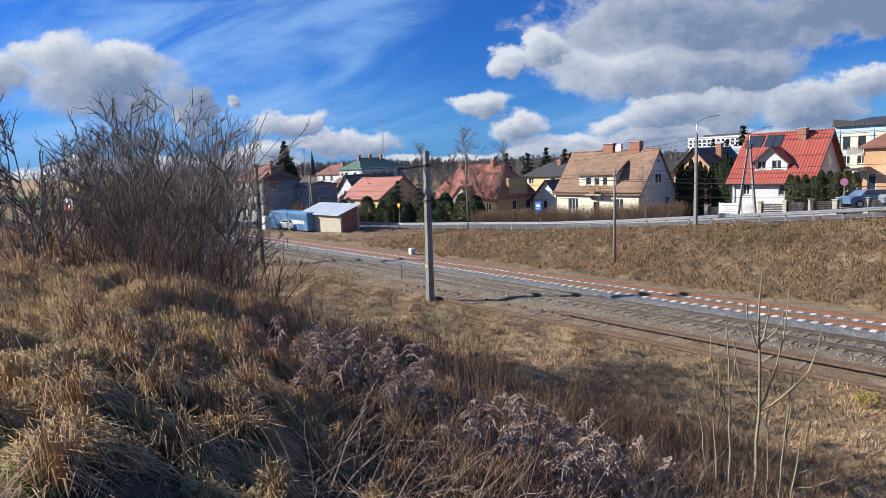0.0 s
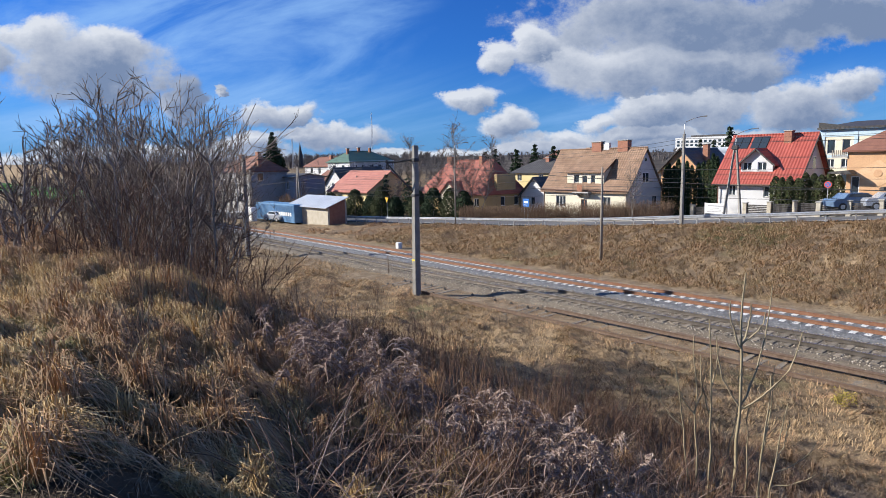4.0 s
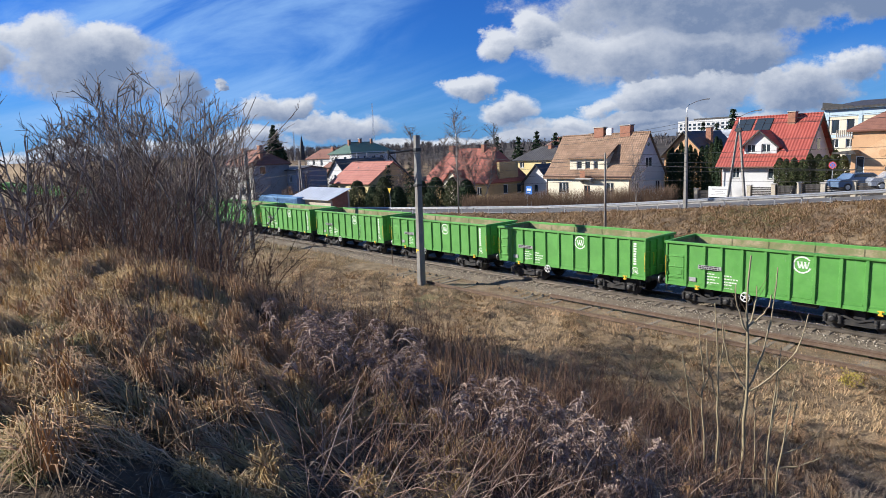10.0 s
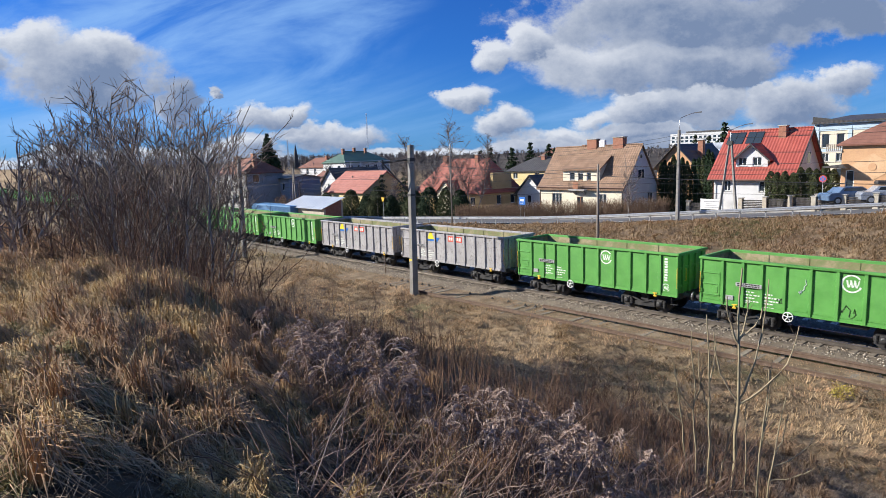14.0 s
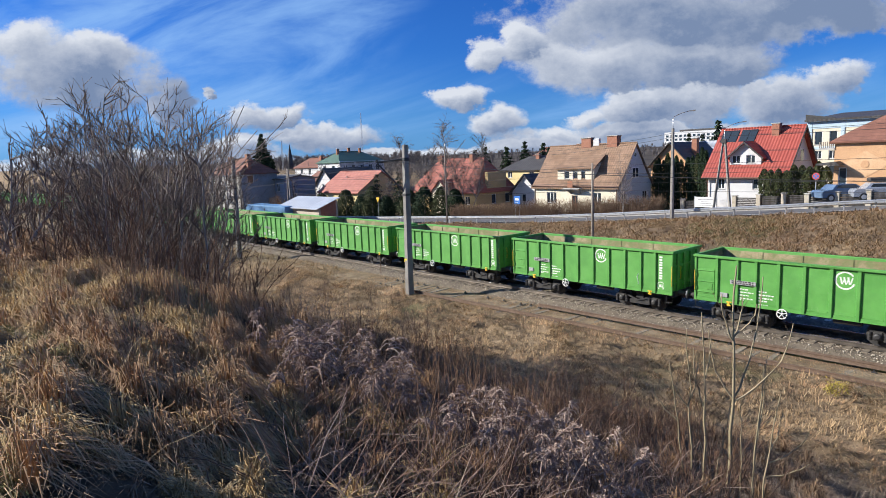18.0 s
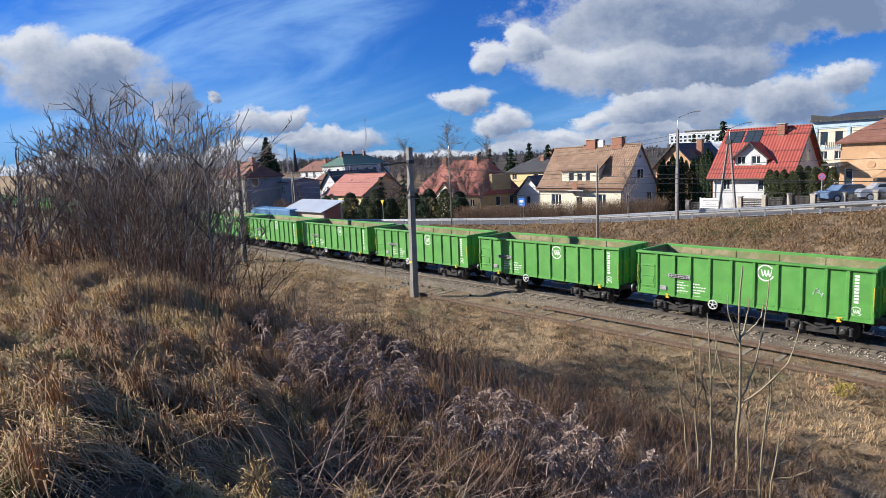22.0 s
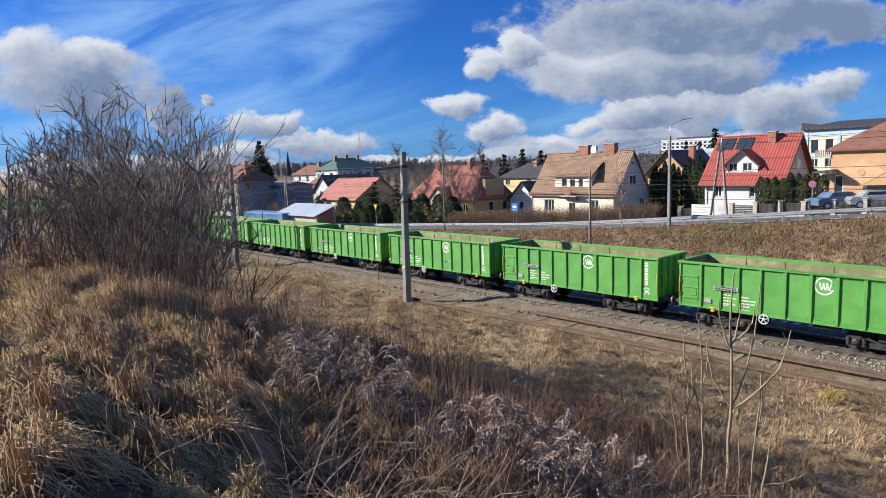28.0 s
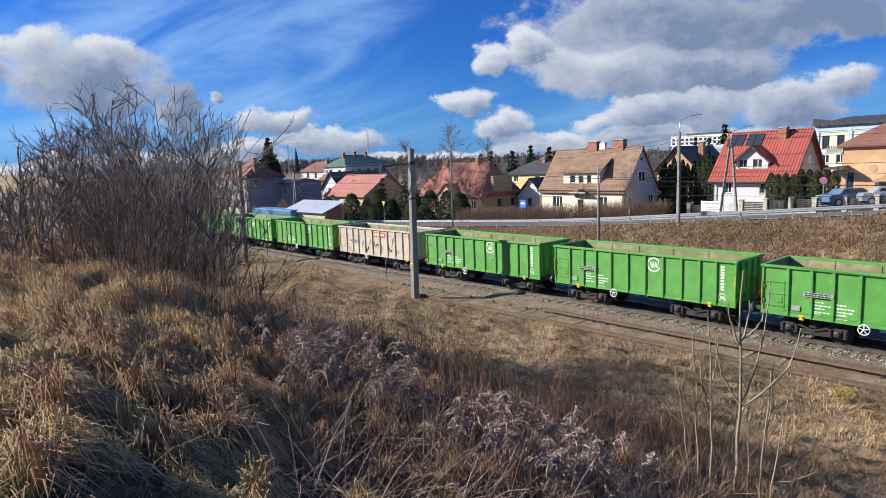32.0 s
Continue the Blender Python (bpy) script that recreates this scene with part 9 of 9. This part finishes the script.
def leafage(rng, n, shell, size, flat=0.0):
    """Small leaf clumps scattered over a shape: quads at the points that shell gives."""
    p, out = shell(rng, n)
    d1 = rng.normal(0, 1, p.shape)
    d1 /= np.linalg.norm(d1, axis=1, keepdims=True)
    d2 = np.cross(d1, out + rng.normal(0, 0.5, p.shape))
    d2 /= np.linalg.norm(d2, axis=1, keepdims=True) + 1e-9
    s = rng.uniform(0.5, 1.2, (len(p), 1)) * size
    V = np.stack([p - d1 * s * 0.6, p + d2 * s * 0.5, p + d1 * s * 0.9, p - d2 * s * 0.5], 1).reshape(-1, 3)
    return V, np.arange(len(V)).reshape(-1, 4)


def column_shell(h, r, top=0.35, rough=0.18):
    """A tapering column with an uneven surface, as clipped evergreens have."""
    def f(rng, n):
        t = rng.uniform(0.0, 1.0, n) ** 0.9
        a = rng.uniform(0, 2 * math.pi, n)
        prof = np.where(t < 1 - top, 1.0 - 0.12 * (1 - t / (1 - top)) , np.sqrt(np.clip((1 - t) / top, 0, 1)))
        bumps = 1 + rough * (np.sin(a * 3 + t * 9) * np.sin(t * 17 + a) + rng.normal(0, 0.5, n))
        rr = r * prof * bumps * rng.uniform(0.72, 1.0, n)
        p = np.stack([rr * np.cos(a), rr * np.sin(a), t * h], 1)
        return p, np.stack([np.cos(a), np.sin(a), 0.6 * np.ones(n)], 1)
    return f


def evergreen(name, label, x, y, h, r, seed, mat, n=1500, size=0.22, top=0.35, group=""):
    rng = np.random.default_rng(seed)
    z = on_ground(x, y)
    ob = thing(name, pose(x, y, z), label, "evergreen", group)
    part("trunk", Mesh().tube([(0, 0, -0.3), (0, 0, h * 0.8)], [0.12, 0.03], 6), M_BARK, ob)
    part("crown", raw("crown", *leafage(rng, n, column_shell(h, r, top), size), mat), None, ob)


def spruce(x, y, h, r, seed, label="tall dark spruce with drooping tiers of branches"):
    rng = np.random.default_rng(seed)
    z = float(ground_z(x, y))
    ob = thing("spruce", pose(x, y, z), label, "tree")
    part("trunk", Mesh().tube([(0, 0, -0.5), (0, 0, h)], [0.25, 0.03], 7), M_BARK, ob)
    P, O = [], []
    tiers = int(h * 1.25)
    for i in range(tiers):
        t = (i + 0.5) / tiers
        rr = r * (1 - t) ** 0.85
        for a in np.arange(0, 2 * math.pi, 2 * math.pi / max(5, int(11 * (1 - t) + 4))) + rng.uniform(0, 1):
            L = rr * rng.uniform(0.75, 1.1)
            for s in np.linspace(0.15, 1, max(3, int(L * 4))):
                P.append((math.cos(a) * L * s, math.sin(a) * L * s, h * (0.1 + 0.9 * t) - 0.35 * L * s * s + rng.normal(0, 0.05)))
                O.append((math.cos(a), math.sin(a), 0.3))
    P, O = np.repeat(np.array(P), 5, 0), np.repeat(np.array(O), 5, 0)
    P = P + rng.normal(0, 0.12, P.shape)
    V, F = leafage(rng, len(P), lambda g, n: (P, O), r * 0.12)
    part("crown", raw("crown", V, F, M_NEEDLE), None, ob)


def bare_tree(x, y, h, seed, bark, twig, label, r0=0.14, weep=0.0, stems=1, lean=0.05, side=34, twigs=9, z=None, fine=None, reach=1.0):
    rng = np.random.default_rng(seed)
    z = float(ground_z(x, y)) if z is None else z
    S, SR, T, TR = bush_lines(rng, h, stems, 0.3, side, twigs, lean, r0, -weep, fine, reach)
    ob = thing("tree", pose(x, y, z), label, "tree")
    part("trunk", raw("trunk", *sweep(S, SR, 7), bark, True), None, ob)
    part("crown", raw("crown", *sweep(T, TR, 3), twig), None, ob)


def make_far_plants():
    rng = np.random.default_rng(77)
    for i, (x, y, h) in enumerate(((-62.4, 58.3, 12.0), (-60.6, 58.6, 13.2), (-60.2, 59.3, 12.4))):
        bare_tree(x, y, h, 300 + i, M_PALEBARK, M_BIRCHTWIG, "leafless white-stemmed birch with fine hanging twigs", 0.10, 0.2, 1, 0.08, 60, 11, fine=0.016, reach=0.9)
    for i, (x, y, h) in enumerate(((-73.4, 58.0, 12.6), (-70.6, 59.0, 11.2), (-75.4, 57.0, 9.2))):
        bare_tree(x, y, h, 310 + i, M_PALEBARK, M_BIRCHTWIG, "leafless birch with fine hanging twigs", 0.09, 0.2, 1, 0.08, 60, 11, fine=0.016, reach=0.9)
    bare_tree(-37.2, 59.4, 7.2, 320, M_PALEBARK, M_BIRCHTWIG, "small leafless garden tree beside the cream house", 0.06, 0.0, 2, 0.15, 30, 7, fine=0.008)
    # the clipped evergreens by the red-roofed house
    for i in range(9):
        x = -24.9 + i * 0.68
        evergreen("thuja", "clipped olive-green thuja in a garden hedge", x, 64.6 + rng.uniform(-0.2, 0.2), 3.75 + rng.uniform(-0.3, 0.35), 0.52, 400 + i, M_THUJA, 3200, 0.11, 0.3, "thuja hedge by the red-roofed house")
    for i in range(12):
        x = -38.4 + i * 0.56
        evergreen("thuja", "tall dark green thuja in a close row", x, 68.0 + rng.uniform(-0.3, 0.3), 6.3 + rng.uniform(-0.7, 0.5), 0.5, 420 + i, M_NEEDLE if i % 3 else M_THUJA, 3200, 0.13, 0.45, "row of tall thujas")
    # dark evergreens along the road
    for i, (x, h, r) in enumerate(((-89.5, 3.6, 1.6), (-87.0, 2.6, 1.3), (-83.6, 4.2, 1.7), (-80.6, 3.4, 1.5), (-77.6, 4.6, 1.6), (-75.0, 3.2, 1.3), (-70.0, 4.0, 1.6), (-67.4, 4.3, 1.7), (-64.6, 4.2, 1.6), (-62.2, 3.8, 1.5))):
        evergreen("evergreen_shrub", "dense dark evergreen shrub behind the road", x, 56.8 + 0.13 * (x + 70) + rng.uniform(-0.5, 0.5), h, r, 440 + i, M_NEEDLE if i % 2 else M_THUJA, 4200, 0.17, 0.6, "evergreens behind the road")
    for i, (x, y, h) in enumerate(((-82.5, 60.0, 6.5), (-78.0, 61.0, 7.5), (-87.0, 60.5, 5.0))):
        spruce(x, y, h, 1.7, 460 + i, "dark young spruce in a garden")
    spruce(-142.5, 70.2, 14.5, 4.6, 470)
    for i, (x, y, h, r) in enumerate(((-86, 95, 9.5, 3.2), (-83, 97, 10.5, 3.0), (-80, 99, 10, 3.2), (-90, 92, 8, 3), (-77, 97, 9, 2.8), (-100, 100, 9, 3), (-93, 96, 9.5, 3), (-53, 110, 9.5, 2.5), (-58, 115, 10, 2.5), (-47.8, 104.6, 11.6, 3.2), (-50.5, 108, 8.6, 2.6))):
        spruce(x, y, h, r, 480 + i, "dark conifer behind the houses")
    # brown twiggy hedge before the gardens
    for x0, x1, h in ((-61.5, -52.2, 2.0), (-51.8, -45.0, 2.3), (-44.6, -33.4, 2.3)):
        n = int((x1 - x0) * 190)
        L, R = [], []
        for _ in range(n):
            x = rng.uniform(x0, x1)
            y = float(rail_y(x)) + 7.5 + rng.uniform(-0.45, 0.45)
            l, _ = bent(rng, (x, y, float(road_z(x)) - 0.1), (rng.normal(0, 0.22), rng.normal(0, 0.22), 1.0), h * rng.uniform(0.6, 1.05), 4, 0.16)
            L.append(l)
            R.append(np.linspace(0.016, 0.006, 4))
        ob = new("hedge", raw("hedge", *sweep(L, R, 3), M_HEDGE))
        tagged(ob, "leafless brown garden hedge behind the footway", "hedge")
    # bare woods and gardens beyond: many small crowns in one sheet each
    def woods(name, label, seed, n, spot, h, mat, twigs=26, r=0.05):
        g = np.random.default_rng(seed)
        L, R = [], []
        for _ in range(n):
            x, y = spot(g)
            z, hh = float(ground_z(x, y)), h * g.uniform(0.6, 1.1)
            trunk = np.array([(x, y, z), (x + g.normal(0, 0.2), y, z + hh * 0.4), (x + g.normal(0, 0.4), y, z + hh * 0.75), (x + g.normal(0, 0.5), y, z + hh)])
            L.append(trunk)
            R.append(np.array([r * 1.8, r * 1.4, r * 0.8, r * 0.3]))
            for _ in range(twigs):
                t = g.uniform(0.25, 0.95)
                p = trunk[0] + (trunk[3] - trunk[0]) * t
                a = g.uniform(0, 6.28)
                l, _ = bent(g, p, (math.cos(a), math.sin(a), g.uniform(0.5, 1.6)), hh * 0.42 * (1.2 - t * 0.7), 4, 0.15, 0.06)
                L.append(l)
                R.append(np.linspace(r * 0.8, r * 0.3, 4))
        ob = new(name, raw(name, *sweep(L, R, 3), mat))
        tagged(ob, label, "woods", kind="stuff")
    ring = lambda b0, b1, r0, r1: (lambda g: (lambda b, r: (-r * math.sin(b), r * math.cos(b)))(radians(g.uniform(b0, b1)), g.uniform(r0, r1)))
    woods("far_woods", "leafless woods on the hill beyond the town", 1, 420, ring(50, 66, 290, 380), 5.4, M_FARWOOD, 18, 0.15)
    woods("far_woods", "leafless woods along the skyline", 2, 500, ring(12, 52, 280, 420), 4.2, M_FARWOOD, 15, 0.17)
    woods("garden_trees", "leafless garden trees among the houses", 3, 160, ring(34, 72, 105, 200), 6.8, M_FARWOOD, 34, 0.04)
    woods("garden_trees", "leafless trees beyond the level crossing", 4, 90, ring(66, 90, 90, 260), 7, M_FARWOOD, 30, 0.05)
    woods("orchard_shrubs", "tangled leafless garden shrubs near the road", 5, 46, lambda g: (g.uniform(-97, -84), g.uniform(46.5, 50.5)), 3.4, M_HEDGE, 34, 0.022)


M_BIRCHTWIG = blades("fine_birch_twigs", [(0.15, 0.12, 0.11), (0.22, 0.185, 0.165), (0.12, 0.09, 0.08)], 0.9, 0.1)
M_HEDGE = blades("brown_hedge_twigs", [(0.12, 0.075, 0.05), (0.19, 0.125, 0.085), (0.25, 0.175, 0.125), (0.09, 0.06, 0.045)], 0.9, 0.1)
make_far_plants()


# ---- what moves ----
def engine_x(t):
    """Where the engine's middle is: the train slows a little as it passes."""
    drift = np.interp(t, [0, 5.5, 8, 13, 16, 19, 23, 28, 32], [0.3, 0.4, -0.5, -0.15, 0.25, 0.6, -0.15, -0.2, 0.25])
    return -164.59 + 18.8488 * t - 0.073556 * t * t + 0.00006074 * t ** 3 + float(drift)


def motions():
    stops = [0, 2, 4, 6, 8, 10, 12, 14, 16, 18, 20, 22, 24, 26, 28, 30, 32]
    for ob, offset in TRAIN:
        walk(ob, [(t, pose(engine_x(t) + offset, TRACK_Y, 0)) for t in stops])
    # wheels turn while they are near enough to be seen turning
    for ws, offset, radius, spot in WHEELS:
        rows, t = [(0.0, Matrix.Translation(spot))], 0.0
        seen = [k / 20 for k in range(0, 641) if -62 < engine_x(k / 20) + offset < 6]
        step = 0.05 if radius > 0.5 else 1 / 30
        if seen:
            a, b = seen[0], seen[-1]
            k = 1
            while a + k * step <= b:
                turn = k * step * 16.0 / radius
                rows.append((a + k * step, Matrix.Translation(spot) @ Matrix.Rotation(turn % (2 * math.pi), 4, "Y")))
                k += 1
        rows.append((32.5, rows[-1][1]))
        walk(ws, rows)


motions()
